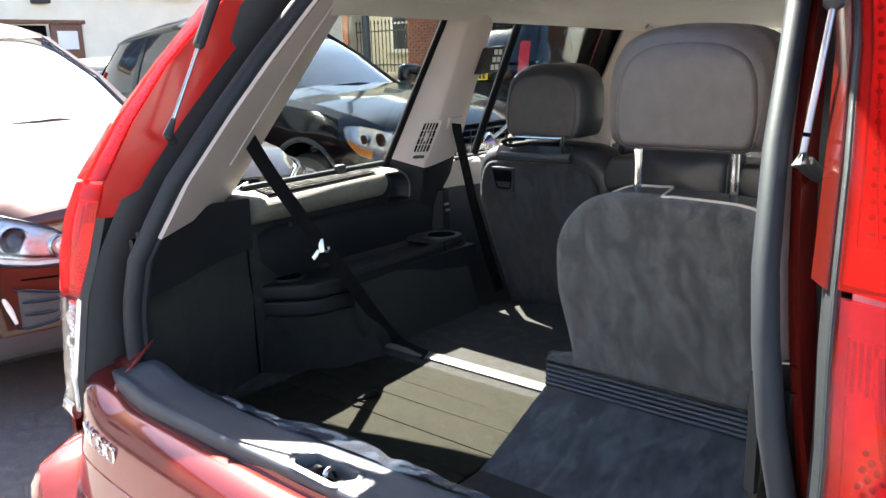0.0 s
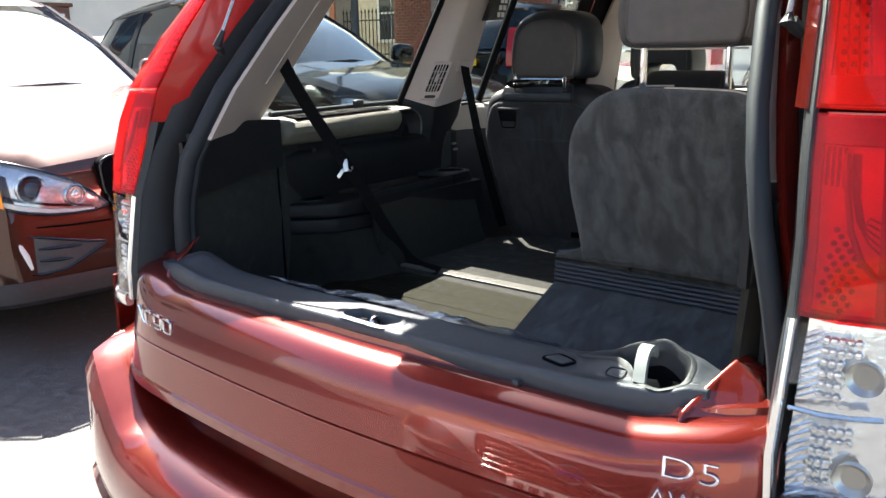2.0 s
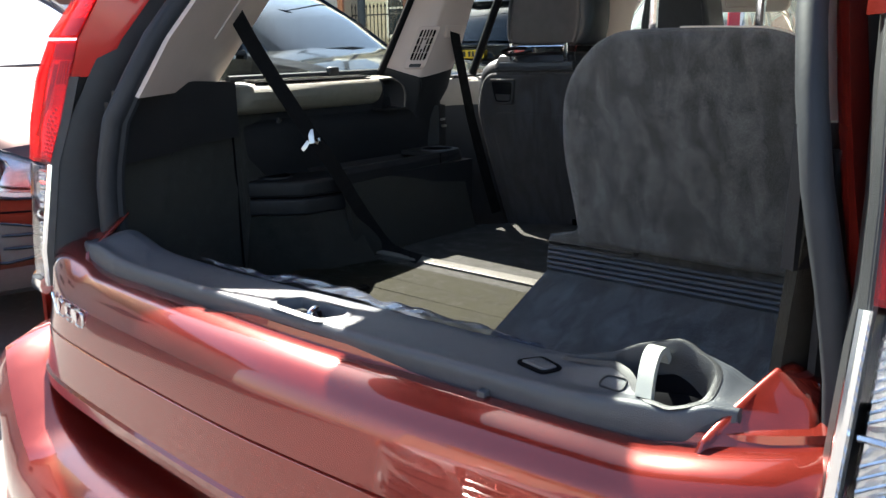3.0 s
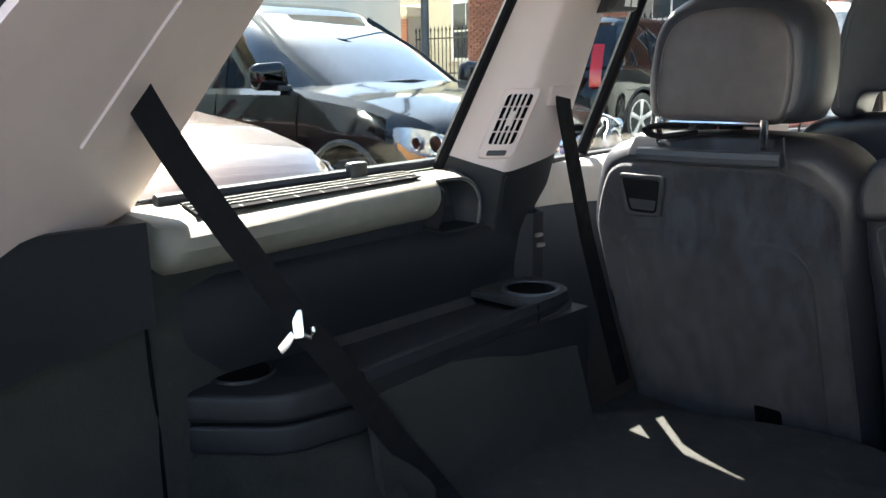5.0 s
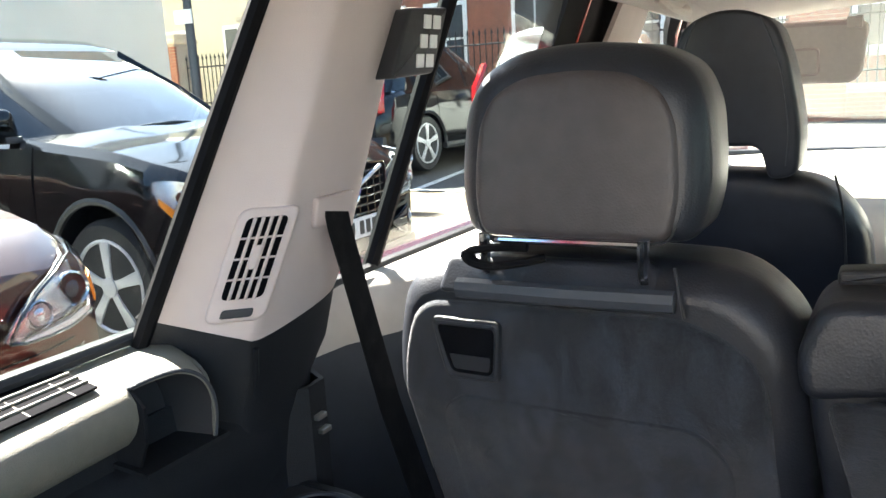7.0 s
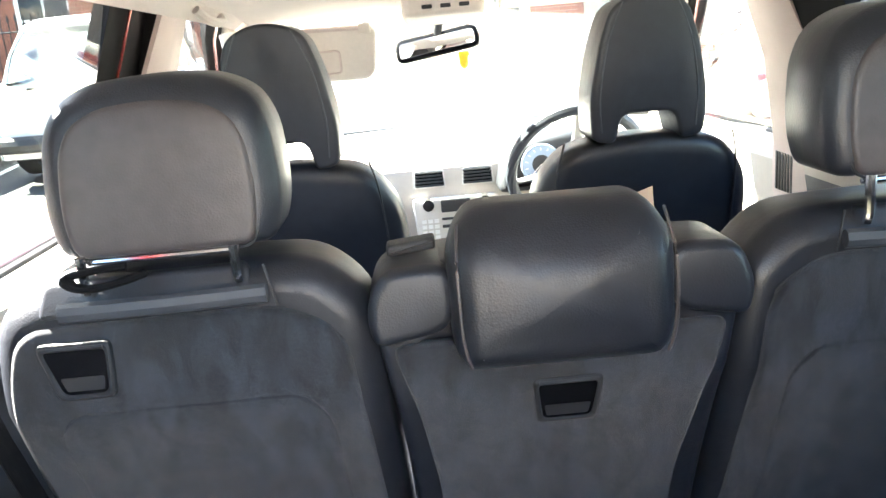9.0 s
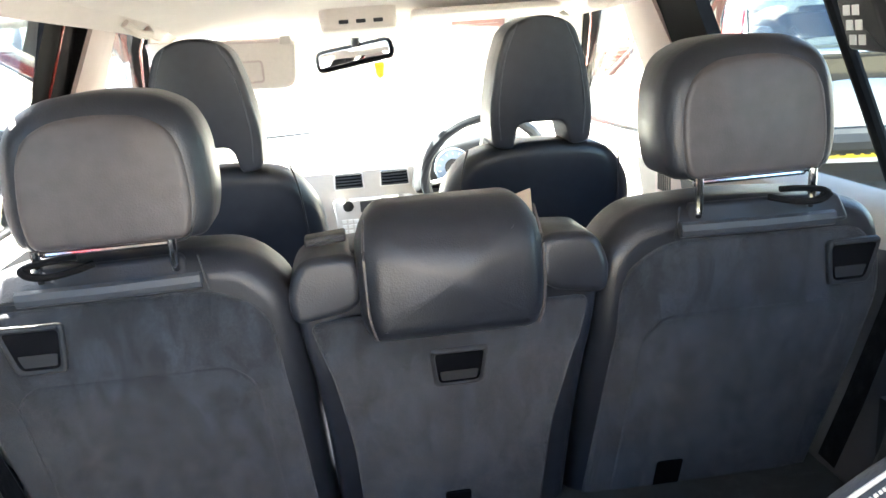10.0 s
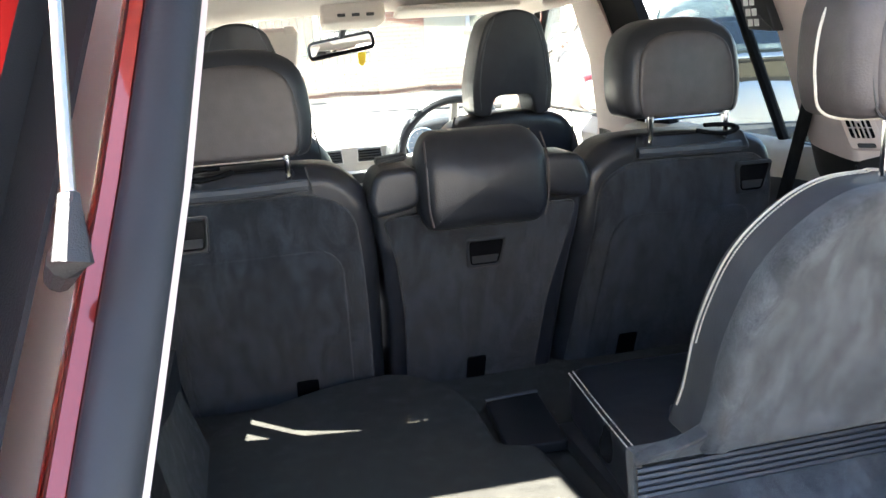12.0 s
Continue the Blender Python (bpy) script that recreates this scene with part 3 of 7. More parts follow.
# plastic sill on the gate's top edge, with latch opening and pull handle
SX = (-0.56, -0.50, -0.40, -0.20, 0.0, 0.20, 0.40, 0.49, 0.530)
def sill_front(x):
    return float(np.interp(x, SX, (-0.010, -0.030, -0.044, -0.046, -0.043, -0.042, -0.034, -0.018, 0.002)))
def sill_back(x):
    return float(np.interp(x, SX, (0.030, 0.040, 0.034, 0.026, 0.034, 0.042, 0.050, 0.052, 0.050)))
def sill_top(x, v):
    """Height of the trim; v runs from its front edge to its back edge."""
    up = max(0.0, min(1.0, (v - 0.25) / 0.5))
    podl = 0.020 * math.exp(-((x + 0.475) / (0.05 if x < -0.475 else 0.075)) ** 2) * (0.5 + 0.5 * up)
    podr = 0.040 * math.exp(-((x - 0.45) / (0.062 if x < 0.45 else 0.05)) ** 2) * (0.15 + 0.85 * up) + 0.012 * max(0.0, min(1.0, (x - 0.47) / 0.03))
    return 0.876 + podl + podr + 0.003 * up
def sill_pt(x, v):
    f, b = sill_front(x), sill_back(x)
    if v < 0.0:
        return (x, f - 0.003 - 0.004 * v, 0.870 + 0.9 * v * 0.01 - 0.012 * (v < -0.5) - 0.010 * max(0.0, x - 0.3) / 0.2)
    if v > 1.0:
        return (x, b + 0.012 + 0.03 * (v - 1.0), sill_top(x, 1.0) - 0.012 - 0.10 * (v - 1.0))
    return (x, f + (b - f) * v, sill_top(x, v) - 0.004 * (1 - min(1.0, v / 0.08)) ** 2 - 0.004 * max(0.0, (v - 0.9) / 0.1) ** 2)
def in_poly(p, poly):
    inside = False
    for a, b in zip(poly, poly[1:] + poly[:1]):
        if (a.y > p[1]) != (b.y > p[1]) and p[0] < (b.x - a.x) * (p[1] - a.y) / (b.y - a.y) + a.x:
            inside = not inside
    return inside
LATCH = outline([(-0.040, -0.024), (-0.024, 0.003), (0.060, 0.001), (0.068, -0.012), (0.052, -0.036), (-0.030, -0.033)], 0.005)
GRIP = outline([(0.335, 0.030), (0.40, 0.018), (0.428, 0.004), (0.448, -0.014), (0.478, -0.016), (0.494, 0.002), (0.492, 0.032), (0.46, 0.044), (0.40, 0.042)], 0.012)
cover = [inset(LATCH, -0.003), inset(GRIP, -0.001)]
su = [-0.556 + 1.078 * i / 220 for i in range(221)]
sv = [-1.0, -0.45, 0.0, 0.04, 0.08] + [0.08 + 0.82 * i / 22 for i in range(1, 23)] + [0.95, 1.0, 1.2, 1.6, 2.2]
bm = bmesh.new()
grid = [[bm.verts.new(sill_pt(x, v)) for v in sv] for x in su]
for i in range(len(su) - 1):
    for j in range(len(sv) - 1):
        q = (grid[i][j], grid[i][j + 1], grid[i + 1][j + 1], grid[i + 1][j])
        mid = sum((w.co for w in q), Vector((0, 0, 0))) / 4
        if not (0.0 <= sv[j] <= 1.0 and any(in_poly(mid, c) for c in cover)):
            bm.faces.new(q)
sill = part("sill_trim", bm, GREY_PL, car, "slate-grey plastic sill trim over the tailgate", angle=50)
def sill_z(x, y):
    return sill_top(x, max(0.0, min(1.0, (y - sill_front(x)) / (sill_back(x) - sill_front(x)))))
def well(poly, flange, lip, depth, floor):
    """A flange on the trim round an opening, and its walls and floor."""
    rows = []
    for d, h in ((-flange, 0.0006), (-flange * 0.5, lip), (0.0, lip), (0.0015, lip - 0.002), (0.003, -depth * 0.5), (0.006, -depth)):
        rows.append([(p.x, p.y, sill_z(p.x, p.y) + h) for p in inset(poly, d)])
    return loft(rows, caps=False), [(p.x, p.y, sill_z(p.x, p.y) - depth + floor) for p in inset(poly, 0.005)]
bm, fl = well(LATCH, 0.009, 0.0022, 0.024, 0.001)
part("latch_frame", bm, GREY_PL, sill)
part("latch_floor", plate(fl, (0, 0, 1), -0.002), HOLE, sill, smooth=False)
part("striker", tube(smooth_line([(0.018, -0.026, 0.852), (0.018, -0.022, 0.872), (0.018, -0.010, 0.876), (0.018, -0.002, 0.862)], 5), 0.0042, 10), CHROME, sill)
for lx in (-0.022, 0.036):
    part("latch_jaw", boxes((lx, lx + 0.014, -0.024, -0.002, 0.852, 0.868)), BLACK_PL, sill, bevel=0.003)
bm, fl = well(GRIP, 0.006, 0.0016, 0.030, 0.001)
part("handle_bowl", bm, BLACK_PL, sill)
part("bowl_floor", plate(fl, (0, 0, 1), -0.002), HOLE, sill, smooth=False)
part("pull_handle", ribbon([smooth_line([(x, 0.036, 0.898), (x, 0.027, 0.9095), (x + 0.001, 0.015, 0.9085), (x + 0.004, 0.002, 0.897), (x + 0.008, -0.010, 0.880)], 4) for x in (0.430, 0.434, 0.438, 0.442, 0.445)], 0.007), GREY_LT, sill, "pale grey pull handle")
part("button_gap", ring_line(outline([(0.305, -0.004), (0.340, -0.012), (0.352, 0.004), (0.322, 0.016)], 0.006), lambda u, v, w: (u, v, sill_z(u, v) + 0.0012), 0, 0.0022), HOLE, sill)
part("release_button", puff(outline([(0.308, -0.003), (0.340, -0.010), (0.349, 0.003), (0.322, 0.013)], 0.005), lambda u, v, w: (u, v, sill_z(u, v) + 0.004 - w), 0.008, 0.002), GREY_PL, sill)
part("screw_cap", ring_line(outline([(0.398, -0.010), (0.422, -0.012), (0.424, 0.0), (0.400, 0.002)], 0.008), lambda u, v, w: (u, v, sill_z(u, v) + 0.0006), 0, 0.0010), DARK_PL, sill)
part("end_cap", ribbon([[sill_pt(0.522, v) for v in (0.0, 0.1, 0.3, 0.5, 0.7, 0.9, 1.0)], [(0.527, sill_pt(0.522, v)[1], sill_pt(0.522, v)[2] - 0.012) for v in (0.0, 0.1, 0.3, 0.5, 0.7, 0.9, 1.0)], [(0.530, sill_pt(0.522, v)[1], 0.862) for v in (0.0, 0.1, 0.3, 0.5, 0.7, 0.9, 1.0)]], 0.003), GREY_PL, sill)
part("trim_clip", boxes((0.288, 0.298, sill_front(0.29) - 0.009, sill_front(0.29) + 0.002, 0.846, 0.858)), GREY_PL, sill, bevel=0.002)

# bumper: a deep shelf that wraps round the corners
bx = [-0.93 + 1.86 * i / 48 for i in range(49)]
def bump_y(x, d):
    a = abs(x)
    return -0.20 - d + 0.13 * (a / 0.75) ** 3 + (max(0.0, a - 0.72) * 1.6)
bp = ((0.30, 0.02), (0.36, 0.035), (0.44, 0.04), (0.452, 0.03), (0.50, 0.035), (0.545, 0.028), (0.575, 0.008), (0.59, -0.03), (0.595, -0.10), (0.60, -0.14))
bumper = part("bumper", ribbon([[(x, min(bump_y(x, d), 0.3) if d > -0.09 else max(bump_y(x, d), gate_y(min(max(x, -.6), .6)) + 0.01), z + min(0.11, 0.55 * max(0.0, abs(x) - 0.48)) * (z > 0.52)) for x in bx] for z, d in bp], -0.01), RED, car, "painted rear bumper with a flat step")
part("bumper_valance", ribbon([[(x * 0.98, bump_y(x, d) + 0.01, z) for x in bx] for z, d in ((0.22, -0.03), (0.29, 0.02), (0.302, 0.018))], 0.01), BLACK_PL, bumper)

# sides, doors, roof and front of the shell, mostly seen from inside
for s in (1, -1):
    M = lambda L: mirrored(L, s)
    prof_side = ((0.30, 0.80), (0.42, 0.88), (0.62, 0.915), (0.85, 0.905), (1.0, 0.875), (1.085, 0.82))
    part("body_side", ribbon([M([(x, y, z) for z, x in prof_side]) for y in (0.40, 0.9, 1.3, 1.8, 2.4, 3.0, 3.4)], 0.01), RED, car)
    part("wing", ribbon([M([(x * f, y, min(z, zt)) for z, x in prof_side]) for y, f, zt in ((3.4, 1.0, 1.085), (3.8, 0.985, 1.03), (4.1, 0.93, 0.95), (4.35, 0.8, 0.85))], 0.01), RED, car)
    rail_o = [(0.635, 0.60, 1.575), (0.64, 1.0, 1.60), (0.635, 1.6, 1.605), (0.61, 2.1, 1.585), (0.57, 2.45, 1.54)]
    part("roof_rail", tube(M(rail_o), 0.03, 10), RED, car)
    # B pillar, black outside, painted flange
    part("b_pillar", ribbon([M([(0.775, 1.75, 1.06), (0.712, 1.765, 1.3), (0.632, 1.79, 1.53)]), M([(0.762, 1.86, 1.06), (0.700, 1.87, 1.3), (0.620, 1.885, 1.53)]), M([(0.765, 1.99, 1.06), (0.702, 1.985, 1.3), (0.625, 1.98, 1.53)])], 0.03), BLACK_FR, car)
    part("door_edge", tube(M([(0.762, 1.825, 1.06), (0.700, 1.838, 1.3), (0.620, 1.856, 1.52)]), 0.003, 8), RED, car)
    part("pillar_filler", ribbon([M([(0.768, 1.97, 1.06), (0.705, 1.97, 1.3), (0.628, 1.965, 1.53)]), M([(0.742, 1.935, 1.06), (0.697, 1.945, 1.28), (0.612, 1.965, 1.50)])], 0.006), BLACK_FR, car)
    part("a_pillar", tube(M([(0.80, 3.25, 1.04), (0.70, 2.85, 1.28), (0.60, 2.45, 1.51)]), 0.035, 10), RED, car)
    part("window_seal", tube(M([(0.762, 0.44, 1.118), (0.764, 0.92, 1.122)]), 0.008, 8), RUBBER, car)
    for nm, pts in (("quarter_glass", [(0.765, 0.40, 1.10), (0.765, 0.95, 1.10), (0.64, 1.09, 1.50), (0.64, 0.66, 1.50)]),
                    ("rear_door_glass", [(0.775, 1.135, 1.08), (0.775, 1.76, 1.08), (0.64, 1.79, 1.53), (0.64, 1.30, 1.53)]),
                    ("front_door_glass", [(0.775, 2.0, 1.07), (0.775, 3.0, 1.05), (0.62, 2.42, 1.50), (0.64, 2.0, 1.53)])):
        pane = part(nm, plate(M(pts), (s, 0, 0), 0.004), PANE if nm == "front_door_glass" else PANE_DARK, car, smooth=False)
        pane.visible_shadow = False
    part("front_door_frame", tube(M([(0.60, 2.36, 1.485), (0.64, 2.48, 1.44), (0.70, 2.72, 1.30), (0.755, 2.98, 1.10)]), 0.028, 8), BLACK_FR, car)
    part("frame_edge", tube(M([(0.592, 2.35, 1.465), (0.632, 2.46, 1.42), (0.692, 2.70, 1.28)]), 0.005, 8), RED, car)
    part("rear_door_frame", tube(M([(0.775, 1.140, 1.10), (0.72, 1.175, 1.28), (0.665, 1.23, 1.45), (0.645, 1.27, 1.52)]), 0.012, 8), BLACK_FR, car)
    part("division_bar", tube(M([(0.772, 1.30, 1.09), (0.71, 1.345, 1.3), (0.645, 1.40, 1.53)]), 0.012, 8), BLACK_FR, car)
    part("belt_moulding", tube(M([(0.765, 1.2, 1.095), (0.768, 1.8, 1.095), (0.768, 2.4, 1.075), (0.765, 3.0, 1.05)]), 0.010, 8), BLACK_PL, car)
    mir = part("door_mirror", puff(outline([(-0.12, -0.07), (0.12, -0.08), (0.11, 0.08), (-0.1, 0.07)], 0.05), lambda u, v, w: ((0.98 + u) * s, 2.72 + w, 1.12 + v), 0.12, 0.045), RED, car)
    part("mirror_glass", puff(outline([(-0.1, -0.055), (0.1, -0.065), (0.095, 0.065), (-0.085, 0.055)], 0.04), lambda u, v, w: ((0.98 + u) * s, 2.715 + w, 1.12 + v), 0.006, 0.002), MIRROR, mir)

roof_y = (0.50, 0.8, 1.3, 1.8, 2.2, 2.5)
roof_z = (1.635, 1.67, 1.69, 1.68, 1.64, 1.57)
part("roof", ribbon([[(0.60 * math.sin(a) * (1 if y < 2.2 else 0.95), y, z - 0.075 * (1 - math.cos(a)) * 1.0) for a in [radians(-90 + 180 * i / 16) for i in range(17)]] for y, z in zip(roof_y, roof_z)], 0.012), RED, car)
part("rear_header", ribbon([[(x, 0.46 + d + 0.25 * x * x, z - 0.16 * x * x) for x in [-0.44 + 0.88 * i / 16 for i in range(17)]] for z, d in ((1.66, 0.06), (1.655, 0.0), (1.61, -0.02), (1.585, 0.0), (1.575, 0.06))], 0.01), RED, car)
part("header_seal", tube([(x, 0.452 + 0.25 * x * x, 1.578 - 0.16 * x * x) for x in [-0.40 + 0.80 * i / 16 for i in range(17)]], 0.015, 10), RUBBER, car)
part("windscreen", ribbon([[(x * w, y - 0.25 * (x * w) ** 2, z) for x in (-1, -0.5, 0, 0.5, 1)] for y, z, w in ((2.50, 1.53, 0.60), (2.95, 1.31, 0.69), (3.38, 1.06, 0.76))], 0.004), PANE, car)
part("bonnet", ribbon([[(x * w, y - 0.1 * x * x, z - 0.05 * x * x) for x in (-1, -0.6, -0.2, 0.2, 0.6, 1)] for y, z, w in ((3.35, 1.03, 0.80), (3.8, 1.00, 0.80), (4.15, 0.93, 0.76), (4.38, 0.80, 0.68), (4.42, 0.5, 0.7), (4.4, 0.28, 0.7))], 0.01), RED, car)
part("underfloor", boxes((-0.85, 0.85, 0.05, 4.3, 0.24, 0.29)), BLACK_PL, car)
# raised upper gate with its window
g0, g1 = Vector((0, 0.47, 1.665)), Vector((0, -0.50, 1.90))
d, up = (g1 - g0).normalized(), Vector((0, 0.24, 0.97))
def on_gate(x, t, h=0.0):
    return tuple(Vector((x, 0, 0)) + g0 + d * t + up * h)
# out of view; left frame widened inward beyond the right one to shade the sill
gt = part("upper_gate", ribbon([[on_gate(-0.60 + 0.05 * (t < 0.2), t, 0.03), on_gate(-0.46, t, 0.0), on_gate(-0.23, t, -0.01)] for t in (0.02, 0.3, 0.6, 0.88)], 0.02), RED, car, "raised upper tailgate with rear window")
part("gate_side", ribbon([[on_gate(0.60 - 0.05 * (t < 0.2), t, 0.03), on_gate(0.46, t, 0.0), on_gate(0.29, t, -0.01)] for t in (0.02, 0.3, 0.6, 0.88)], 0.02), RED, gt)
part("gate_top", ribbon([[on_gate(-0.58, t, 0.03), on_gate(-0.2, t, 0.05), on_gate(0.2, t, 0.05), on_gate(0.58, t, 0.03)] for t in (0.0, 0.03, 0.05)], 0.02), RED, gt)
part("gate_foot", ribbon([[on_gate(-0.60, t, 0.02), on_gate(-0.2, t, 0.04), on_gate(0.2, t, 0.04), on_gate(0.60, t, 0.02)] for t in (0.68, 0.8, 0.95)], 0.03), RED, gt)
part("rear_window", plate([on_gate(-0.46, 0.04), on_gate(0.46, 0.04), on_gate(0.50, 0.72), on_gate(-0.50, 0.72)], up, 0.004), PANE, gt, smooth=False)

# ---- boot lining ----
boot = thing("boot_lining", "dark carpeted boot lining with plastic side panels", "car boot")
FZ = 0.722
def floor_bit(name, pts, z, th, mat, label="", r=0.03, e=0.008):
    return part(name, puff(outline(pts, r), lambda u, v, w: (u, v, z - w), th, e, crown=0.0), mat, boot, label)
floor_bit("boot_floor", [(-0.55, 0.05), (0.55, 0.05), (0.66, 0.25), (0.70, 0.60), (-0.70, 0.60), (-0.66, 0.25)], FZ - 0.012, 0.05, CARPET, "", 0.02)
floor_bit("under_floor", [(-0.62, 0.5), (0.62, 0.5), (0.62, 1.36), (-0.62, 1.36)], FZ - 0.045, 0.04, CARPET, "", 0.02)
folded = floor_bit("folded_seat_back", [(-0.56, 0.60), (0.01, 0.60), (-0.005, 0.84, 0.02), (-0.065, 0.86, 0.03), (-0.06, 1.06, 0.10), (-0.15, 1.215, 0.08), (-0.30, 1.20, 0.1), (-0.555, 1.08, 0.12)], FZ + 0.004, 0.05, CARPET, "folded third-row seat back lined with charcoal carpet", 0.02, 0.012)
# ribbed hinge strip across the folded back
hs = part("hinge_strip", boxes((-0.545, -0.035, 0.638, 0.673, FZ + 0.0045, FZ + 0.0095)), STRIP, boot, "ribbed grey plastic hinge strip", bevel=0.002)
for i in range(5):
    part("rib", tube([(-0.54, 0.6425 + 0.0065 * i, FZ + 0.0090), (-0.04, 0.6425 + 0.0065 * i, FZ + 0.0090)], 0.0018, 6), STRIP, hs)
# flap boards of the rear floor, with creases
for i, (y0, y1) in enumerate(((0.5203, 0.632), (0.4553, 0.5197), (0.3703, 0.4547), (0.2903, 0.3697), (0.17, 0.2897))):
    part("floor_board", puff(outline([(-0.575, y0), (0.0, y0), (0.0, y1), (-0.575, y1)], 0.01), lambda u, v, w: (u, v, FZ + 0.002 + 0.0016 * math.sin(19 * u + i) - w), 0.014, 0.0018), BOARD, boot)
part("floor_board", puff(outline([(0.004, 0.10), (0.565, 0.10), (0.565, 0.37), (0.004, 0.37)], 0.01), lambda u, v, w: (u, v, FZ + 0.001 - w), 0.014, 0.004), CARPET, boot)
part("strap_loop", tube(smooth_line([(-0.350, 0.440, FZ + 0.004), (-0.353, 0.430, FZ + 0.012), (-0.357, 0.41, FZ + 0.009), (-0.368, 0.395, FZ + 0.005), (-0.352, 0.398, FZ + 0.009), (-0.346, 0.425, FZ + 0.008)], 5), 0.0045, 8, flat=0.5), WEB, boot)
# rear wall behind the sill
part("sill_back", ribbon([[(x, 0.075 + gate_y(x) * 0.3, z) for x in (-0.56, -0.3, 0, 0.3, 0.56)] for z in (0.68, 0.80, 0.868)], 0.01), DARK_PL, boot)
for s in (-1, 1):
    M = lambda L: mirrored(L, s)
    # lower side wall, from the seal to the seats
    wall_line = [(0.548, 0.05), (0.575, 0.14), (0.625, 0.24), (0.652, 0.31), (0.672, 0.384), (0.705, 0.43), (0.72, 0.50)]
    part("rear_side_carpet", ribbon([M([(x - 0.012 * math.sin(z * 9), y, z) for z in (0.70, 0.80, 0.90, 1.0, 1.06)]) for x, y in wall_line], 0.01), CARPET, boot)
    part("hatch_seam", tube(M([(0.655, 0.37, 0.72), (0.659, 0.37, 0.90), (0.654, 0.365, 1.03), (0.612, 0.22, 1.02), (0.577, 0.15, 0.97)]), 0.0025, 6), HOLE, boot)
    part("pillar_foot", ribbon([M([(0.53, 0.05, z), (0.575, 0.15, z), (0.628, 0.26, z + 0.006), (0.652, 0.368, z + 0.01 * (z < 1.08))]) for z in (1.0, 1.05, 1.09, 1.118)], 0.012), DARK_PL, boot)
    part("side_backing", ribbon([M([(x - 0.4 * max(0.0, z - 1.12), y + 0.35 * max(0.0, z - 1.12), z) for x, y in ((0.562, 0.06), (0.61, 0.15), (0.67, 0.25), (0.70, 0.33), (0.72, 0.40))]) for z in (0.66, 0.9, 1.02, 1.06, 1.098)], -0.008), DARK_PL, boot)
    # cup box
    box_poly = [(0.600, 0.492, 0.022), (0.700, 0.404, 0.012), (0.78, 0.36, 0.01), (0.78, 0.64, 0.01), (0.575, 0.62, 0.01)]
    cb = part("cup_box", puff(outline([(x, y, r) for x, y, r in box_poly]), lambda u, v, w: (u * s, v, 0.905 - w), 0.035, 0.008), DARK_PL, boot, "dark plastic cup box on the side panel")
    part("cup_box_band", puff(inset(outline(box_poly), 0.006), lambda u, v, w: (u * s, v, 0.872 - w), 0.006, 0.001), HOLE, cb)
    part("cup_box_foot", puff(inset(outline(box_poly), 0.002), lambda u, v, w: (u * s, v, 0.866 - w), 0.035, 0.005), DARK_PL, cb)
    part("cup_box_base", puff(inset(outline(box_poly), 0.005), lambda u, v, w: ((u - 0.8 * w * (0.8 - u) / 0.2) * s, v - 0.1 * w, 0.829 - w), 0.13, 0.004), CARPET, cb)
    part("cup_hole", lathe([(0.034, 0.0), (0.033, -0.004), (0.03, -0.006)], 24, Matrix.Translation((0.70 * s, 0.50, 0.9085))), HOLE, cb)
    part("cup_ring", lathe([(0.034, 0.0), (0.037, 0.004), (0.040, 0.004), (0.041, 0.0)], 24, Matrix.Translation((0.70 * s, 0.50, 0.905))), DARK_PL, cb)
    # tray wall and tray, its front end rounded round a cup ring
    part("tray_wall", ribbon([M([(0.520, y, 0.70), (0.528, y, 0.735), (0.545 + 0.03 * (y - 0.6), y, 0.83), (0.556 + 0.05 * (y - 0.6), y, 0.912)]) for y in (0.58, 0.8, 1.005)] + [M([(0.545, 1.03, 0.70), (0.55, 1.03, 0.735), (0.578, 1.03, 0.83), (0.592, 1.03, 0.912)]), M([(0.62, 1.045, 0.70), (0.62, 1.045, 0.735), (0.625, 1.045, 0.83), (0.63, 1.045, 0.912)]), M([(0.72, 1.05, 0.70), (0.72, 1.05, 0.735), (0.72, 1.05, 0.83), (0.72, 1.05, 0.912)])], 0.012), CARPET, boot)
    part("tray_base", boxes((min(0.56 * s, 0.76 * s), max(0.56 * s, 0.76 * s), 0.60, 1.035, 0.72, 0.898)), DARK_PL, boot)
    lip = smooth_line([(0.549, 0.57, 0), (0.556, 0.70, 0), (0.566, 0.86, 0), (0.574, 0.985, 0), (0.590, 1.022, 0), (0.625, 1.036, 0), (0.69, 1.038, 0)], 5)
    inw = [Vector((0.014, 0, 0)) if p.y < 0.98 else Vector((0.012, -0.010, 0)) for p in lip]
    part("tray_lip", ribbon([M([(p.x + 0.004, p.y, 0.885), (p.x - 0.002, p.y, 0.914), (p.x + q.x * 0.25, p.y + q.y * 0.25, 0.9255), (p.x + q.x, p.y + q.y, 0.9245)]) for p, q in zip(lip, inw)], 0.006), DARK_PL, boot)
    part("side_tray", ribbon([M([(0.572 + 0.05 * (y - 0.7), y, 0.922), (0.582 + 0.05 * (y - 0.7), y, 0.906), (0.69, y, 0.903), (0.708, y, 0.915)]) for y in (0.60, 0.8, 0.915)], 0.006), SHELF_DK, boot)
    part("cup_panel", puff(outline([(0.578, 0.918, 0.004), (0.708, 0.918, 0.004), (0.708, 1.035, 0.006), (0.585, 1.026, 0.03)], 0.01), lambda u, v, w: (u * s, v, 0.9225 - w), 0.012, 0.003), SHELF_DK, boot)
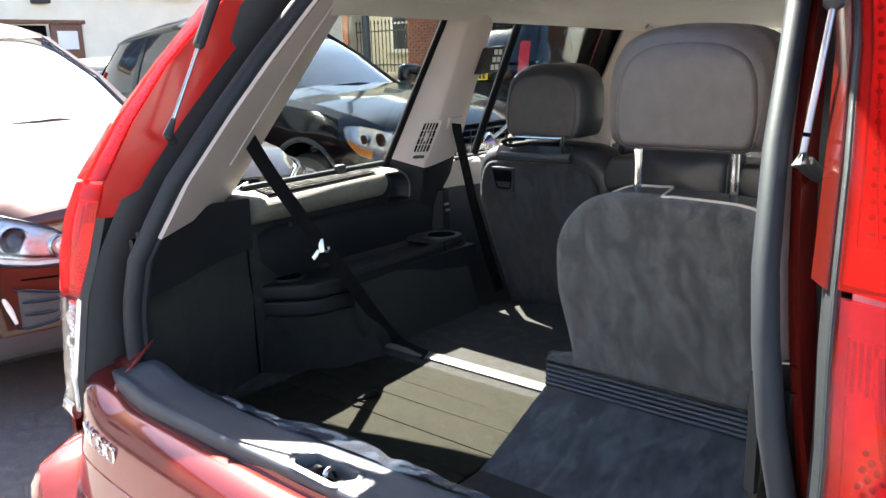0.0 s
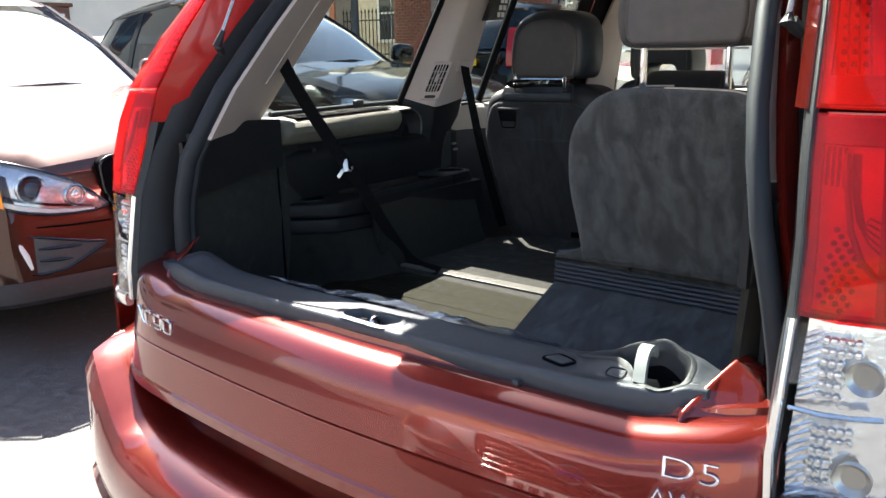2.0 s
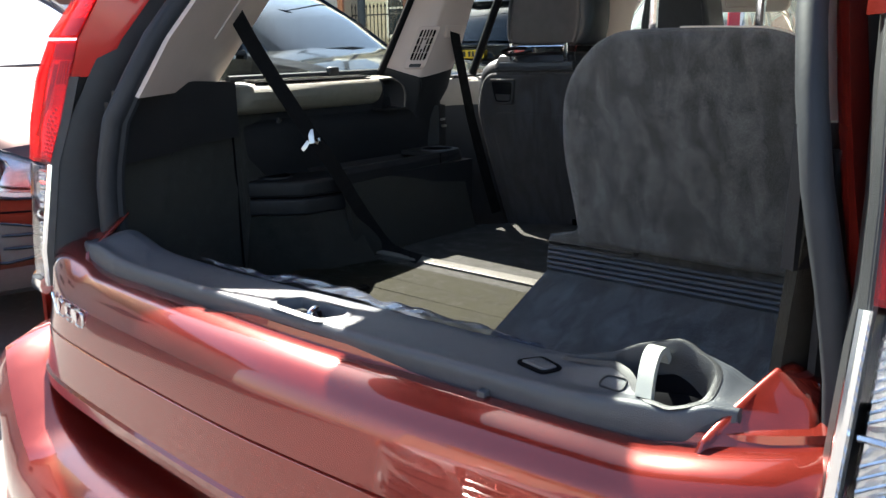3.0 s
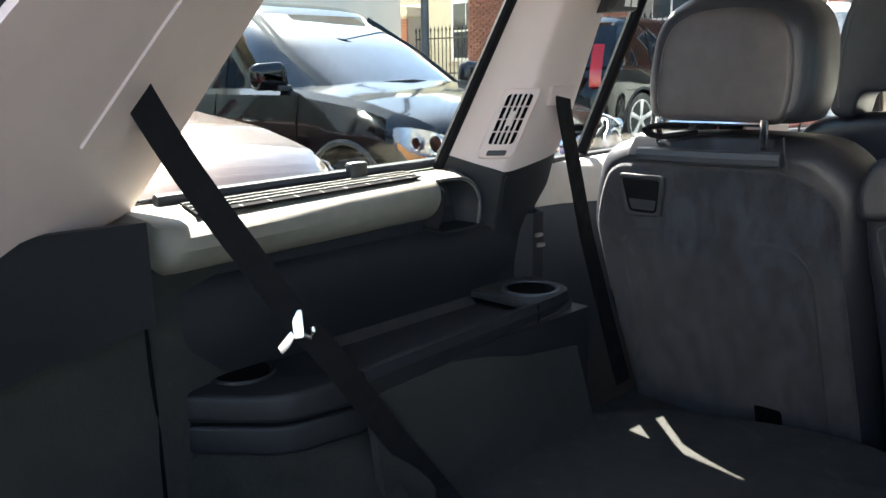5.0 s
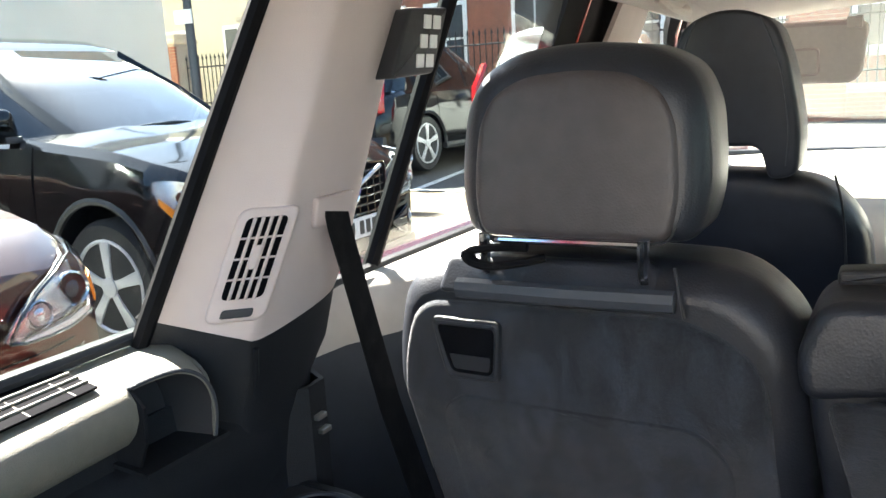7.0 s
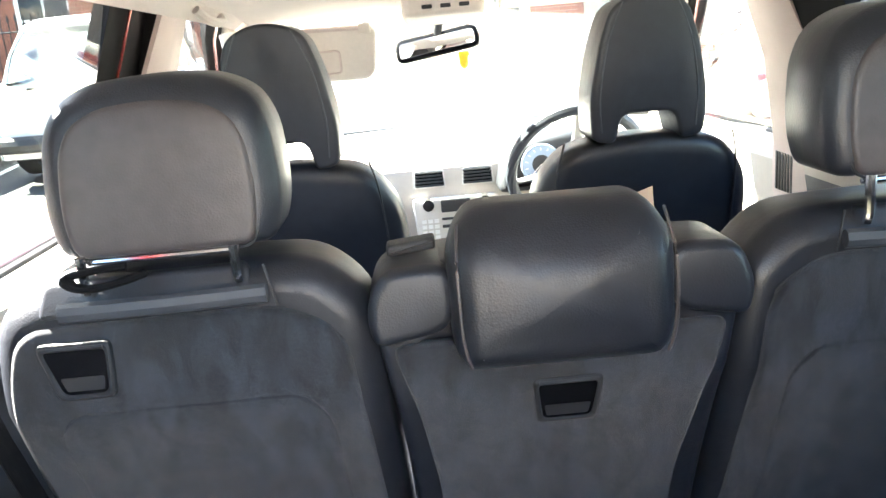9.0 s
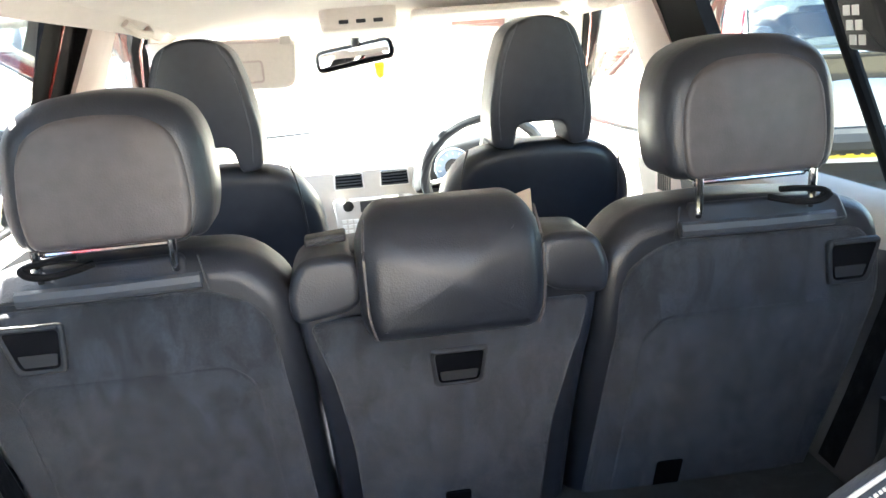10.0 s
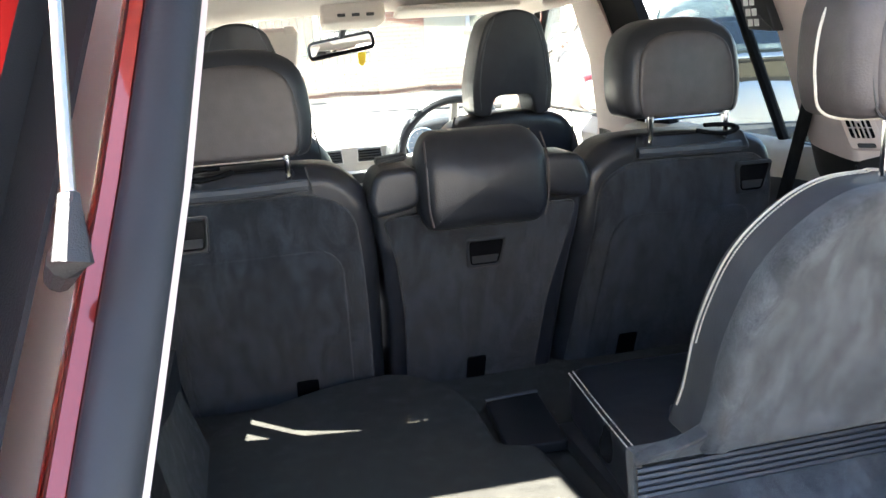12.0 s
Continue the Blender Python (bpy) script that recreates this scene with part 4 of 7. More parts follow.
    part("cup_ring", lathe([(0.038, -0.004), (0.0395, 0.003), (0.042, 0.004), (0.045, 0.0028), (0.046, 0.0)], 36, Matrix.Translation((0.634 * s, 0.982, 0.9228))), GREY_PL, boot)
    part("cup_hole", lathe([(0.0385, 0.0), (0.02, -0.001)], 24, Matrix.Translation((0.634 * s, 0.982, 0.9240))), HOLE, boot)
    part("tray_seam", tube(M([(0.569, 0.917, 0.924), (0.567, 0.917, 0.885)]), 0.0014, 6), HOLE, boot)
    part("upper_side_wall", ribbon([M([(0.706, y, 0.905), (0.698, y, 0.95), (0.694, y, 0.995), (0.700, y, 1.018), (0.714, y, 1.030), (0.720, y, 1.06)]) for y in (0.42, 0.6, 0.8, 0.93, 1.04)], 0.01), DARK_PL, boot)
    part("power_socket", puff(outline([(0.86, 0.76), (0.935, 0.77), (0.935, 0.85), (0.865, 0.845)], 0.008), lambda u, v, w: ((0.583 - 0.006 + w) * s, u, v), 0.012, 0.004), BLACK_PL, boot)
    part("socket_ring", lathe([(0.014, -0.004), (0.016, 0.004), (0.012, 0.006)], 16, Matrix.Translation((0.578 * s, 0.90, 0.805)) @ pose(0, 0, 0, 0, -90 * s)), DARK_PL, boot)
    part("panel_crease", tube(M([(0.709, 0.53, 1.03), (0.706, 0.47, 0.94)]), 0.006, 6), BLACK_PL, boot)
    # window shelf with vent slots
    shelf_prof = [(0.712, 1.045), (0.690, 1.048), (0.672, 1.055), (0.658, 1.066), (0.649, 1.080), (0.650, 1.094), (0.660, 1.105), (0.676, 1.110), (0.778, 1.113)]
    yy = (0.3755, 0.378, 0.384, 0.393, 0.405, 0.42, 0.5, 0.65, 0.8, 0.830)
    shelf = part("window_shelf", ribbon([M([(min(0.775, x + (0.775 - x) * (float(np.interp(y, (0.42, 0.5, 0.83), (-0.06, 0.0, 0.24))) if y >= 0.42 else 0.75 * (1 - math.sqrt(max(0.0, 1 - ((0.42 - y) / 0.045) ** 2))) - 0.06)), y, z - 0.02 * max(0.0, (0.393 - y) / 0.018)) for x, z in shelf_prof]) for y in yy], 0.006), SHELF_PL, boot, "grained plastic shelf under the quarter window")
    slot = lambda f, g: Vector((0.664 + 0.034 * g + (0.078 - 0.016 * g) * f, 0.438 + 0.022 * f + (0.372 - 0.012 * f) * g, 1.1125 + 0.0015 * f))
    part("vent_slot_panel", plate(M([slot(0, 0), slot(1, 0), slot(1, 1), slot(0, 1)]), (0, 0, 1), 0.002), HOLE, shelf, smooth=False)
    for i in range(3):
        f = 0.25 * (i + 1)
        part("slot_bar", tube(M([slot(f, 0.0) + Vector((0, 0, 0.003)), slot(f, 1.0) + Vector((0, 0, 0.003))]), 0.0014, 6), SHELF_PL, shelf)
    for i in range(9):
        g = 0.055 + 0.111 * i
        part("slot_web", tube(M([slot(0.01, g) + Vector((0, 0, 0.0014)), slot(0.99, g) + Vector((0, 0, 0.0012))]), 0.0009, 6), SHELF_PL, shelf)
    part("blind_hook", puff(outline([(-0.013, 0), (0.013, 0), (0.016, 0.03), (-0.016, 0.03)], 0.006), lambda u, v, w: ((0.744 + w) * s, 0.735 + u, 1.108 + v), 0.016, 0.004), BLACK_PL, shelf)
    # cubby at the shelf's end, open to the cabin under a pale crest
    rim = smooth_line([(0.688, 0.829, 1.106), (0.686, 0.858, 1.107), (0.683, 0.884, 1.104), (0.678, 0.903, 1.090), (0.676, 0.911, 1.064), (0.677, 0.907, 1.030)], 5)
    deep = [Vector((0.735, 0.5 * p.y + 0.5 * 0.875, 0.8 * p.z + 0.2 * 1.06)) for p in rim]
    part("shelf_pocket", ribbon([M(rim), M([p.lerp(q, 0.5) for p, q in zip(rim, deep)]), M(deep)], 0.002), BLACK_PL, shelf)
    part("pocket_back", plate(M([(0.730, 0.815, 1.105), (0.730, 0.93, 1.105), (0.722, 0.93, 1.02), (0.722, 0.815, 1.02)]), (s, 0, 0), 0.003), BLACK_PL, shelf, smooth=False)
    part("pocket_floor", plate(M([(0.672, 0.825, 1.030), (0.672, 0.92, 1.030), (0.74, 0.92, 1.034), (0.74, 0.825, 1.034)]), (0, 0, 1), 0.004), DARK_PL, shelf, smooth=False)
    part("pocket_side", plate(M([(0.690, 0.831, 1.106), (0.74, 0.831, 1.108), (0.74, 0.831, 1.03), (0.690, 0.831, 1.03), (0.676, 0.831, 1.06), (0.674, 0.831, 1.09)]), (0, 1, 0), 0.003), DARK_PL, shelf, smooth=False)
    part("pocket_rim", tube(M(rim), 0.0016, 6), GREY_PL, shelf)
    outer = smooth_line([(0.776, 0.829, 1.1125), (0.776, 0.87, 1.1125), (0.768, 0.908, 1.1125), (0.735, 0.921, 1.109), (0.688, 0.912, 1.090), (0.680, 0.9145, 1.062), (0.679, 0.909, 1.030)], 5)
    part("shelf_end", ribbon([M(rim), M([p.lerp(q, 0.3) + Vector((0, 0, 0.003)) for p, q in zip(rim, outer)]), M(outer)], 0.003 * s), SHELF_PL, shelf)
    # D pillar trim, taupe
    inner = [(p[0] - 0.018 + (0.050 if s > 0 else 0.0), p[1] + 0.033, p[2]) for p in [(0.5032, 0.0388, 1.106)] + [q for q in SEAL_L if q[2] >= 1.12]]
    zz = [p[2] for p in inner]
    wy = lambda z: 0.408 + (z - 1.11) * 0.605
    wx = lambda z: 0.752 - (z - 1.11) * 0.36
    edge = [(wx(z), wy(z), z + 0.005) for z in zz]
    mid1 = [(a[0] * 0.62 + b[0] * 0.38 + 0.008, a[1] * 0.58 + b[1] * 0.42, a[2]) for a, b in zip(inner, edge)]
    mid2 = [(a[0] * 0.22 + b[0] * 0.78 + 0.004, a[1] * 0.18 + b[1] * 0.82 - 0.005, a[2]) for a, b in zip(inner, edge)]
    part("d_pillar_trim", ribbon([M(inner), M(mid1), M(mid2), M(edge)], 0.012), TAUPE, boot, "taupe plastic pillar trim")
    part("trim_cover", ribbon([M([Vector(p) + Vector((-0.007, -0.004, 0)) for p in r[2:6]]) for r in ([[Vector(a) * 0.75 + Vector(b) * 0.25 for a, b in zip(mid1, mid2)], [Vector(a) * 0.3 + Vector(b) * 0.7 for a, b in zip(mid1, mid2)]])], 0.004), TAUPE, boot)
    # C pillar trim, with vent
    def cpt(y):
        """The trim's lower edge: lowest at the ridge, rising to both sides."""
        return 0.028 * max(0.0, (0.965 - y) / 0.053) if y < 0.965 else 0.020 * min(1.0, (y - 0.965) / 0.14)
    def csec(z):
        cut = (lambda y: cpt(y)) if z < 1.12 else (lambda y: 0.0)
        k = (z - 1.11) / 0.36
        P = [(0.758 - 0.115 * k, 0.903 + 0.118 * k), (0.714 - 0.10 * k, 0.937 + 0.112 * k), (0.682 - 0.085 * k, 0.957 + 0.108 * k), (0.671 - 0.08 * k, 0.972 + 0.105 * k), (0.667 - 0.085 * k, 1.03 + 0.075 * k), (0.674 - 0.085 * k, 1.09 + 0.06 * k), (0.70 - 0.09 * k, 1.125 + 0.07 * k), (0.76 - 0.12 * k, 1.145 + 0.075 * k)]
        return smooth_line([(x, y, z + cut(y)) for x, y in P], 3)
    part("c_pillar_trim", ribbon([M(csec(z)) for z in (1.106, 1.16, 1.22, 1.28, 1.34, 1.40, 1.46, 1.51)], 0.012 * s), TAUPE, boot, "taupe plastic pillar trim with an air vent")
    part("pillar_edge", tube(M([(0.757 - 0.115 * k, 0.900 + 0.118 * k, 1.112 + 0.36 * k) for k in (0.0, 0.25, 0.5, 0.75, 1.0, 1.1)]), 0.009, 8), BLACK_FR, boot)
    def cfoot(z):
        k = (1.106 - z) / 0.4
        drop = min(1.0, max(0.0, (1.10 - z) / 0.06))
        P = [(0.757, 0.905), (0.714, 0.938), (0.683, 0.958), (0.672, 0.973), (0.668, 1.03), (0.675, 1.09 - 0.03 * drop), (0.701, 1.125 - 0.05 * drop), (0.76, 1.145 - 0.06 * drop)]
        back = 0.030 * min(1.0, max(0.0, (1.10 - z) / 0.12))
        lift = (lambda y: cpt(y) + 0.001) if z > 1.10 else (lambda y: 0.0)
        return smooth_line([(min(0.77, x + back * (1 if x < 0.70 else 0.3)), y + 0.02 * k * (1 - drop), z + lift(y)) for x, y in P], 3)
    part("c_pillar_foot", ribbon([M(cfoot(z)) for z in (0.90, 0.95, 1.0, 1.04, 1.075, 1.105)], 0.012 * s), DARK_PL, boot)
    part("foot_crease", tube(M([(0.671, 0.964, 1.100), (0.680, 0.970, 1.07), (0.697, 0.975, 1.02)]), 0.003, 6), DARK_PL, boot)
    part("foot_flap", ribbon([M([(x, y, z) for z in (0.70, 0.84, 0.96, 1.03)]) for x, y in ((0.705, 1.02), (0.684, 1.045), (0.686, 1.07), (0.715, 1.088), (0.745, 1.092))], 0.006 * s), DARK_PL, boot)
    part("door_shut", plate(M([(0.772, 0.92, 0.45), (0.772, 1.30, 0.45), (0.772, 1.30, 1.072), (0.772, 0.92, 1.072)]), (s, 0, 0), 0.006), DARK_PL, boot, smooth=False)
    for ky, kz in ((1.048, 0.990), (1.054, 0.972)):
        part("belt_clip", boxes((min(0.673 * s, 0.684 * s), max(0.673 * s, 0.684 * s), ky, ky + 0.016, kz, kz + 0.006)), STEEL, boot, bevel=0.0015)
    # louvred vent on the rear-facing face
    o, u = Vector((0.6735, 0.9755, 1.182)), Vector((0.047, -0.040, 0.0)).normalized()
    v = Vector((-0.026, 0.036, 0.10)).normalized()
    n = u.cross(v) * (-1 if u.cross(v).y > 0 else 1)
    pl = lambda a, b, w: (lambda q: (q.x * s, q.y, q.z))(o - u * a + v * b - n * w + n * 0.007)
    vent = part("air_vent", puff(outline([(-0.029, -0.060), (0.029, -0.060), (0.029, 0.056), (-0.029, 0.056)], 0.012), pl, 0.008, 0.004), TAUPE, boot, "louvred taupe air vent")
    pl2 = lambda a, b, w: pl(a, b, w - 0.0015)
    part("vent_opening", puff(outline([(-0.0195, -0.036), (0.0195, -0.036), (0.0195, 0.046), (-0.0195, 0.046)], 0.006), pl2, 0.003, 0.001), HOLE, vent)
    for i in range(4):
        a = -0.0117 + 0.0078 * i
        part("louvre", tube([pl(a, -0.036, -0.003), pl(a, 0.046, -0.003)], 0.0017, 6), TAUPE, vent)
    for i in range(3):
        b = -0.0155 + 0.0205 * i
        part("cross_louvre", tube([pl(-0.02, b, -0.0028), pl(0.02, b, -0.0028)], 0.0011, 6), TAUPE, vent)
    part("vent_knob", puff(outline([(-0.004, -0.006), (0.004, -0.006), (0.004, 0.018), (-0.004, 0.018)], 0.003), lambda a, b, w: pl(a, b, w - 0.006), 0.004, 0.001), TAUPE, vent)
    part("vent_wheel", puff(outline([(-0.015, -0.055), (0.015, -0.055), (0.015, -0.046), (-0.015, -0.046)], 0.003), lambda a, b, w: pl(a, b, w - 0.002), 0.004, 0.001), BLACK_PL, vent)
    part("belt_slot", puff(outline([(1.030, 1.205), (1.092, 1.205), (1.092, 1.236), (1.030, 1.236)], 0.005), lambda a, b, w: ((0.6385 - 0.22 * (b - 1.21) + w) * s, a, b), 0.03, 0.003), TAUPE, boot)
    # belt on the C pillar, falling to the floor
    part("seat_belt", ribbon([M([(0.638, 1.042, 1.228), (0.636, 1.045, 1.20), (0.628, 1.06, 1.12), (0.610, 1.075, 1.0), (0.582, 1.10, 0.85), (0.565, 1.13, 0.735)]), M([(0.640, 1.082, 1.228), (0.638, 1.085, 1.20), (0.631, 1.10, 1.12), (0.614, 1.117, 1.0), (0.586, 1.145, 0.85), (0.568, 1.175, 0.735)])], 0.0015), WEB, boot, "black seat belt on the pillar")
    # reading lamp at the roof rail
    lampb = part("reading_lamp", puff(outline([(1.115, 1.345), (1.20, 1.35), (1.225, 1.42), (1.145, 1.415)], 0.006), lambda a, b, w: ((0.585 + (1.42 - b) * 0.12 + w) * s, a, b), 0.03, 0.004), BLACK_PL, boot, "black reading lamp with clear squares")
    for i in range(2):
        for j in range(3):
            a, b = 1.168 + 0.02 * i + 0.006 * j, 1.363 + 0.02 * j
            part("lamp_square", puff(outline([(a - 0.007, b - 0.007), (a + 0.007, b - 0.007), (a + 0.007, b + 0.007), (a - 0.007, b + 0.007)], 0.001), lambda p, q, w: ((0.583 + (1.42 - q) * 0.12 + w) * s, p, q), 0.004, 0.001), WHITE, lampb)
    # doors, inside
    part("rear_door_card", ribbon([M([(0.72 + e, y, 0.45), (0.745 + e * 0.5, y, 0.7), (0.72 + e, y, 0.92), (0.70 + e, y, 1.03), (0.715 + e, y, 1.080), (0.775, y, 1.094)]) for y, e in ((1.13, 0.055), (1.20, 0.045), (1.27, 0.012), (1.35, 0.0), (1.5, 0.0), (1.97, 0.0))], 0.012), GREY_PL, boot)
    part("door_top", ribbon([M([(0.698 + e, y, 1.02), (0.694 + e, y, 1.05), (0.705 + e, y, 1.080), (0.73 + e * 0.6, y, 1.094), (0.772, y, 1.098)]) for y, e in ((1.13, 0.055), (1.20, 0.045), (1.27, 0.012), (1.35, 0.0), (1.5, 0.0), (1.97, 0.0))], 0.008), DASH, boot)
    part("door_pull", tube(smooth_line(M([(0.70, 1.30, 0.97), (0.675, 1.34, 0.985), (0.675, 1.44, 0.985), (0.70, 1.48, 0.97)]), 5), 0.012, 8), CHROME, boot)
    part("front_door_card", ribbon([M([(0.72, y, 0.40), (0.745, y, 0.65), (0.72, y, 0.90), (0.72, y, 1.03), (0.765, y, 1.07)]) for y in (1.98, 2.3, 3.0)], 0.012), DASH, boot)
    part("b_pillar_trim", ribbon([M([(0.735, 1.925, 0.5), (0.735, 1.925, 1.05), (0.69, 1.935, 1.28), (0.60, 1.955, 1.49)]), M([(0.71, 1.965, 0.5), (0.71, 1.965, 1.05), (0.665, 1.975, 1.28), (0.585, 1.985, 1.49)]), M([(0.715, 2.145, 0.5), (0.715, 2.145, 1.05), (0.67, 2.115, 1.28), (0.59, 2.095, 1.49)]), M([(0.76, 2.185, 0.5), (0.76, 2.185, 1.05), (0.70, 2.155, 1.28), (0.62, 2.125, 1.49)])], 0.012), TAUPE, boot)
    bv = part("pillar_vent", puff(outline([(2.035, 0.955), (2.16, 0.955), (2.16, 1.075), (2.035, 1.075)], 0.015), lambda a, b, w: ((0.702 + w) * s, a, b), 0.01, 0.003), TAUPE, boot)
    for i in range(6):
        part("louvre", puff(outline([(2.053 + 0.015 * i, 0.97), (2.062 + 0.015 * i, 0.97), (2.062 + 0.015 * i, 1.06), (2.053 + 0.015 * i, 1.06)], 0.001), lambda a, b, w: ((0.699 + w) * s, a, b), 0.005, 0.001), BLACK_PL, bv)
    part("a_pillar_trim", tube(M([(0.765, 3.2, 1.04), (0.665, 2.82, 1.26), (0.56, 2.44, 1.47)]), 0.045, 10), CREAM, boot)
    part("roof_rail_trim", ribbon([M([(x + dx, y, z + dz) for x, y, z in ((0.50, 0.50, 1.50), (0.545, 0.65, 1.505), (0.575, 1.0, 1.50), (0.58, 1.5, 1.49), (0.57, 2.0, 1.475), (0.545, 2.42, 1.455))]) for dx, dz in ((-0.06, 0.035), (-0.01, 0.01), (0.02, -0.015), (0.055, -0.005))], 0.012), CREAM, boot)
    part("grab_handle", tube(smooth_line(M([(0.56, 2.02, 1.475), (0.545, 2.05, 1.455), (0.54, 2.12, 1.45), (0.545, 2.19, 1.455), (0.56, 2.22, 1.47)]), 4), 0.010, 8), CREAM, boot)

roof_in = [[(x * w, y, z - 0.03 * x * x) for x in [-1 + i / 8 for i in range(17)]] for y, z, w in ((0.47, 1.565, 0.40), (0.60, 1.555, 0.47), (0.9, 1.55, 0.53), (1.4, 1.535, 0.55), (1.9, 1.52, 0.545), (2.25, 1.497, 0.53), (2.46, 1.463, 0.52))]
lining = tagged(part("ceiling", ribbon(roof_in, 0.015), CREAM), "cream cloth headlining over the whole cabin", "ceiling", kind="structure")

# ---- seats ----
def back_y(z):
    return 1.13 + max(0.0, 1.0 - z) * 0.37 + max(0.0, z - 1.1) * 0.10


def headrest(parent, cx, y, z0, w, h, mat_back, mat_side, depth=0.115, lean=0.0, flip=False):
    """A padded head restraint with a flat back panel, a seam round it and two posts."""
    def dome(a, b, lo):
        half = [(0.455, lo, 0.025), (0.495, 0.22, 0.03), (0.497, 0.42, 0.03), (0.477, 0.69, 0.04), (0.41, 0.87, 0.04), (0.26, 0.975, 0.05), (0.06, 1.0, 0.04)]
        return outline([(x * w * a, z * h * b, r) for x, z, r in half] + [(-x * w * a, z * h * b, r) for x, z, r in half[::-1]], 0.03, 4)
    def swell(q):
        return math.sin(min(1.0, max(0.0, q / depth)) * math.pi)
    pl = lambda u, v, q: (cx + u * (1 + 0.09 * swell(q)), y + q + v * lean + 0.10 * h * max(0.0, v / h - 0.75), z0 + v + 0.016 * swell(q) * max(0.0, v / h - 0.3))
    hr = part("headrest", puff(dome(1, 1, 0.0), pl, depth, 0.024, crown=0.004, steps=6), mat_side, parent)
    pan = dome(0.86, 0.90, 0.012)
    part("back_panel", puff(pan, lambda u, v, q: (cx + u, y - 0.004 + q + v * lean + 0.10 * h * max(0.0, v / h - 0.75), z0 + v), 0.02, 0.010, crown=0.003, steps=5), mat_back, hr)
    part("seam", ring_line(inset(pan, -0.0015), lambda u, v, q: (cx + u, y + 0.0035 + v * lean + 0.10 * h * max(0.0, v / h - 0.75), z0 + v), 0, 0.0016), BLACK_PL, hr)
    return hr


def posts(parent, xs, y, z0, z1):
    for x in xs:
        part("headrest_post", tube([(x, y + 0.004, z0), (x, y, z0 + 0.01), (x, y, z1)], 0.0058, 10), CHROME, parent)


def pull_recess(parent, cx, z, w=0.080, h=0.064, inner=0.004, outer=0.016, s=1):
    """A rimmed hollow for the pull strap; its outer side slants in towards the foot."""
    L, R = (outer, inner) if s < 0 else (inner, outer)
    quad = lambda d, top=0.0, foot=0.0: outline([(-w / 2 + d, h / 2 - d - top), (w / 2 - d, h / 2 - d - top), (w / 2 - R - d, -h / 2 + d + foot), (-w / 2 + L + d, -h / 2 + d + foot)], 0.009)
    at = lambda p, q: (cx + p.x, back_y(z + p.y) - 0.0135 + q, z + p.y)
    rings = [(quad(-0.001), 0.006), (quad(0.0), 0.0006), (quad(0.002), -0.0012), (quad(0.0045), -0.0008), (quad(0.006), 0.0014)]
    rc = part("pull_recess", loft([[at(p, q) for p in ring] for ring, q in rings], caps=False), BLACK_PL, parent, "black plastic pull recess")
    part("recess_well", loft([[at(p, 0.0014) for p in quad(0.006)], [at(p, 0.0040) for p in quad(0.0085, 0.003, 0.004)]]), RECESS, rc)
    part("recess_lip", loft([[at(p, q) for p in outline([(-w / 2 + L + 0.010, -h / 2 + 0.010), (w / 2 - R - 0.010, -h / 2 + 0.010), (w / 2 - R * 0.7 - 0.009, -h / 2 + 0.026), (-w / 2 + L * 0.7 + 0.009, -h / 2 + 0.026)], 0.003)] for q in (0.0042, 0.0012)]), BLACK_PL, rc)
    part("recess_brow", tube([at(Vector((-w / 2 + 0.007, h / 2 - 0.004)), -0.001), at(Vector((w / 2 - 0.007, h / 2 - 0.004)), -0.001)], 0.0024, 6), BLACK_PL, rc)


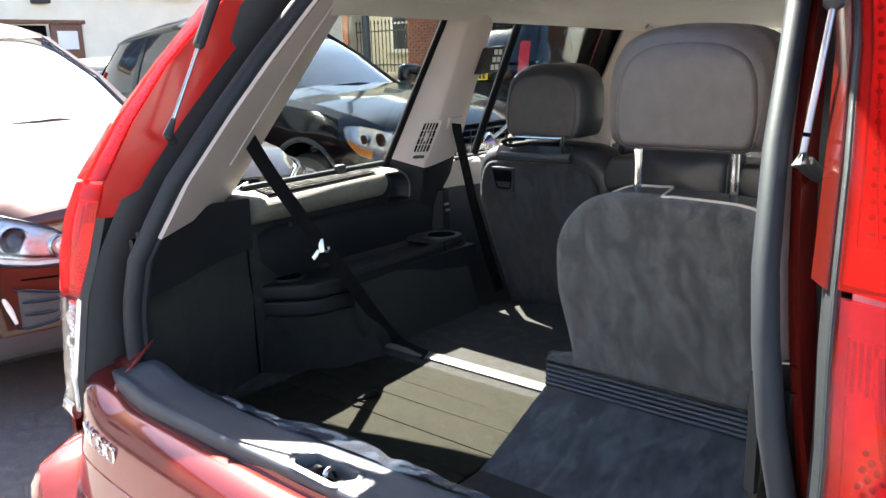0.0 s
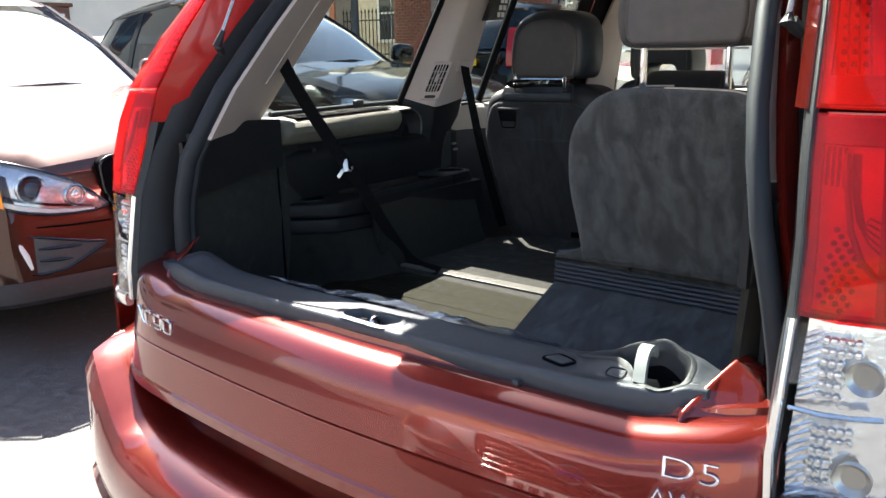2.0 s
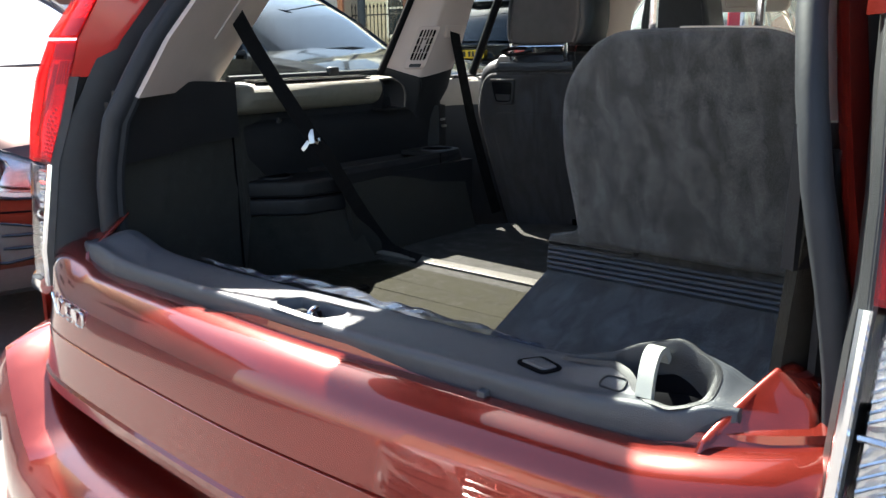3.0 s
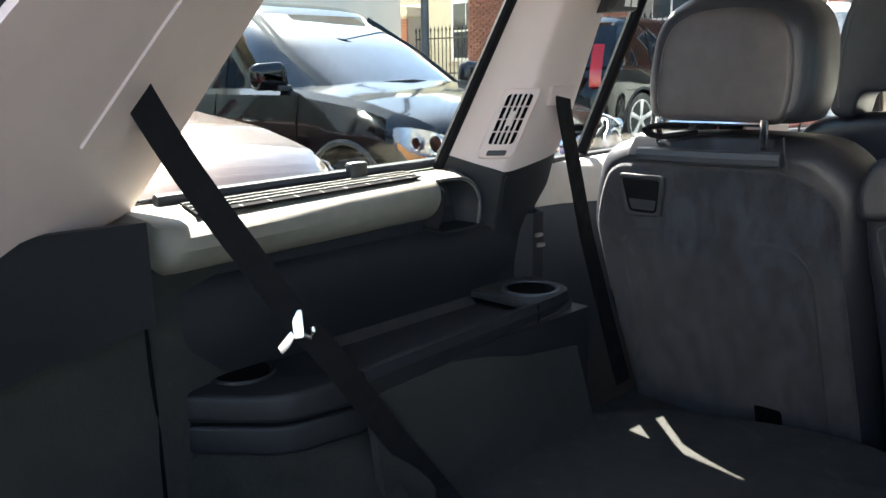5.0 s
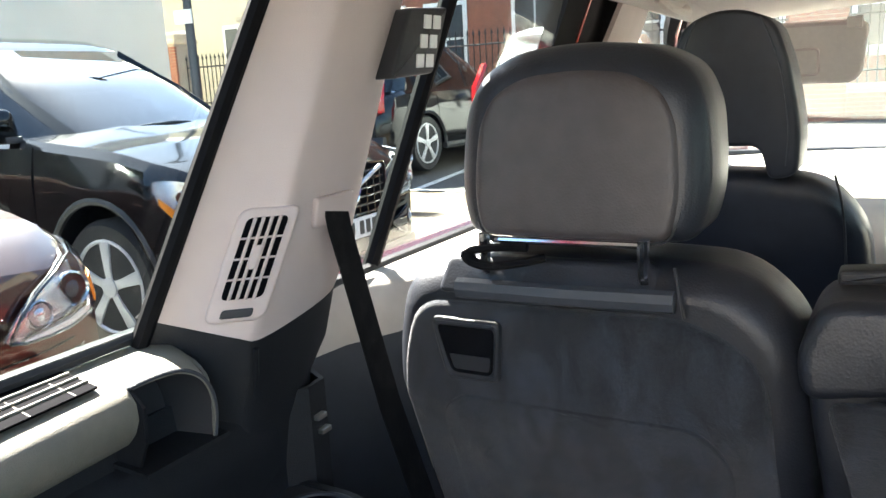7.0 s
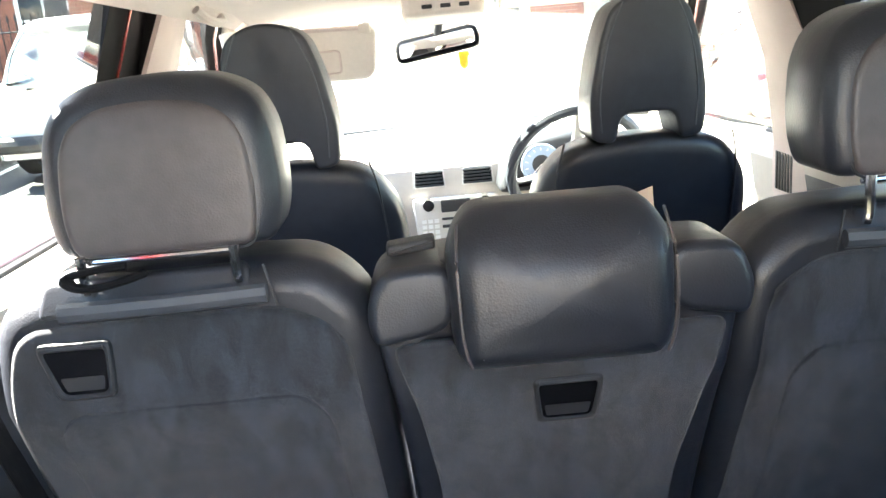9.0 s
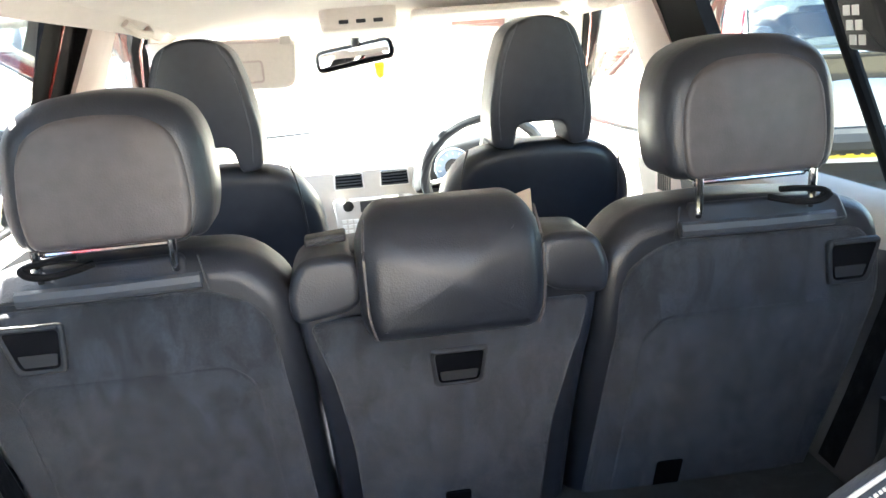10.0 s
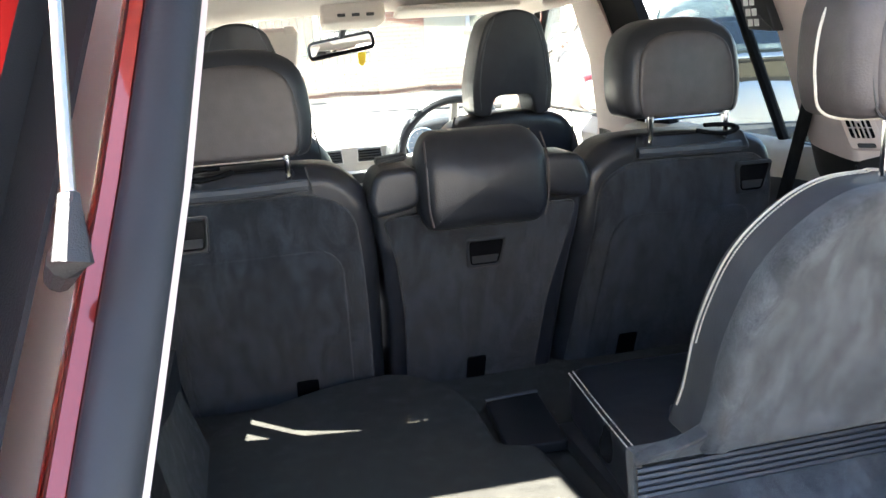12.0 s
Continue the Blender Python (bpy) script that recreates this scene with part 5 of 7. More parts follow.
def second_row_seat(s, label, lift, pull):
    """Outer seat of the second row, seen from behind; s = -1 stands on the left."""
    st = thing("leather_seat", label, "car seat", "second row of seats")
    P = [(0.182, 0.64, 0.02), (0.60, 0.64, 0.03), (0.625, 0.85, 0.04), (0.632, 1.05, 0.04), (0.615, 1.135, 0.05), (0.55, 1.158, 0.06), (0.40, 1.168, 0.1), (0.26, 1.162, 0.06), (0.203, 1.11, 0.06), (0.192, 0.95, 0.04)]
    poly = outline([(x * s, z, r) for x, z, r in P], 0.03, 5)
    part("seat_shell", puff(poly, lambda u, v, q: (u, back_y(v) + q, v), 0.13, 0.036, steps=6), LEATHER, st)
    Q = [(0.205, 0.645, 0.02), (0.59, 0.645, 0.03), (0.605, 0.85, 0.04), (0.612, 1.04, 0.05), (0.59, 1.115, 0.05), (0.30, 1.118, 0.06), (0.235, 1.08, 0.07), (0.222, 0.95, 0.04)]
    bq = outline([(x * s, z, r) for x, z, r in Q], 0.03, 5)
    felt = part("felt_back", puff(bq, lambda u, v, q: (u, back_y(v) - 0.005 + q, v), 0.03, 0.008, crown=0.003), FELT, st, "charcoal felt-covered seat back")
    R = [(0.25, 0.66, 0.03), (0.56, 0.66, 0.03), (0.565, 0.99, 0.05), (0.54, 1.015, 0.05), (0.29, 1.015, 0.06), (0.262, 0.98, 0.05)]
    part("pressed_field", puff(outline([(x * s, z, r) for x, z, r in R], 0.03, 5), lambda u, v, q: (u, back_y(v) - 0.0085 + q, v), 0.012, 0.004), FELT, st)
    # leather flap and plastic ledge below the headrest
    part("top_flap", puff(outline([(0.325 * s, 1.122), (0.565 * s, 1.122), (0.555 * s, 1.160), (0.335 * s, 1.163)], 0.01), lambda u, v, q: (u, back_y(v) - 0.004 + q + 0.3 * (v - 1.12), v), 0.03, 0.006), LEATHER, st)
    part("ledge", tube([(0.314 * s, back_y(1.13) - 0.010, 1.134), (0.42 * s, back_y(1.13) - 0.012, 1.132), (0.535 * s, back_y(1.13) - 0.010, 1.131)], 0.0085, 8, flat=1.3), GREY_PL, st)
    pull_recess(st, pull, 1.066, s=s)
    part("foot_slot", puff(outline([(-0.022, -0.03), (0.022, -0.03), (0.022, 0.03), (-0.022, 0.03)], 0.006), lambda a, b, q: (0.345 * s + a, back_y(0.70 + b) - 0.010 + q, 0.70 + b), 0.01, 0.002), HOLE, st)
    hx = 0.425 * s
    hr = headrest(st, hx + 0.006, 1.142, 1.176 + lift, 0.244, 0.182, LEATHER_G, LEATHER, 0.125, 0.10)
    posts(hr, (hx - 0.081, hx + 0.081), 1.131, 1.148, 1.183 + lift)
    part("post_bridge", tube([(hx - 0.085, 1.142, 1.1745 + lift), (hx + 0.075, 1.142, 1.1755 + lift)], 0.0035, 8), CHROME, hr)
    part("release_strap", tube(smooth_line([(hx + s * 0.013, 1.124, 1.168), (hx + s * 0.038, 1.112, 1.163), (hx + s * 0.066, 1.108, 1.160), (hx + s * 0.086, 1.110, 1.164), (hx + s * 0.090, 1.116, 1.172), (hx + s * 0.063, 1.122, 1.176), (hx + s * 0.033, 1.128, 1.176)], 4), 0.0085, 8, flat=0.5), WEB, st)
    part("cushion", puff(outline([(0.20 * s, 1.28), (0.60 * s, 1.28), (0.60 * s, 1.72), (0.20 * s, 1.72)], 0.05), lambda u, v, q: (u, v, 0.78 - q), 0.14, 0.04, crown=0.01), LEATHER, st)
    part("seam", tube([(0.315 * s, 1.128, 1.165), (0.305 * s, 1.122, 1.12)], 0.0016, 6), BLACK_PL, st)
    return st


second_row_seat(-1, "black leather seat with felt back, brown-grey headrest and hanging strap", 0.005, -0.527)
second_row_seat(1, "black leather seat with felt back, brown-grey headrest, behind the driver", 0.018, 0.566)
mid = thing("middle_seat", "narrow black leather middle seat with its headrest folded over the back", "car seat", "second row of seats")
P = [(-0.176, 0.64), (0.174, 0.64), (0.178, 0.85, 0.03), (0.186, 0.98, 0.03), (0.203, 1.07, 0.03), (0.20, 1.135, 0.03), (0.12, 1.15, 0.04), (-0.12, 1.15, 0.04), (-0.20, 1.135, 0.03), (-0.205, 1.07, 0.03), (-0.190, 0.98, 0.03), (-0.180, 0.85, 0.03)]
part("seat_shell", puff(outline(P, 0.02), lambda u, v, q: (u, back_y(v) - 0.006 + q, v), 0.12, 0.016), LEATHER, mid)
Q = [(-0.14, 0.645), (0.135, 0.645), (0.143, 0.85, 0.03), (0.165, 0.98, 0.03), (0.188, 1.06, 0.02), (-0.19, 1.06, 0.02), (-0.166, 0.98, 0.03), (-0.148, 0.85, 0.03)]
part("felt_back", puff(outline(Q, 0.02), lambda u, v, q: (u, back_y(v) - 0.0115 + q, v), 0.02, 0.006), FELT, mid, "charcoal felt-covered seat back")
for s in (-1, 1):
    part("shoulder_pad", puff(outline([(0.115 * s, 1.078), (0.205 * s, 1.062), (0.212 * s, 1.10), (0.195 * s, 1.148), (0.115 * s, 1.152)], 0.03, 6), lambda u, v, q: (u, back_y(v) - 0.028 + q, v), 0.11, 0.013, steps=6), LEATHER, mid)
fold = part("headrest", puff(outline([(-0.108, 1.030, 0.04), (0.108, 1.030, 0.04), (0.123, 1.06, 0.03), (0.126, 1.165, 0.03), (0.10, 1.205, 0.03), (-0.10, 1.205, 0.03), (-0.126, 1.165, 0.03), (-0.125, 1.06, 0.03)], 0.03), lambda u, v, q: (u * 0.965, back_y(v) - 0.058 + q + 0.026 * max(0.0, min(1.0, (1.06 - v) / 0.048)) ** 2 * max(0.0, 1 - q / 0.06) + max(0.0, v - 1.12) ** 2 * 4.0, v), 0.10, 0.036, crown=0.006, steps=8), LEATHER, mid, "folded leather headrest")
part("seam", tube(smooth_line([(0.104, 1.075, 1.045), (0.111, 1.069, 1.08), (0.112, 1.072, 1.15), (0.108, 1.10, 1.195)], 5), 0.002, 6), LEATHER_G, fold)
part("seam", tube(smooth_line([(-0.104, 1.075, 1.045), (-0.111, 1.069, 1.08), (-0.112, 1.072, 1.15), (-0.108, 1.10, 1.195)], 5), 0.002, 6), LEATHER_G, fold)
pull_recess(mid, 0.004, 0.974, inner=0.006, outer=0.006)
part("foot_slot", puff(outline([(-0.02, -0.03), (0.02, -0.03), (0.02, 0.03), (-0.02, 0.03)], 0.006), lambda a, b, q: (0.002 + a, back_y(0.70 + b) - 0.016 + q, 0.70 + b), 0.01, 0.002), HOLE, mid)
part("belt_socket", puff(outline([(-0.185, 1.15), (-0.13, 1.155), (-0.13, 1.168), (-0.185, 1.163)], 0.004), lambda a, b, q: (a, 1.16 + q, b), 0.03, 0.004), BLACK_PL, mid)
part("cushion", puff(outline([(-0.18, 1.28), (0.18, 1.28), (0.18, 1.70), (-0.18, 1.70)], 0.04), lambda u, v, q: (u, v, 0.77 - q), 0.13, 0.04, crown=0.01), LEATHER, mid)
card = thing("beige_card", "small beige card standing between the seats", "card")
part("sheet", plate([(0.118, 1.24, 1.12), (0.142, 1.24, 1.125), (0.140, 1.245, 1.186), (0.118, 1.245, 1.179)], (0, 1, 0), 0.002), BEIGE, card)

# third row, right seat upright
third = thing("third_row_seat", "upright third-row seat with felt back, leather sides and pale stitching", "car seat")
def t_y(z):
    return 0.412 + (1.1 - z) * 0.34
T = [(0.082, 0.868, 0.006), (0.53, 0.868, 0.02), (0.52, 1.0, 0.05), (0.505, 1.10, 0.06), (0.43, 1.195, 0.08), (0.30, 1.20, 0.1), (0.172, 1.198, 0.08), (0.098, 1.13, 0.08), (0.077, 1.03, 0.06), (0.082, 0.93, 0.05)]
tp = outline(T, 0.03, 6)
def wing(u, v, q):
    """The shell flares towards the front of the seat on its inner side."""
    k = -0.035 * min(q, 0.085) / 0.085 * (1 if v > 0.93 else max(0.0, (v - 0.868) / 0.062)) if u < 0.28 else -1.4 * max(0.0, q - 0.02)
    return (0.28 + (u - 0.28) * (1 + k), t_y(v) + q, v)
part("seat_shell", puff(tp, lambda u, v, q: wing(u, v, q), 0.11, 0.02), LEATHER_T, third)
part("felt_back", puff(inset(tp, -0.0015), lambda u, v, q: (wing(u, v, q)[0], t_y(v) - 0.006 + q, v), 0.052, 0.020, crown=0.003, steps=5), FELT_LIT, third, "grey felt-covered seat back")
st_line = [p for p in inset(tp, -0.002) if p.y > 0.882]
def dashes(line, r=0.0013, gap=2):
    bm = bmesh.new()
    for a, b in list(zip(line, line[1:]))[::gap]:
        if (b - a).length < 0.08:
            tube([a, a.lerp(b, 1.3)], r, 5, bm=bm)
    return bm
fine = smooth_line([Vector(wing(p.x, p.y, 0.088 if p.x < 0.27 else 0.016)) for p in st_line], 8)
part("piping", tube(fine, 0.0015, 6), STITCH, third, "pale piping along the edge")
inner_seam = smooth_line([Vector(wing(p.x, p.y, 0.080 if p.x < 0.27 else 0.010)) for p in st_line if p.y > 0.99], 8)
part("stitching", dashes(inner_seam, 0.0011), STITCH, third, "pale stitching beside the piping")
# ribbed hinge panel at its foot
part("foot_panel", ribbon([[(x, y, z) for x in (0.004, 0.1, 0.3, 0.53)] for y, z in ((0.529, 0.868), (0.527, 0.85), (0.523, 0.805), (0.487, 0.79), (0.36, 0.735), (0.32, 0.722))], 0.02), FELT_LIT, third)
for i in range(5):
    part("rib", tube([(0.006, 0.523 - 0.0006 * i, 0.846 - 0.0085 * i), (0.525, 0.523 - 0.0006 * i, 0.846 - 0.0085 * i)], 0.0038, 6), GREY_PL, third)
part("side_wing", puff(outline([(0.004, 0.853, 0.004), (0.17, 0.853, 0.004), (0.17, 0.935, 0.01), (0.097, 0.925, 0.03), (0.074, 0.886, 0.03), (0.014, 0.870, 0.012)], 0.01), lambda u, v, q: (u, 0.519 - 0.68 * max(0.0, v - 0.853) + q, v), 0.03, 0.006), FELT_LIT, third)
hx = 0.300
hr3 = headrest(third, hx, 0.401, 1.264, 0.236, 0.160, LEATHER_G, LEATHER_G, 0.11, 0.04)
posts(hr3, (hx - 0.070, hx + 0.070), 0.416, 1.18, 1.30)
part("post_guide", boxes((hx - 0.09, hx + 0.09, 0.411, 0.461, 1.176, 1.193)), LEATHER, third, bevel=0.008)
hl_pts = [(-0.385, 0.85), (-0.465, 0.66), (-0.497, 0.42), (-0.495, 0.22), (-0.465, 0.05)]
hp = smooth_line([(hx + 0.236 * a * 1.092, 0.456 + 0.16 * b * 0.04, 1.264 + 0.16 * b) for a, b in hl_pts] + [(hx - 0.09, 0.446, 1.262), (hx + 0.0, 0.441, 1.261), (hx + 0.09, 0.441, 1.261)], 14)
part("stitching", tube(hp, 0.0017, 6), STITCH, hr3, "pale piping along the headrest's edge")
cush = part("cushion", puff(outline([(0.055, 0.60), (0.545, 0.60), (0.545, 0.93, 0.04), (0.085, 0.945, 0.04)], 0.03), lambda u, v, q: (u, v, 0.805 - q), 0.10, 0.022, crown=0.006), LEATHER, third)
for dx in (0.0, 0.007):
    part("stitching", dashes(smooth_line([(0.058 + dx, 0.61, 0.799 + 0.4 * dx), (0.066 + dx, 0.75, 0.801 + 0.4 * dx), (0.082 + dx, 0.92, 0.801 + 0.4 * dx)], 30)), STITCH, cush)
part("seat_base", boxes((0.06, 0.54, 0.61, 0.92, 0.68, 0.71)), BLACK_PL, third, bevel=0.005)
part("floor_tray", puff(outline([(-0.045, 0.875), (0.06, 0.865), (0.075, 1.06), (-0.03, 1.06)], 0.012), lambda u, v, q: (u, v, 0.706 - q), 0.02, 0.004), DARK_PL, boot)
part("tray_edge", tube([(-0.03, 1.055, 0.707), (0.075, 1.062, 0.707)], 0.004, 6), GREY_PL, boot)

# third-row belt hanging from the left pillar
belt = thing("hanging_seat_belt", "black seat belt hanging from the pillar with a steel tongue", "seat belt")
line = [(-0.655, 0.372, 1.300), (-0.614, 0.354, 1.272), (-0.604, 0.356, 1.248), (-0.588, 0.392, 1.17), (-0.563, 0.446, 1.07), (-0.549, 0.480, 1.01), (-0.541, 0.52, 0.955), (-0.541, 0.60, 0.84), (-0.532, 0.665, 0.750), (-0.49, 0.662, 0.7315), (-0.40, 0.640, 0.7315)]
L = smooth_line(line, 5)
def web_rows(P, w):
    A, B = [], []
    for i, p in enumerate(P):
        t = (P[min(i + 1, len(P) - 1)] - P[max(i - 1, 0)]).normalized()
        side = t.cross(Vector((0.8, -0.5, 0.35))).normalized() * w
        A.append(p + side), B.append(p - side)
    return [A, B]
part("webbing", ribbon(web_rows(L, 0.015), 0.0018), WEB, belt)
tm = look((-0.542, 0.478, 1.006), (0.1, -0.1, 1.2))
tp2 = lambda u, v, q: tuple(tm @ Vector((0.78 * u, 0.78 * v, q)))
tongue = part("tongue_plate", puff(outline([(-0.007, -0.018), (0.008, -0.020), (0.011, 0.018), (-0.004, 0.021)], 0.004), lambda u, v, q: tp2(u, v, 0.006 - q), 0.004, 0.0012), STEEL, belt, "worn steel belt tongue")
part("tongue_slot", puff(outline([(-0.001, -0.008), (0.004, -0.009), (0.006, 0.008), (0.001, 0.009)], 0.0015), lambda u, v, q: tp2(u, v, 0.0066 - q), 0.002, 0.0005), HOLE, tongue)
part("tongue_jaw", tube([tp2(-0.006, -0.014, 0.004), tp2(-0.014, -0.018, 0.006), tp2(-0.018, -0.010, 0.006), tp2(-0.017, -0.004, 0.006)], 0.0028, 6), STEEL, tongue)
arm = part("tongue_arm", plate([tp2(0.006, -0.016, 0.003), tp2(0.012, -0.008, 0.003), tp2(0.030, -0.030, 0.004), tp2(0.024, -0.040, 0.004), tp2(0.014, -0.030, 0.004)], tuple(tm.to_3x3() @ Vector((0, 0, 1))), 0.0025), STEEL, tongue, bevel=0.001)
for k in range(2):
    part("arm_slot", plate([tp2(0.012 + 0.006 * k, -0.017 - 0.008 * k, 0.0060), tp2(0.016 + 0.006 * k, -0.016 - 0.008 * k, 0.0060), tp2(0.018 + 0.006 * k, -0.020 - 0.008 * k, 0.0064), tp2(0.014 + 0.006 * k, -0.022 - 0.008 * k, 0.0064)], tuple(tm.to_3x3() @ Vector((0, 0, 1))), 0.0008), HOLE, arm)

# crumpled film behind the sill
random.seed(5)
film_rows = []
for i in range(90):
    x = -0.285 + 0.575 * i / 89
    row = []
    ext = 0.35 + 0.65 * math.exp(-((x + 0.03) / 0.16) ** 2)
    for j in range(22):
        f = j / 21
        w = 0.0
        for a, b, p, h in ((61, 3.1, 0.4, 0.0030), (97, -5.0, 1.9, 0.0020), (143, 7.3, 3.0, 0.0014), (29, 1.7, 5.0, 0.0040)):
            w += h * (abs(math.sin(a * x * 0.5 + b * f + p)) - 0.5)
        y = sill_back(x) - 0.006 + f * (0.020 + 0.105 * ext) + 0.4 * w
        z = 0.8815 + 0.005 * math.sin(math.pi * min(1.0, f * 2.2)) * ext - 0.075 * max(0.0, f - 0.25) * ext - 0.02 * f + w
        row.append((x, y, max(z, 0.8805 if f < 0.12 else 0.74)))
    film_rows.append(row)
film_ob = thing("plastic_film", "crumpled clear plastic film lying behind the sill", "plastic film")
part("sheet", ribbon(film_rows, 0.0006), FILM, film_ob)

# ---- front seats ----
def front_seat(cx, label):
    st = thing("front_seat", label, "car seat", "front seats")
    P = [(-0.22, 0.55), (0.22, 0.55), (0.245, 0.85, 0.06), (0.225, 1.06, 0.06), (0.16, 1.145, 0.07), (0.0, 1.163, 0.1), (-0.16, 1.145, 0.07), (-0.225, 1.06, 0.06), (-0.245, 0.85, 0.06)]
    fy = lambda z: 1.90 + (1.1 - z) * 0.35
    poly = outline(P, 0.05, 5)
    part("backrest", puff(poly, lambda u, v, q: (cx + u, fy(v) + q, v), 0.15, 0.045, crown=0.012), LEATHER, st)
    part("seam", tube(smooth_line([(cx - 0.17, fy(1.16) + 0.005, 1.155), (cx - 0.185, fy(1.08) - 0.002, 1.08), (cx - 0.195, fy(.9) - 0.004, 0.9)], 5), 0.0022, 6), BLACK_PL, st)
    part("seam", tube(smooth_line([(cx + 0.17, fy(1.16) + 0.005, 1.155), (cx + 0.185, fy(1.08) - 0.002, 1.08), (cx + 0.195, fy(.9) - 0.004, 0.9)], 5), 0.0022, 6), BLACK_PL, st)
    H = [(-0.112, 1.152, 0.02), (-0.066, 1.145, 0.015), (-0.052, 1.204, 0.02), (0.052, 1.204, 0.02), (0.066, 1.145, 0.015), (0.112, 1.152, 0.02), (0.117, 1.230, 0.05), (0.098, 1.340, 0.05), (0.074, 1.410, 0.04), (0.025, 1.432, 0.04), (-0.025, 1.432, 0.04), (-0.074, 1.410, 0.04), (-0.098, 1.340, 0.05), (-0.117, 1.230, 0.05)]
    hp = outline(H, 0.03, 5)
    hr = part("headrest", puff(hp, lambda u, v, q: (cx + u * (1 + 0.9 * min(q, 0.13 - q)), 1.855 + q + (1.43 - v) * 0.1, v), 0.13, 0.009, steps=5), LEATHER, st)
    for k in (-1, 1):
        part("seam", tube(smooth_line([(cx + k * 0.052, 1.853 + 0.004, 1.418), (cx + k * 0.082, 1.8525 + 0.0115, 1.34), (cx + k * 0.097, 1.8525 + 0.0215, 1.24), (cx + k * 0.094, 1.8525 + 0.029, 1.17)], 5), 0.0016, 6), GREY_PL, hr)
    part("cushion", puff(outline([(-0.24, 2.05), (0.24, 2.05), (0.22, 2.5), (-0.22, 2.5)], 0.06), lambda u, v, q: (cx + u, v, 0.72 - q), 0.16, 0.05, crown=0.01), LEATHER, st)
    return st
front_seat(0.325, "black leather driver's seat with a pierced headrest")
front_seat(-0.405, "black leather passenger seat with a pierced headrest")

# ---- dashboard ----
dash = thing("dashboard", "pale dashboard with round air vents, radio and dials", "dashboard")
part("dash_body", ribbon([[(x, y + 0.10 * abs(x) ** 2.2 * (-1 if y > 3.0 else 1), z - 0.03 * abs(x) ** 2) for x in [-0.74 + 1.48 * i / 20 for i in range(21)]] for y, z in ((2.92, 0.62), (2.86, 0.80), (2.84, 0.88), (2.86, 0.965), (2.92, 1.015), (3.05, 1.045), (3.3, 1.05))], 0.02), DASH, dash)
part("screen_edge", tube([(x, 3.27 - 0.25 * x * x, 1.063) for x in [-0.7 + 1.4 * i / 16 for i in range(17)]], 0.012, 8), BLACK_PL, dash)
part("speaker_slot", puff(outline([(-0.16, 2.985), (0.02, 2.985), (0.01, 3.0), (-0.15, 3.0)], 0.006), lambda u, v, q: (u, v, 1.034 - q), 0.006, 0.002), BLACK_PL, dash)
for cx in (-0.105, 0.05):
    vn = part("dash_vent", puff(outline([(-0.055, -0.03), (0.055, -0.03), (0.05, 0.03), (-0.05, 0.03)], 0.008), lambda u, v, q: (cx + u, 2.835 + q + 0.25 * v, 0.945 + v), 0.02, 0.005), SILVER_T, dash)
    part("vent_well", puff(outline([(-0.047, -0.024), (0.047, -0.024), (0.043, 0.024), (-0.043, 0.024)], 0.006), lambda u, v, q: (cx + u, 2.8325 + q + 0.25 * v, 0.945 + v), 0.006, 0.001), HOLE, vn)
    for k in range(5):
        part("slat", tube([(cx - 0.046, 2.829 + 0.25 * (-0.02 + 0.01 * k), 0.925 + 0.01 * k), (cx + 0.046, 2.829 + 0.25 * (-0.02 + 0.01 * k), 0.925 + 0.01 * k)], 0.0032, 6), BLACK_PL, vn)
radio = part("radio", puff(outline([(-0.155, -0.10), (0.10, -0.10), (0.11, 0.045), (-0.165, 0.045)], 0.015), lambda u, v, q: (u, 2.80 + q, 0.842 + v), 0.05, 0.006), SILVER_T, dash)
part("display", puff(outline([(-0.075, -0.012), (0.02, -0.012), (0.02, 0.028), (-0.075, 0.028)], 0.004), lambda u, v, q: (u, 2.797 + q, 0.852 + v), 0.006, 0.002), BLACK_PL, radio)
for cx in (-0.115, 0.065):
    part("knob", lathe([(0.018, -0.012), (0.02, 0.0), (0.022, 0.012)], 16, Matrix.Translation((cx, 2.795, 0.868)) @ pose(0, 0, 0, -90)), CHROME, radio)
for i in range(3):
    for j in range(4):
        part("key", boxes((-0.14 + 0.02 * i, -0.125 + 0.02 * i, 2.794, 2.80, 0.755 + 0.018 * j, 0.766 + 0.018 * j)), WHITE, radio)
part("slot", boxes((-0.075, 0.02, 2.796, 2.80, 0.815, 0.823), (-0.075, 0.02, 2.796, 2.80, 0.79, 0.80)), BLACK_PL, radio)
hood = part("dial_hood", puff(outline([(0.10, 0.90, 0.03), (0.56, 0.90, 0.03), (0.54, 1.04, 0.07), (0.34, 1.085, 0.1), (0.14, 1.04, 0.07)], 0.05), lambda u, v, q: (u, 2.70 + q, v), 0.25, 0.03), BLACK_PL, dash)
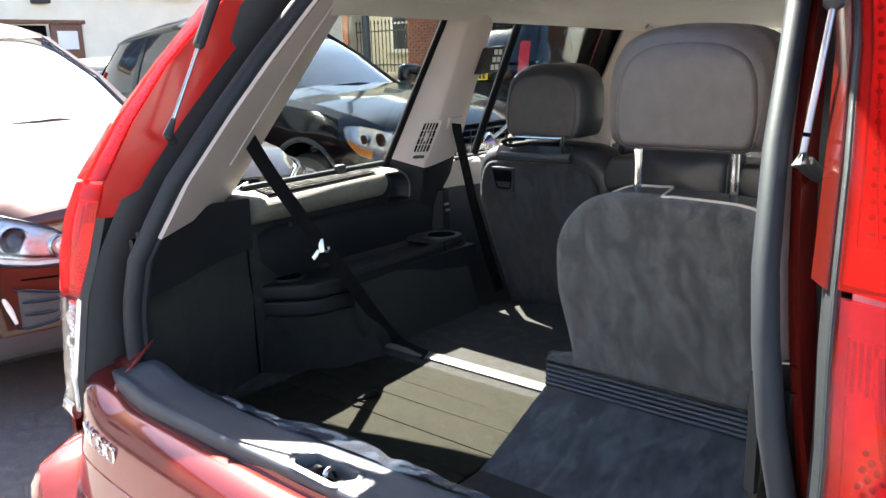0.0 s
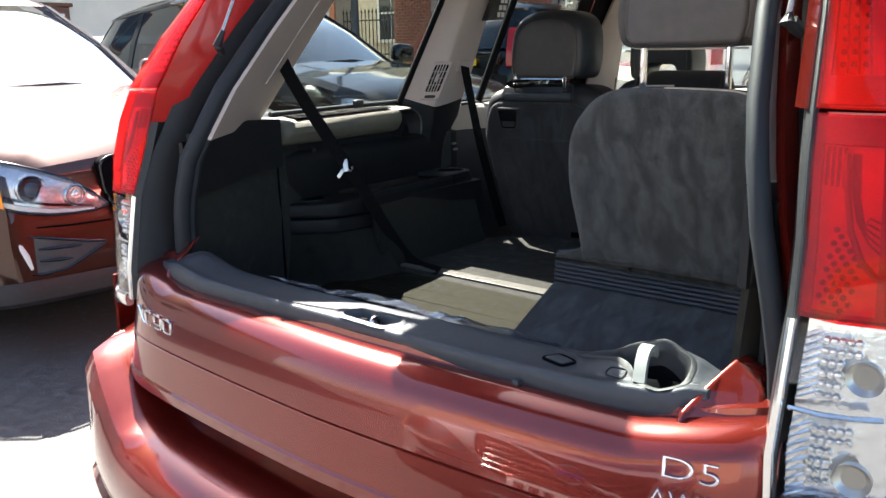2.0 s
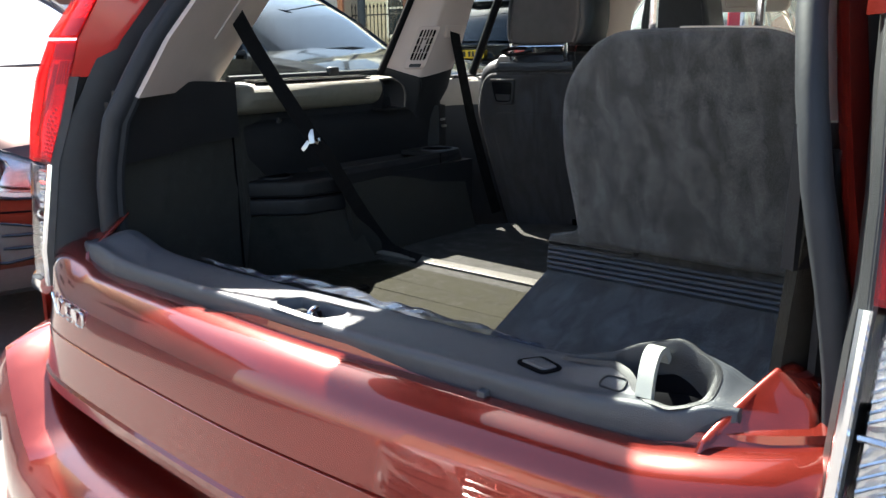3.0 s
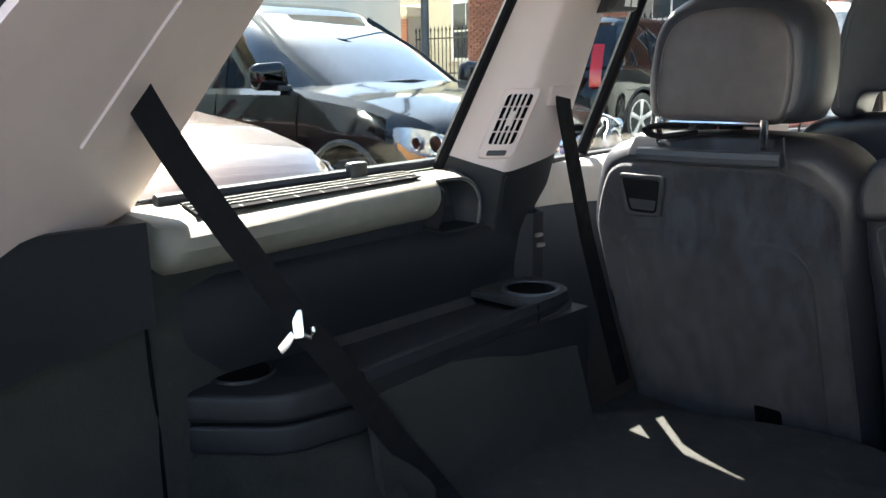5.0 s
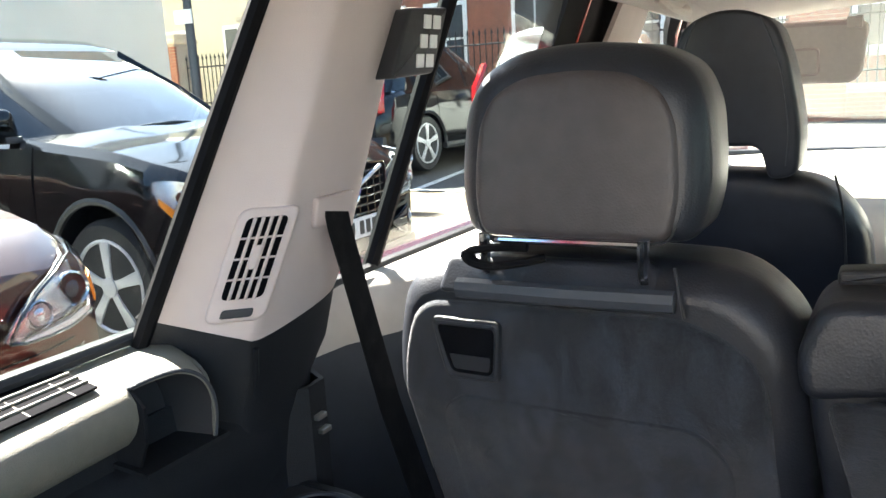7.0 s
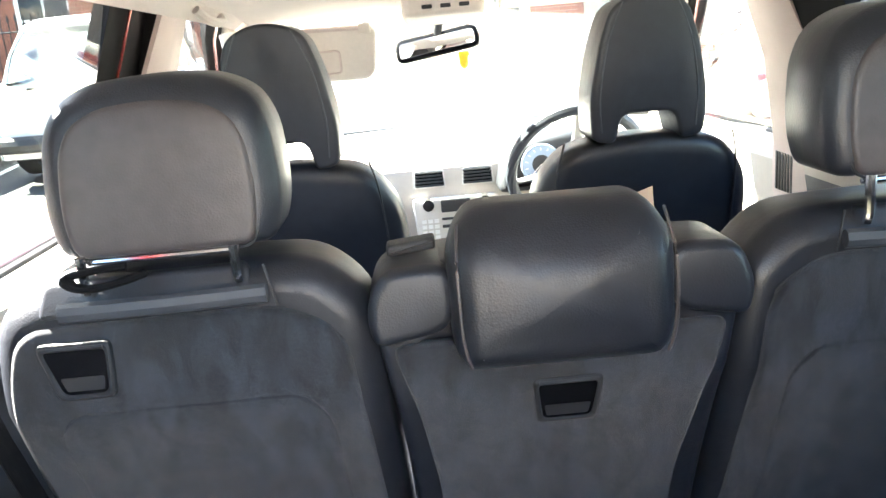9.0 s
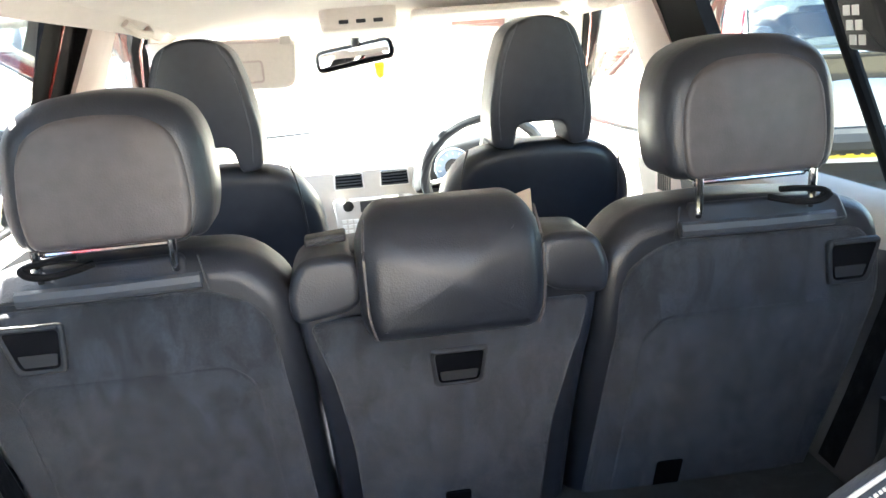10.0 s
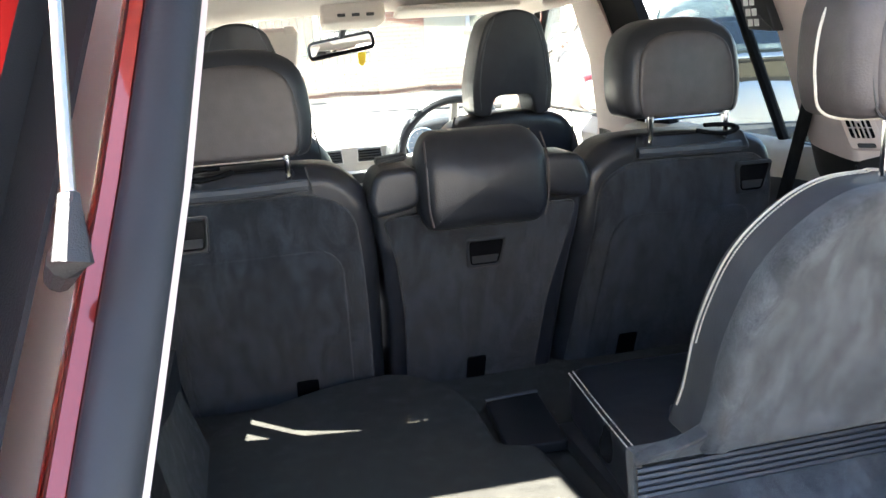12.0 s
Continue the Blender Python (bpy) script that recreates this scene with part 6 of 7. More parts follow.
for cx in (0.235, 0.395):
    dl = part("dial", lathe([(0.062, 0.0), (0.060, 0.004), (0.056, 0.005), (0.054, 0.002)], 28, Matrix.Translation((cx, 2.692, 0.985)) @ pose(0, 0, 0, 90)), BLUE, hood)
    part("dial_face", lathe([(0.052, 0.0), (0.02, 0.002)], 24, Matrix.Translation((cx, 2.6915, 0.985)) @ pose(0, 0, 0, 90)), BLACK_PL, dl)
    for k in range(11):
        a = radians(-130 + 26 * k)
        part("dial_mark", tube([(cx + math.sin(a) * 0.042, 2.688, 0.985 + math.cos(a) * 0.042), (cx + math.sin(a) * 0.05, 2.688, 0.985 + math.cos(a) * 0.05)], 0.0012, 4), WHITE, dl)
    part("needle", tube([(cx, 2.687, 0.985), (cx - 0.03, 2.687, 0.955)], 0.0015, 4), REFL_RED, dl)
wheel = thing("steering_wheel", "grey leather steering wheel with silver spokes", "steering wheel")
wm = Matrix.Translation((0.315, 2.55, 0.985)) @ pose(0, 0, 0, -68)
part("rim", tube([tuple(wm @ Vector((0.19 * math.cos(a), 0.19 * math.sin(a), 0))) for a in [2 * math.pi * i / 40 for i in range(41)]], 0.0165, 10), GREY_PL, wheel)
part("hub", puff(outline([(-0.08, -0.06), (0.08, -0.06), (0.09, 0.05), (-0.09, 0.05)], 0.04), lambda u, v, q: tuple(wm @ Vector((u, v, 0.03 - q))), 0.05, 0.02), BLACK_PL, wheel)
for a in (10, 170, 270):
    c, sn = math.cos(radians(a)), math.sin(radians(a))
    part("spoke", tube([tuple(wm @ Vector((c * r, sn * r, 0.01))) for r in (0.06, 0.12, 0.185)], [0.022, 0.016, 0.014], 8, flat=0.5), SILVER_T, wheel)

# ---- ceiling fittings ----
con = thing("overhead_console", "cream overhead console with buttons", "roof console")
part("console_body", puff(outline([(-0.145, 2.30, 0.03), (0.06, 2.30, 0.03), (0.05, 2.44, 0.04), (-0.135, 2.44, 0.04)], 0.03), lambda u, v, q: (u, v, 1.432 + q - 0.16 * (v - 2.3)), 0.07, 0.012), CREAM, con)
for i in range(3):
    part("button", boxes((-0.095 + 0.045 * i, -0.07 + 0.045 * i, 2.298, 2.312, 1.448, 1.458)), BLACK_PL, con, bevel=0.002)
mr = thing("rear_view_mirror", "black interior mirror on the windscreen", "mirror")
mp = outline([(-0.12, -0.032, 0.025), (0.12, -0.028, 0.025), (0.118, 0.034, 0.025), (-0.115, 0.032, 0.025)], 0.025)
mm = Matrix.Translation((-0.055, 2.60, 1.362)) @ pose(0, 0, 0, -6, -8, -8)
part("housing", puff(mp, lambda u, v, q: tuple(mm @ Vector((u, q, v))), 0.035, 0.012), HOLE, mr)
part("mirror_glass", puff(inset(mp, 0.011), lambda u, v, q: tuple(mm @ Vector((u, q - 0.002, v))), 0.004, 0.001), MIRROR, mr)
part("stem", tube([(-0.05, 2.62, 1.385), (-0.045, 2.55, 1.43), (-0.045, 2.53, 1.45)], 0.012, 8), BLACK_PL, mr)
vis = thing("sun_visor", "cream sun visor folded down", "sun visor")
vp = outline([(-0.60, 1.30, 0.03), (-0.225, 1.29, 0.04), (-0.212, 1.42, 0.02), (-0.60, 1.435, 0.02)], 0.03)
part("flap", puff(vp, lambda u, v, q: (u, 2.38 + q + (1.42 - v) * 0.35, v), 0.018, 0.008), CREAM, vis)
part("vanity_cover", ring_line(outline([(-0.45, 1.312), (-0.31, 1.312), (-0.31, 1.368), (-0.45, 1.368)], 0.01), lambda u, v, q: (u, 2.378 + (1.42 - v) * 0.35, v), 0, 0.003), TAUPE, vis)
part("pivot_rod", tube([(-0.60, 2.385, 1.425), (-0.24, 2.385, 1.418)], 0.006, 8), TAUPE, vis)
part("clip", boxes((-0.255, -0.225, 2.36, 2.395, 1.405, 1.43)), CREAM, vis, bevel=0.004)
vis2 = thing("sun_visor", "cream sun visor folded up against the lining", "sun visor")
part("flap", puff(outline([(0.09, 2.27), (0.50, 2.27), (0.49, 2.42), (0.10, 2.42)], 0.03), lambda u, v, q: (u, v, 1.452 + q - 0.14 * (v - 2.3)), 0.018, 0.008), CREAM, vis2)
tag = thing("yellow_tag", "small yellow tag hanging from the windscreen", "tag")
part("sheet", plate([(0.005, 2.62, 1.335), (0.035, 2.62, 1.335), (0.032, 2.65, 1.295), (0.022, 2.655, 1.285), (0.010, 2.65, 1.297)], (0, 1, 0), 0.002), YELLOW, tag)

# ---- ground: level under the car, rising gently ahead ----
def slope(y):
    return 0.03 * min(22.0, max(0.0, y - 3.0))
gy = [-400, -60, -20, -8, 0, 3.0, 3.001, 8, 12, 16, 20, 24.9, 25.0, 60, 400]
tagged(part("ground", ribbon([[(x, y, slope(y)) for y in gy] for x in (-400, -60, -20, 0, 20, 60, 400)], 0.3), ASPHALT, smooth=False), "worn grey asphalt car park", "ground", kind="structure")
tagged(part("pavement", ribbon([[(x, y, slope(y) + 0.004) for y in (5.7, 6.5, 7.3, 8.15)] for x in (-14, -8, -4, 0, 6, 14)], 0.003), SAND, smooth=False), "tan paved lane across the car park", "pavement", kind="structure")
for p, q in (((-4.95, 8.2), (-5.35, 12.4)), ((-5.6, 8.2), (-3.2, 8.2)), ((-3.0, 8.2), (-3.2, 12.4)), ((-1.9, 2.55), (-7.0, 2.55)), ((-1.9, 5.4), (-7.0, 5.4))):
    a, b = Vector((*p, slope(p[1]) + 0.008)), Vector((*q, slope(q[1]) + 0.008))
    sd = (b - a).cross(Vector((0, 0, 1))).normalized() * 0.05
    tagged(part("bay_line", plate([a - sd, b - sd, b + sd, a + sd], (0, 0, 1), 0.003), LINE, smooth=False), "white painted bay line on asphalt", "road marking", "bay lines", "structure")

# ---- parked cars ----
def make_wheel(parent, x, y, s, r=0.36, tall=1.0):
    m = Matrix.Translation((x, y, r / tall)) @ Matrix.Diagonal((1, 1, 1 / tall, 1)) @ pose(0, 0, 0, -90 * s)
    wh = part("wheel", lathe([(r * 0.66, -0.10), (r * 0.93, -0.11), (r, -0.07), (r, 0.07), (r * 0.93, 0.11), (r * 0.66, 0.10)], 28, m), TYRE, parent)
    part("rim", lathe([(r * 0.66, 0.098), (r * 0.69, 0.112), (r * 0.72, 0.108), (r * 0.73, 0.098)], 28, m), ALLOY, wh)
    part("brake_disc", lathe([(r * 0.5, 0.0), (r * 0.2, 0.01)], 20, m), STEEL, wh)
    for k in range(5):
        a = 2 * math.pi * k / 5 + 0.3
        pts = []
        for rr, wd in ((0.03, 0.026), (r * 0.3, 0.024), (r * 0.68, 0.036)):
            pts.append((rr, wd))
        bm = bmesh.new()
        c, sn = math.cos(a), math.sin(a)
        left = [m @ Vector((c * rr - sn * wd, sn * rr + c * wd, 0.104 + 0.008 * (rr > 0.1))) for rr, wd in pts]
        right = [m @ Vector((c * rr + sn * wd, sn * rr - c * wd, 0.104 + 0.008 * (rr > 0.1))) for rr, wd in pts]
        part("spoke", plate(left + right[::-1], m.to_3x3() @ Vector((0, 0, 1)), -0.03, bm), ALLOY, wh, bevel=0.005)
    part("hub_cap", lathe([(0.055, 0.09), (0.055, 0.112), (0.03, 0.122)], 16, m), ALLOY, wh)


def parked_car(label, colour, at, turn, length=4.63, width=1.89, height=1.70, plate_front=WHITE, name="parked_car", cat="car", detail=True, tail_black=False, metal=0.55, tall=1.0, mirror_x=0.72, pane=None, wrap=False, bars=False, fall=0.0):
    """A tall estate car: nose towards +x of its own frame, arches cut into its sides."""
    c = thing(name, label, cat, "parked cars")
    pm = colour if not isinstance(colour, tuple) else paint(label.split()[0] + "_car_paint", colour, metal, 0.36 if metal else 0.12)
    L, W = length / 2, width / 2
    wheels = (L - 0.90, -L + 0.95)
    xs = sorted(set([-L, -L + 0.05, -L + 0.15, -L + 0.3, L - 0.3, L - 0.15, L - 0.05, L] + [-L + 0.3 + (2 * L - 0.6) * i / 20 for i in range(1, 20)] + [w + d for w in wheels for d in (-0.42, -0.415, -0.36, -0.28, -0.18, -0.06, 0.06, 0.18, 0.28, 0.36, 0.415, 0.42)]))
    rows = []
    for x in xs:
        e = max(0.0, (abs(x) - (L - 0.55)) / 0.55)
        w = W * (1 - (0.14 if x > 0 else 0.20) * e ** 2.4)
        front = x > 0
        hood = float(np.interp(x, (-L, -L + 0.12, -L + 0.5, 0.3, 0.85, L - 0.75, L - 0.25, L - 0.06, L), (0.72, 0.98, 1.05, 1.06, 1.06, 0.99, 0.90, 0.82, 0.66)))
        bot = 0.25 + 0.02 * e ** 2
        arch = max([math.sqrt(max(0, 0.42 ** 2 - (x - q) ** 2)) + 0.34 if abs(x - q) < 0.42 else 0 for q in wheels])
        ob = max(bot, arch)
        ib = max(bot, arch * 0.98)
        half = [(0.0, bot), (w * 0.70, bot), (w * 0.70, ib), (w * 0.985, ob), (w, max(0.50, ob + 0.01)), (w * 1.0, max(0.66, ob + 0.02)), (w * 0.985, max(min(0.84, hood - 0.07), ob + 0.03)), (w * 0.955, max(hood - 0.045, ob + 0.035)), (w * 0.90, hood - 0.008), (w * 0.72, hood + 0.008), (w * 0.35, hood + 0.025 + 0.01 * front), (0.0, hood + 0.028)]
        fr_k, re_k = 0.11 * max(0.0, (x - L + 0.9) / 0.9), 0.08 * max(0.0, (-x - L + 0.6) / 0.6)
        bow = lambda y: x - fr_k * (y / W) ** 2 + re_k * (y / W) ** 2
        rows.append([(bow(y), y, z) for y, z in half] + [(bow(y), -y, z) for y, z in half[-2:0:-1]])
    body = part("body", loft(rows), pm, c, angle=28)
    # cabin
    def drop(x, z):
        return z - fall * max(0.0, min(1.0, (-0.3 - x) / 1.5)) * max(0.0, z - 1.035) / 0.6
    def ring(xr, xf, w, z, k=36, p=5.0):
        cx, ax = (xr + xf) / 2, (xf - xr) / 2
        return [(cx + ax * math.copysign(abs(math.cos(a)) ** (2 / p), math.cos(a)), w * math.copysign(abs(math.sin(a)) ** (2 / p), math.sin(a)), drop(cx + ax * math.copysign(abs(math.cos(a)) ** (2 / p), math.cos(a)), z)) for a in [2 * math.pi * i / k for i in range(k)]]
    r0 = ring(-L + 0.14, 1.02, W * 0.885, 1.035)
    r1 = ring(-L + 0.30, 0.54, W * 0.81, 1.30)
    r2 = ring(-L + 0.52, 0.02, W * 0.70, height - 0.14)
    part("cabin_glass", loft([r0, r1, r2]), pane or PANE_CAR, c, angle=50)
    part("dash_top", ribbon([[(0.62, -0.6, 1.0), (0.60, 0, 1.02), (0.62, 0.6, 1.0)], [(0.80, -0.58, 1.045), (0.80, 0, 1.06), (0.80, 0.58, 1.045)], [(0.93, -0.5, 1.05), (0.96, 0, 1.06), (0.93, 0.5, 1.05)]], 0.03), GREY_LT, c)
    part("roof", loft([r2, ring(-L + 0.50, -0.05, W * 0.69, height - 0.11), ring(-L + 0.60, -0.22, W * 0.62, height - 0.06), ring(-L + 0.75, -0.42, W * 0.52, height - 0.02), ring(-L + 1.0, -0.75, W * 0.34, height)]), pm, c, angle=50)
    for s in (1, -1):
        def side_at(f, x, lift=0.006):
            g = min(1.0, f / 0.506)
            h = max(0.0, (f - 0.506) / 0.494)
            xr, xf = -L + 0.14 + 0.16 * g + 0.22 * h, 1.02 - 0.48 * g - 0.52 * h
            y0 = W * (0.885 - 0.075 * g - 0.11 * h) * max(0.0, 1 - min(1.0, abs((2 * x - xr - xf) / (xf - xr))) ** 5) ** 0.2 + lift
            return (x, y0 * s, drop(x, 1.035 + (height - 0.14 - 1.035) * f))
        for nm, xa, xb, wd in (("a_pillar", 0.93, -0.07, 0.03), ("b_pillar", -0.12, -0.18, 0.04), ("c_pillar", -1.02, -0.98, 0.035), ("d_pillar", -L + 0.32, -L + 0.66, 0.09)):
            part(nm, ribbon([[side_at(0, xa - wd), side_at(0.5, (xa + xb) / 2 - wd, 0.012), side_at(1, xb - wd)], [side_at(0, xa + wd), side_at(0.5, (xa + xb) / 2 + wd, 0.012), side_at(1, xb + wd)]], 0.012), BLACK_GLOSS if nm in ("b_pillar", "c_pillar") else pm, c)
        part("belt_strip", tube([side_at(0, x, 0.01) for x in (-1.9, -1.2, -0.5, 0.2, 0.85)], 0.009, 6), CHROME, c)
        if bars:
            part("roof_bar", tube([(x, W * 0.60 * s, height - 0.075 + 0.025 * (abs(x + 0.8) < 0.6)) for x in (-1.55, -1.35, -0.7, -0.3, -0.12)], 0.013, 6), BLACK_GLOSS, c)
        mi = part("door_mirror", puff(outline([(-0.12, -0.06), (0.11, -0.065), (0.12, 0.06), (-0.1, 0.075)], 0.05), lambda u, v, q: (mirror_x + 0.05 - 0.9 * q * 0.6, (W + 0.04 + u * 1.15) * s, 1.125 + 1.25 * v), 0.19, 0.06), pm, c)
        part("mirror_glass", puff(outline([(-0.1, -0.05), (0.095, -0.055), (0.1, 0.05), (-0.085, 0.06)], 0.04), lambda u, v, q: (mirror_x - 0.054 - q, (W + 0.04 + u * 1.15) * s, 1.125 + 1.25 * v), 0.006, 0.002), MIRROR, mi)
        part("mirror_foot", boxes((mirror_x - 0.05, mirror_x + 0.05, min((W - 0.10) * s, W * s), max((W - 0.10) * s, W * s), 1.04, 1.075)), BLACK_PL, mi, bevel=0.008)
        for x, hh in ((0.42, 0.86), (-0.62, 0.88)):
            part("door_handle", tube(smooth_line([(x - 0.09, (W - 0.012) * s, hh), (x - 0.07, (W + 0.018) * s, hh), (x + 0.07, (W + 0.018) * s, hh), (x + 0.09, (W - 0.012) * s, hh)], 3), 0.011, 6), pm, c)
        for x in (0.92, -0.10, -1.08):
            part("door_gap", tube([(x + (0.06 if x > 0.5 else 0.0), (W + 0.0) * s, 0.34), (x, (W + 0.001) * s, 0.6), (x, (W * 0.985 + 0.001) * s, 0.86), (x, (W * 0.95) * s, 1.02)], 0.004, 5), HOLE, c)
        part("sill_cladding", tube([(-L + 1.35, (W - 0.02) * s, 0.30), (0, (W - 0.01) * s, 0.30), (L - 1.35, (W - 0.02) * s, 0.30)], 0.045, 8), BLACK_PL, c)
        for wx in wheels:
            P = [(wx + 0.425 * math.cos(radians(a)), (W * 0.99) * s, 0.34 + 0.425 * math.sin(radians(a))) for a in range(0, 181, 12)]
            part("arch_lip", tube(P, 0.02, 6), BLACK_PL, c)
            make_wheel(c, wx, (W - 0.135) * s, s, 0.36, tall)
        # head lamp
        def nose(y, z, d):
            """A point of the nose's skin, d proud of it."""
            x = float(np.interp(z, (0.30, 0.66, 0.75, 0.82, 0.87, 0.92), (L, L, L - 0.022, L - 0.06, L - 0.15, L - 0.30)))
            x -= 0.11 * (y / W) ** 2 + float(np.interp(y, (0.66, 0.74, 0.80, 0.86, 0.92), (0, 0.025, 0.10, 0.24, 0.50)))
            return (x + d, (y + d * max(0.0, min(1.0, (y - 0.6) * 4))) * s, z)
        LAMP = ((0.445, 0.625, 0.632), (0.50, 0.612, 0.690), (0.58, 0.610, 0.748), (0.66, 0.616, 0.790), (0.74, 0.634, 0.826), (0.80, 0.660, 0.846), (0.855, 0.715, 0.850))
        def field(d, a=0.0, b=1.0, rows=LAMP):
            return [[nose(y, z0 + (z1 - z0) * (a + (b - a) * i / 5), d) for i in range(6)] for y, z0, z1 in rows]
        hl = part("head_lamp", ribbon(field(0.030), 0.012 * s), REFL_DIM, c, "clear head lamp with two round reflectors")
        part("lamp_bezel", tube([nose(y, z0, 0.048) for y, z0, z1 in LAMP] + [nose(y, z1, 0.048) for y, z0, z1 in LAMP[::-1]], 0.006, 6), BLACK_GLOSS, hl)
        part("running_light", ribbon(field(0.050, 0.04, 0.13, LAMP[1:6]), 0.008 * s), WHITE, hl)
        part("lamp_ledge", ribbon(field(0.044, 0.20, 0.26, LAMP[1:6]), 0.006 * s), BLACK_GLOSS, hl)
        for y, z, r in ((0.565, 0.682, 0.043), (0.705, 0.722, 0.056)):
            cx, cy, cz = nose(y, z, 0.034)
            mt = Matrix.Translation((cx, cy, cz)) @ pose(0, 0, 0, 0, 90)
            part("lamp_ring", lathe([(r * 0.80, 0.004), (r, 0.016), (r * 1.06, 0.014), (r * 1.08, 0.0)], 24, mt), CHROME, hl)
            part("lamp_bowl", lathe([(r * 0.25, 0.000), (r * 0.5, 0.003), (r * 0.82, 0.012)], 24, mt), BLACK_GLOSS if r > 0.05 else REFL_DIM, hl)
            part("lamp_ball", lathe([(0.003, 0.022), (r * 0.3, 0.020), (r * 0.5, 0.012), (r * 0.56, 0.002)], 20, mt), WIN_FAR if r > 0.05 else REFL, hl)
        part("amber_corner", ribbon(field(0.064, 0.02, 0.45, ((0.775, 0.65, 0.84), (0.80, 0.66, 0.846), (0.83, 0.685, 0.848), (0.855, 0.715, 0.850))), 0.004 * s), ORANGE, hl)
        part("lamp_glass", ribbon(field(0.060), 0.003 * s), LENS_CLEAR, hl)
        if wrap:
            skin = ((0.07, 0.805, 0.665, 0.80), (0.13, 0.845, 0.655, 0.825), (0.22, 0.886, 0.662, 0.848), (0.32, 0.917, 0.69, 0.862), (0.41, 0.930, 0.755, 0.862), (0.455, 0.934, 0.815, 0.858))
            lampw = lambda d, a, b, rows: [[(L - x, (y * (1 - 0.035 * max(0.0, (z0 + (z1 - z0) * f - 0.70) / 0.16)) + d) * s, z0 + (z1 - z0) * f) for f in [a + (b - a) * i / 5 for i in range(6)]] for x, y, z0, z1 in rows]
            part("side_reflector", ribbon(lampw(0.030, 0, 1, skin), 0.01 * s), REFL_DIM, hl)
            part("side_amber", ribbon(lampw(0.034, 0.03, 0.28, skin[2:5]), 0.003 * s), ORANGE, hl)
            for x, y, r in ((0.15, 0.868, 0.046), (0.27, 0.903, 0.034)):
                part("side_bowl", lathe([(r * 0.3, 0.0), (r * 0.7, 0.004), (r, 0.012), (r * 1.1, 0.010)], 18, Matrix.Translation((L - x, (y + 0.024) * s, 0.785)) @ pose(0, 0, 0, -90 * s)), CHROME, hl)
            part("side_glass", ribbon(lampw(0.044, 0, 1, skin), 0.003 * s), LENS_CLEAR, hl)
        part("lower_bumper", ribbon([[nose(y, z, d + 0.105 * max(0.0, (y - 0.70) / 0.15)) for y in (0.0, 0.2, 0.4, 0.55, 0.66, 0.72, 0.76, 0.80, 0.83, 0.85)] for z, d in ((0.235, -0.02), (0.26, 0.012), (0.31, 0.017), (0.345, 0.008))], -0.01 * s), BLACK_PL, c)
        # fog insert with slats and a light bar
        fog = ((0.46, 0.462, 0.470), (0.54, 0.420, 0.482), (0.62, 0.380, 0.502), (0.70, 0.368, 0.522), (0.76, 0.372, 0.535))
        fg = part("fog_insert", ribbon(field(0.022, 0, 1, fog), 0.012 * s), GREY_PL, c)
        part("insert_frame", tube([nose(y, z0, 0.026) for y, z0, z1 in fog] + [nose(y, z1, 0.026) for y, z0, z1 in fog[::-1]], 0.006, 6), BLACK_GLOSS, fg)
        for z, ya, yb in ((0.47, 0.56, 0.71), (0.42, 0.60, 0.71)):
            part("slat", tube([nose(ya + (yb - ya) * k / 4, z + 0.04 * (ya + (yb - ya) * k / 4 - 0.6), 0.028) for k in range(5)], [0.002, 0.006, 0.007, 0.006, 0.004], 6), BLACK_GLOSS, fg)
        part("light_bar", tube([nose(0.735, 0.395, 0.034), nose(0.745, 0.45, 0.036), nose(0.765, 0.525, 0.034)], [0.007, 0.012, 0.008], 8), WHITE, fg)
        part("crease", tube([nose(y, 0.553 + 0.12 * (y - 0.45) ** 2, 0.012) for y in (0.42, 0.5, 0.6, 0.7, 0.76)], 0.004, 5), HOLE, c)
        # tail lamp
        tl = part("tail_lamp", ribbon([[(-L + 0.02 + 0.30 * f + 0.10 * k, (W * (0.80 + 0.10 * k) - 0.12 * f * (z > 1.05)) * s, z) for k in (0, 0.5, 1)] for z, f in ((0.80, 0.0), (0.95, 0.0), (1.04, 0.06), (1.15, 0.25), (1.30, 0.50))], 0.03), TAIL_RED, c)
        part("lens", ribbon([[(-L + 0.008 + 0.30 * f + 0.10 * k, (W * (0.805 + 0.105 * k) - 0.12 * f * (z > 1.05)) * s, z) for k in (0, 0.5, 1)] for z, f in ((0.80, 0.0), (0.95, 0.0), (1.04, 0.06), (1.15, 0.25), (1.30, 0.50))], 0.004), TAIL_RED, tl)
    # grille with slats and emblem
    gp = outline([(-0.34, 0.53, 0.05), (0.34, 0.53, 0.05), (0.43, 0.66, 0.05), (0.44, 0.80, 0.03), (0.40, 0.825, 0.03), (-0.40, 0.825, 0.03), (-0.44, 0.80, 0.03), (-0.43, 0.66, 0.05)], 0.03)
    gr = part("grille", puff(gp, lambda u, v, q: (L + 0.03 - q - 0.045 * (u / 0.43) ** 2, u, v), 0.08, 0.012), HOLE, c)
    part("grille_frame", ring_line(gp, lambda u, v, q: (L + 0.03 - 0.045 * (u / 0.43) ** 2, u, v), 0, 0.006), BLACK_GLOSS, gr)
    for i in range(6):
        z = 0.57 + 0.044 * i
        part("slat", tube([(L + 0.034 - 0.045 * (y / 0.43) ** 2, y, z) for y in (-0.38, -0.2, 0, 0.2, 0.38)], 0.006, 5), BLACK_GLOSS, gr)
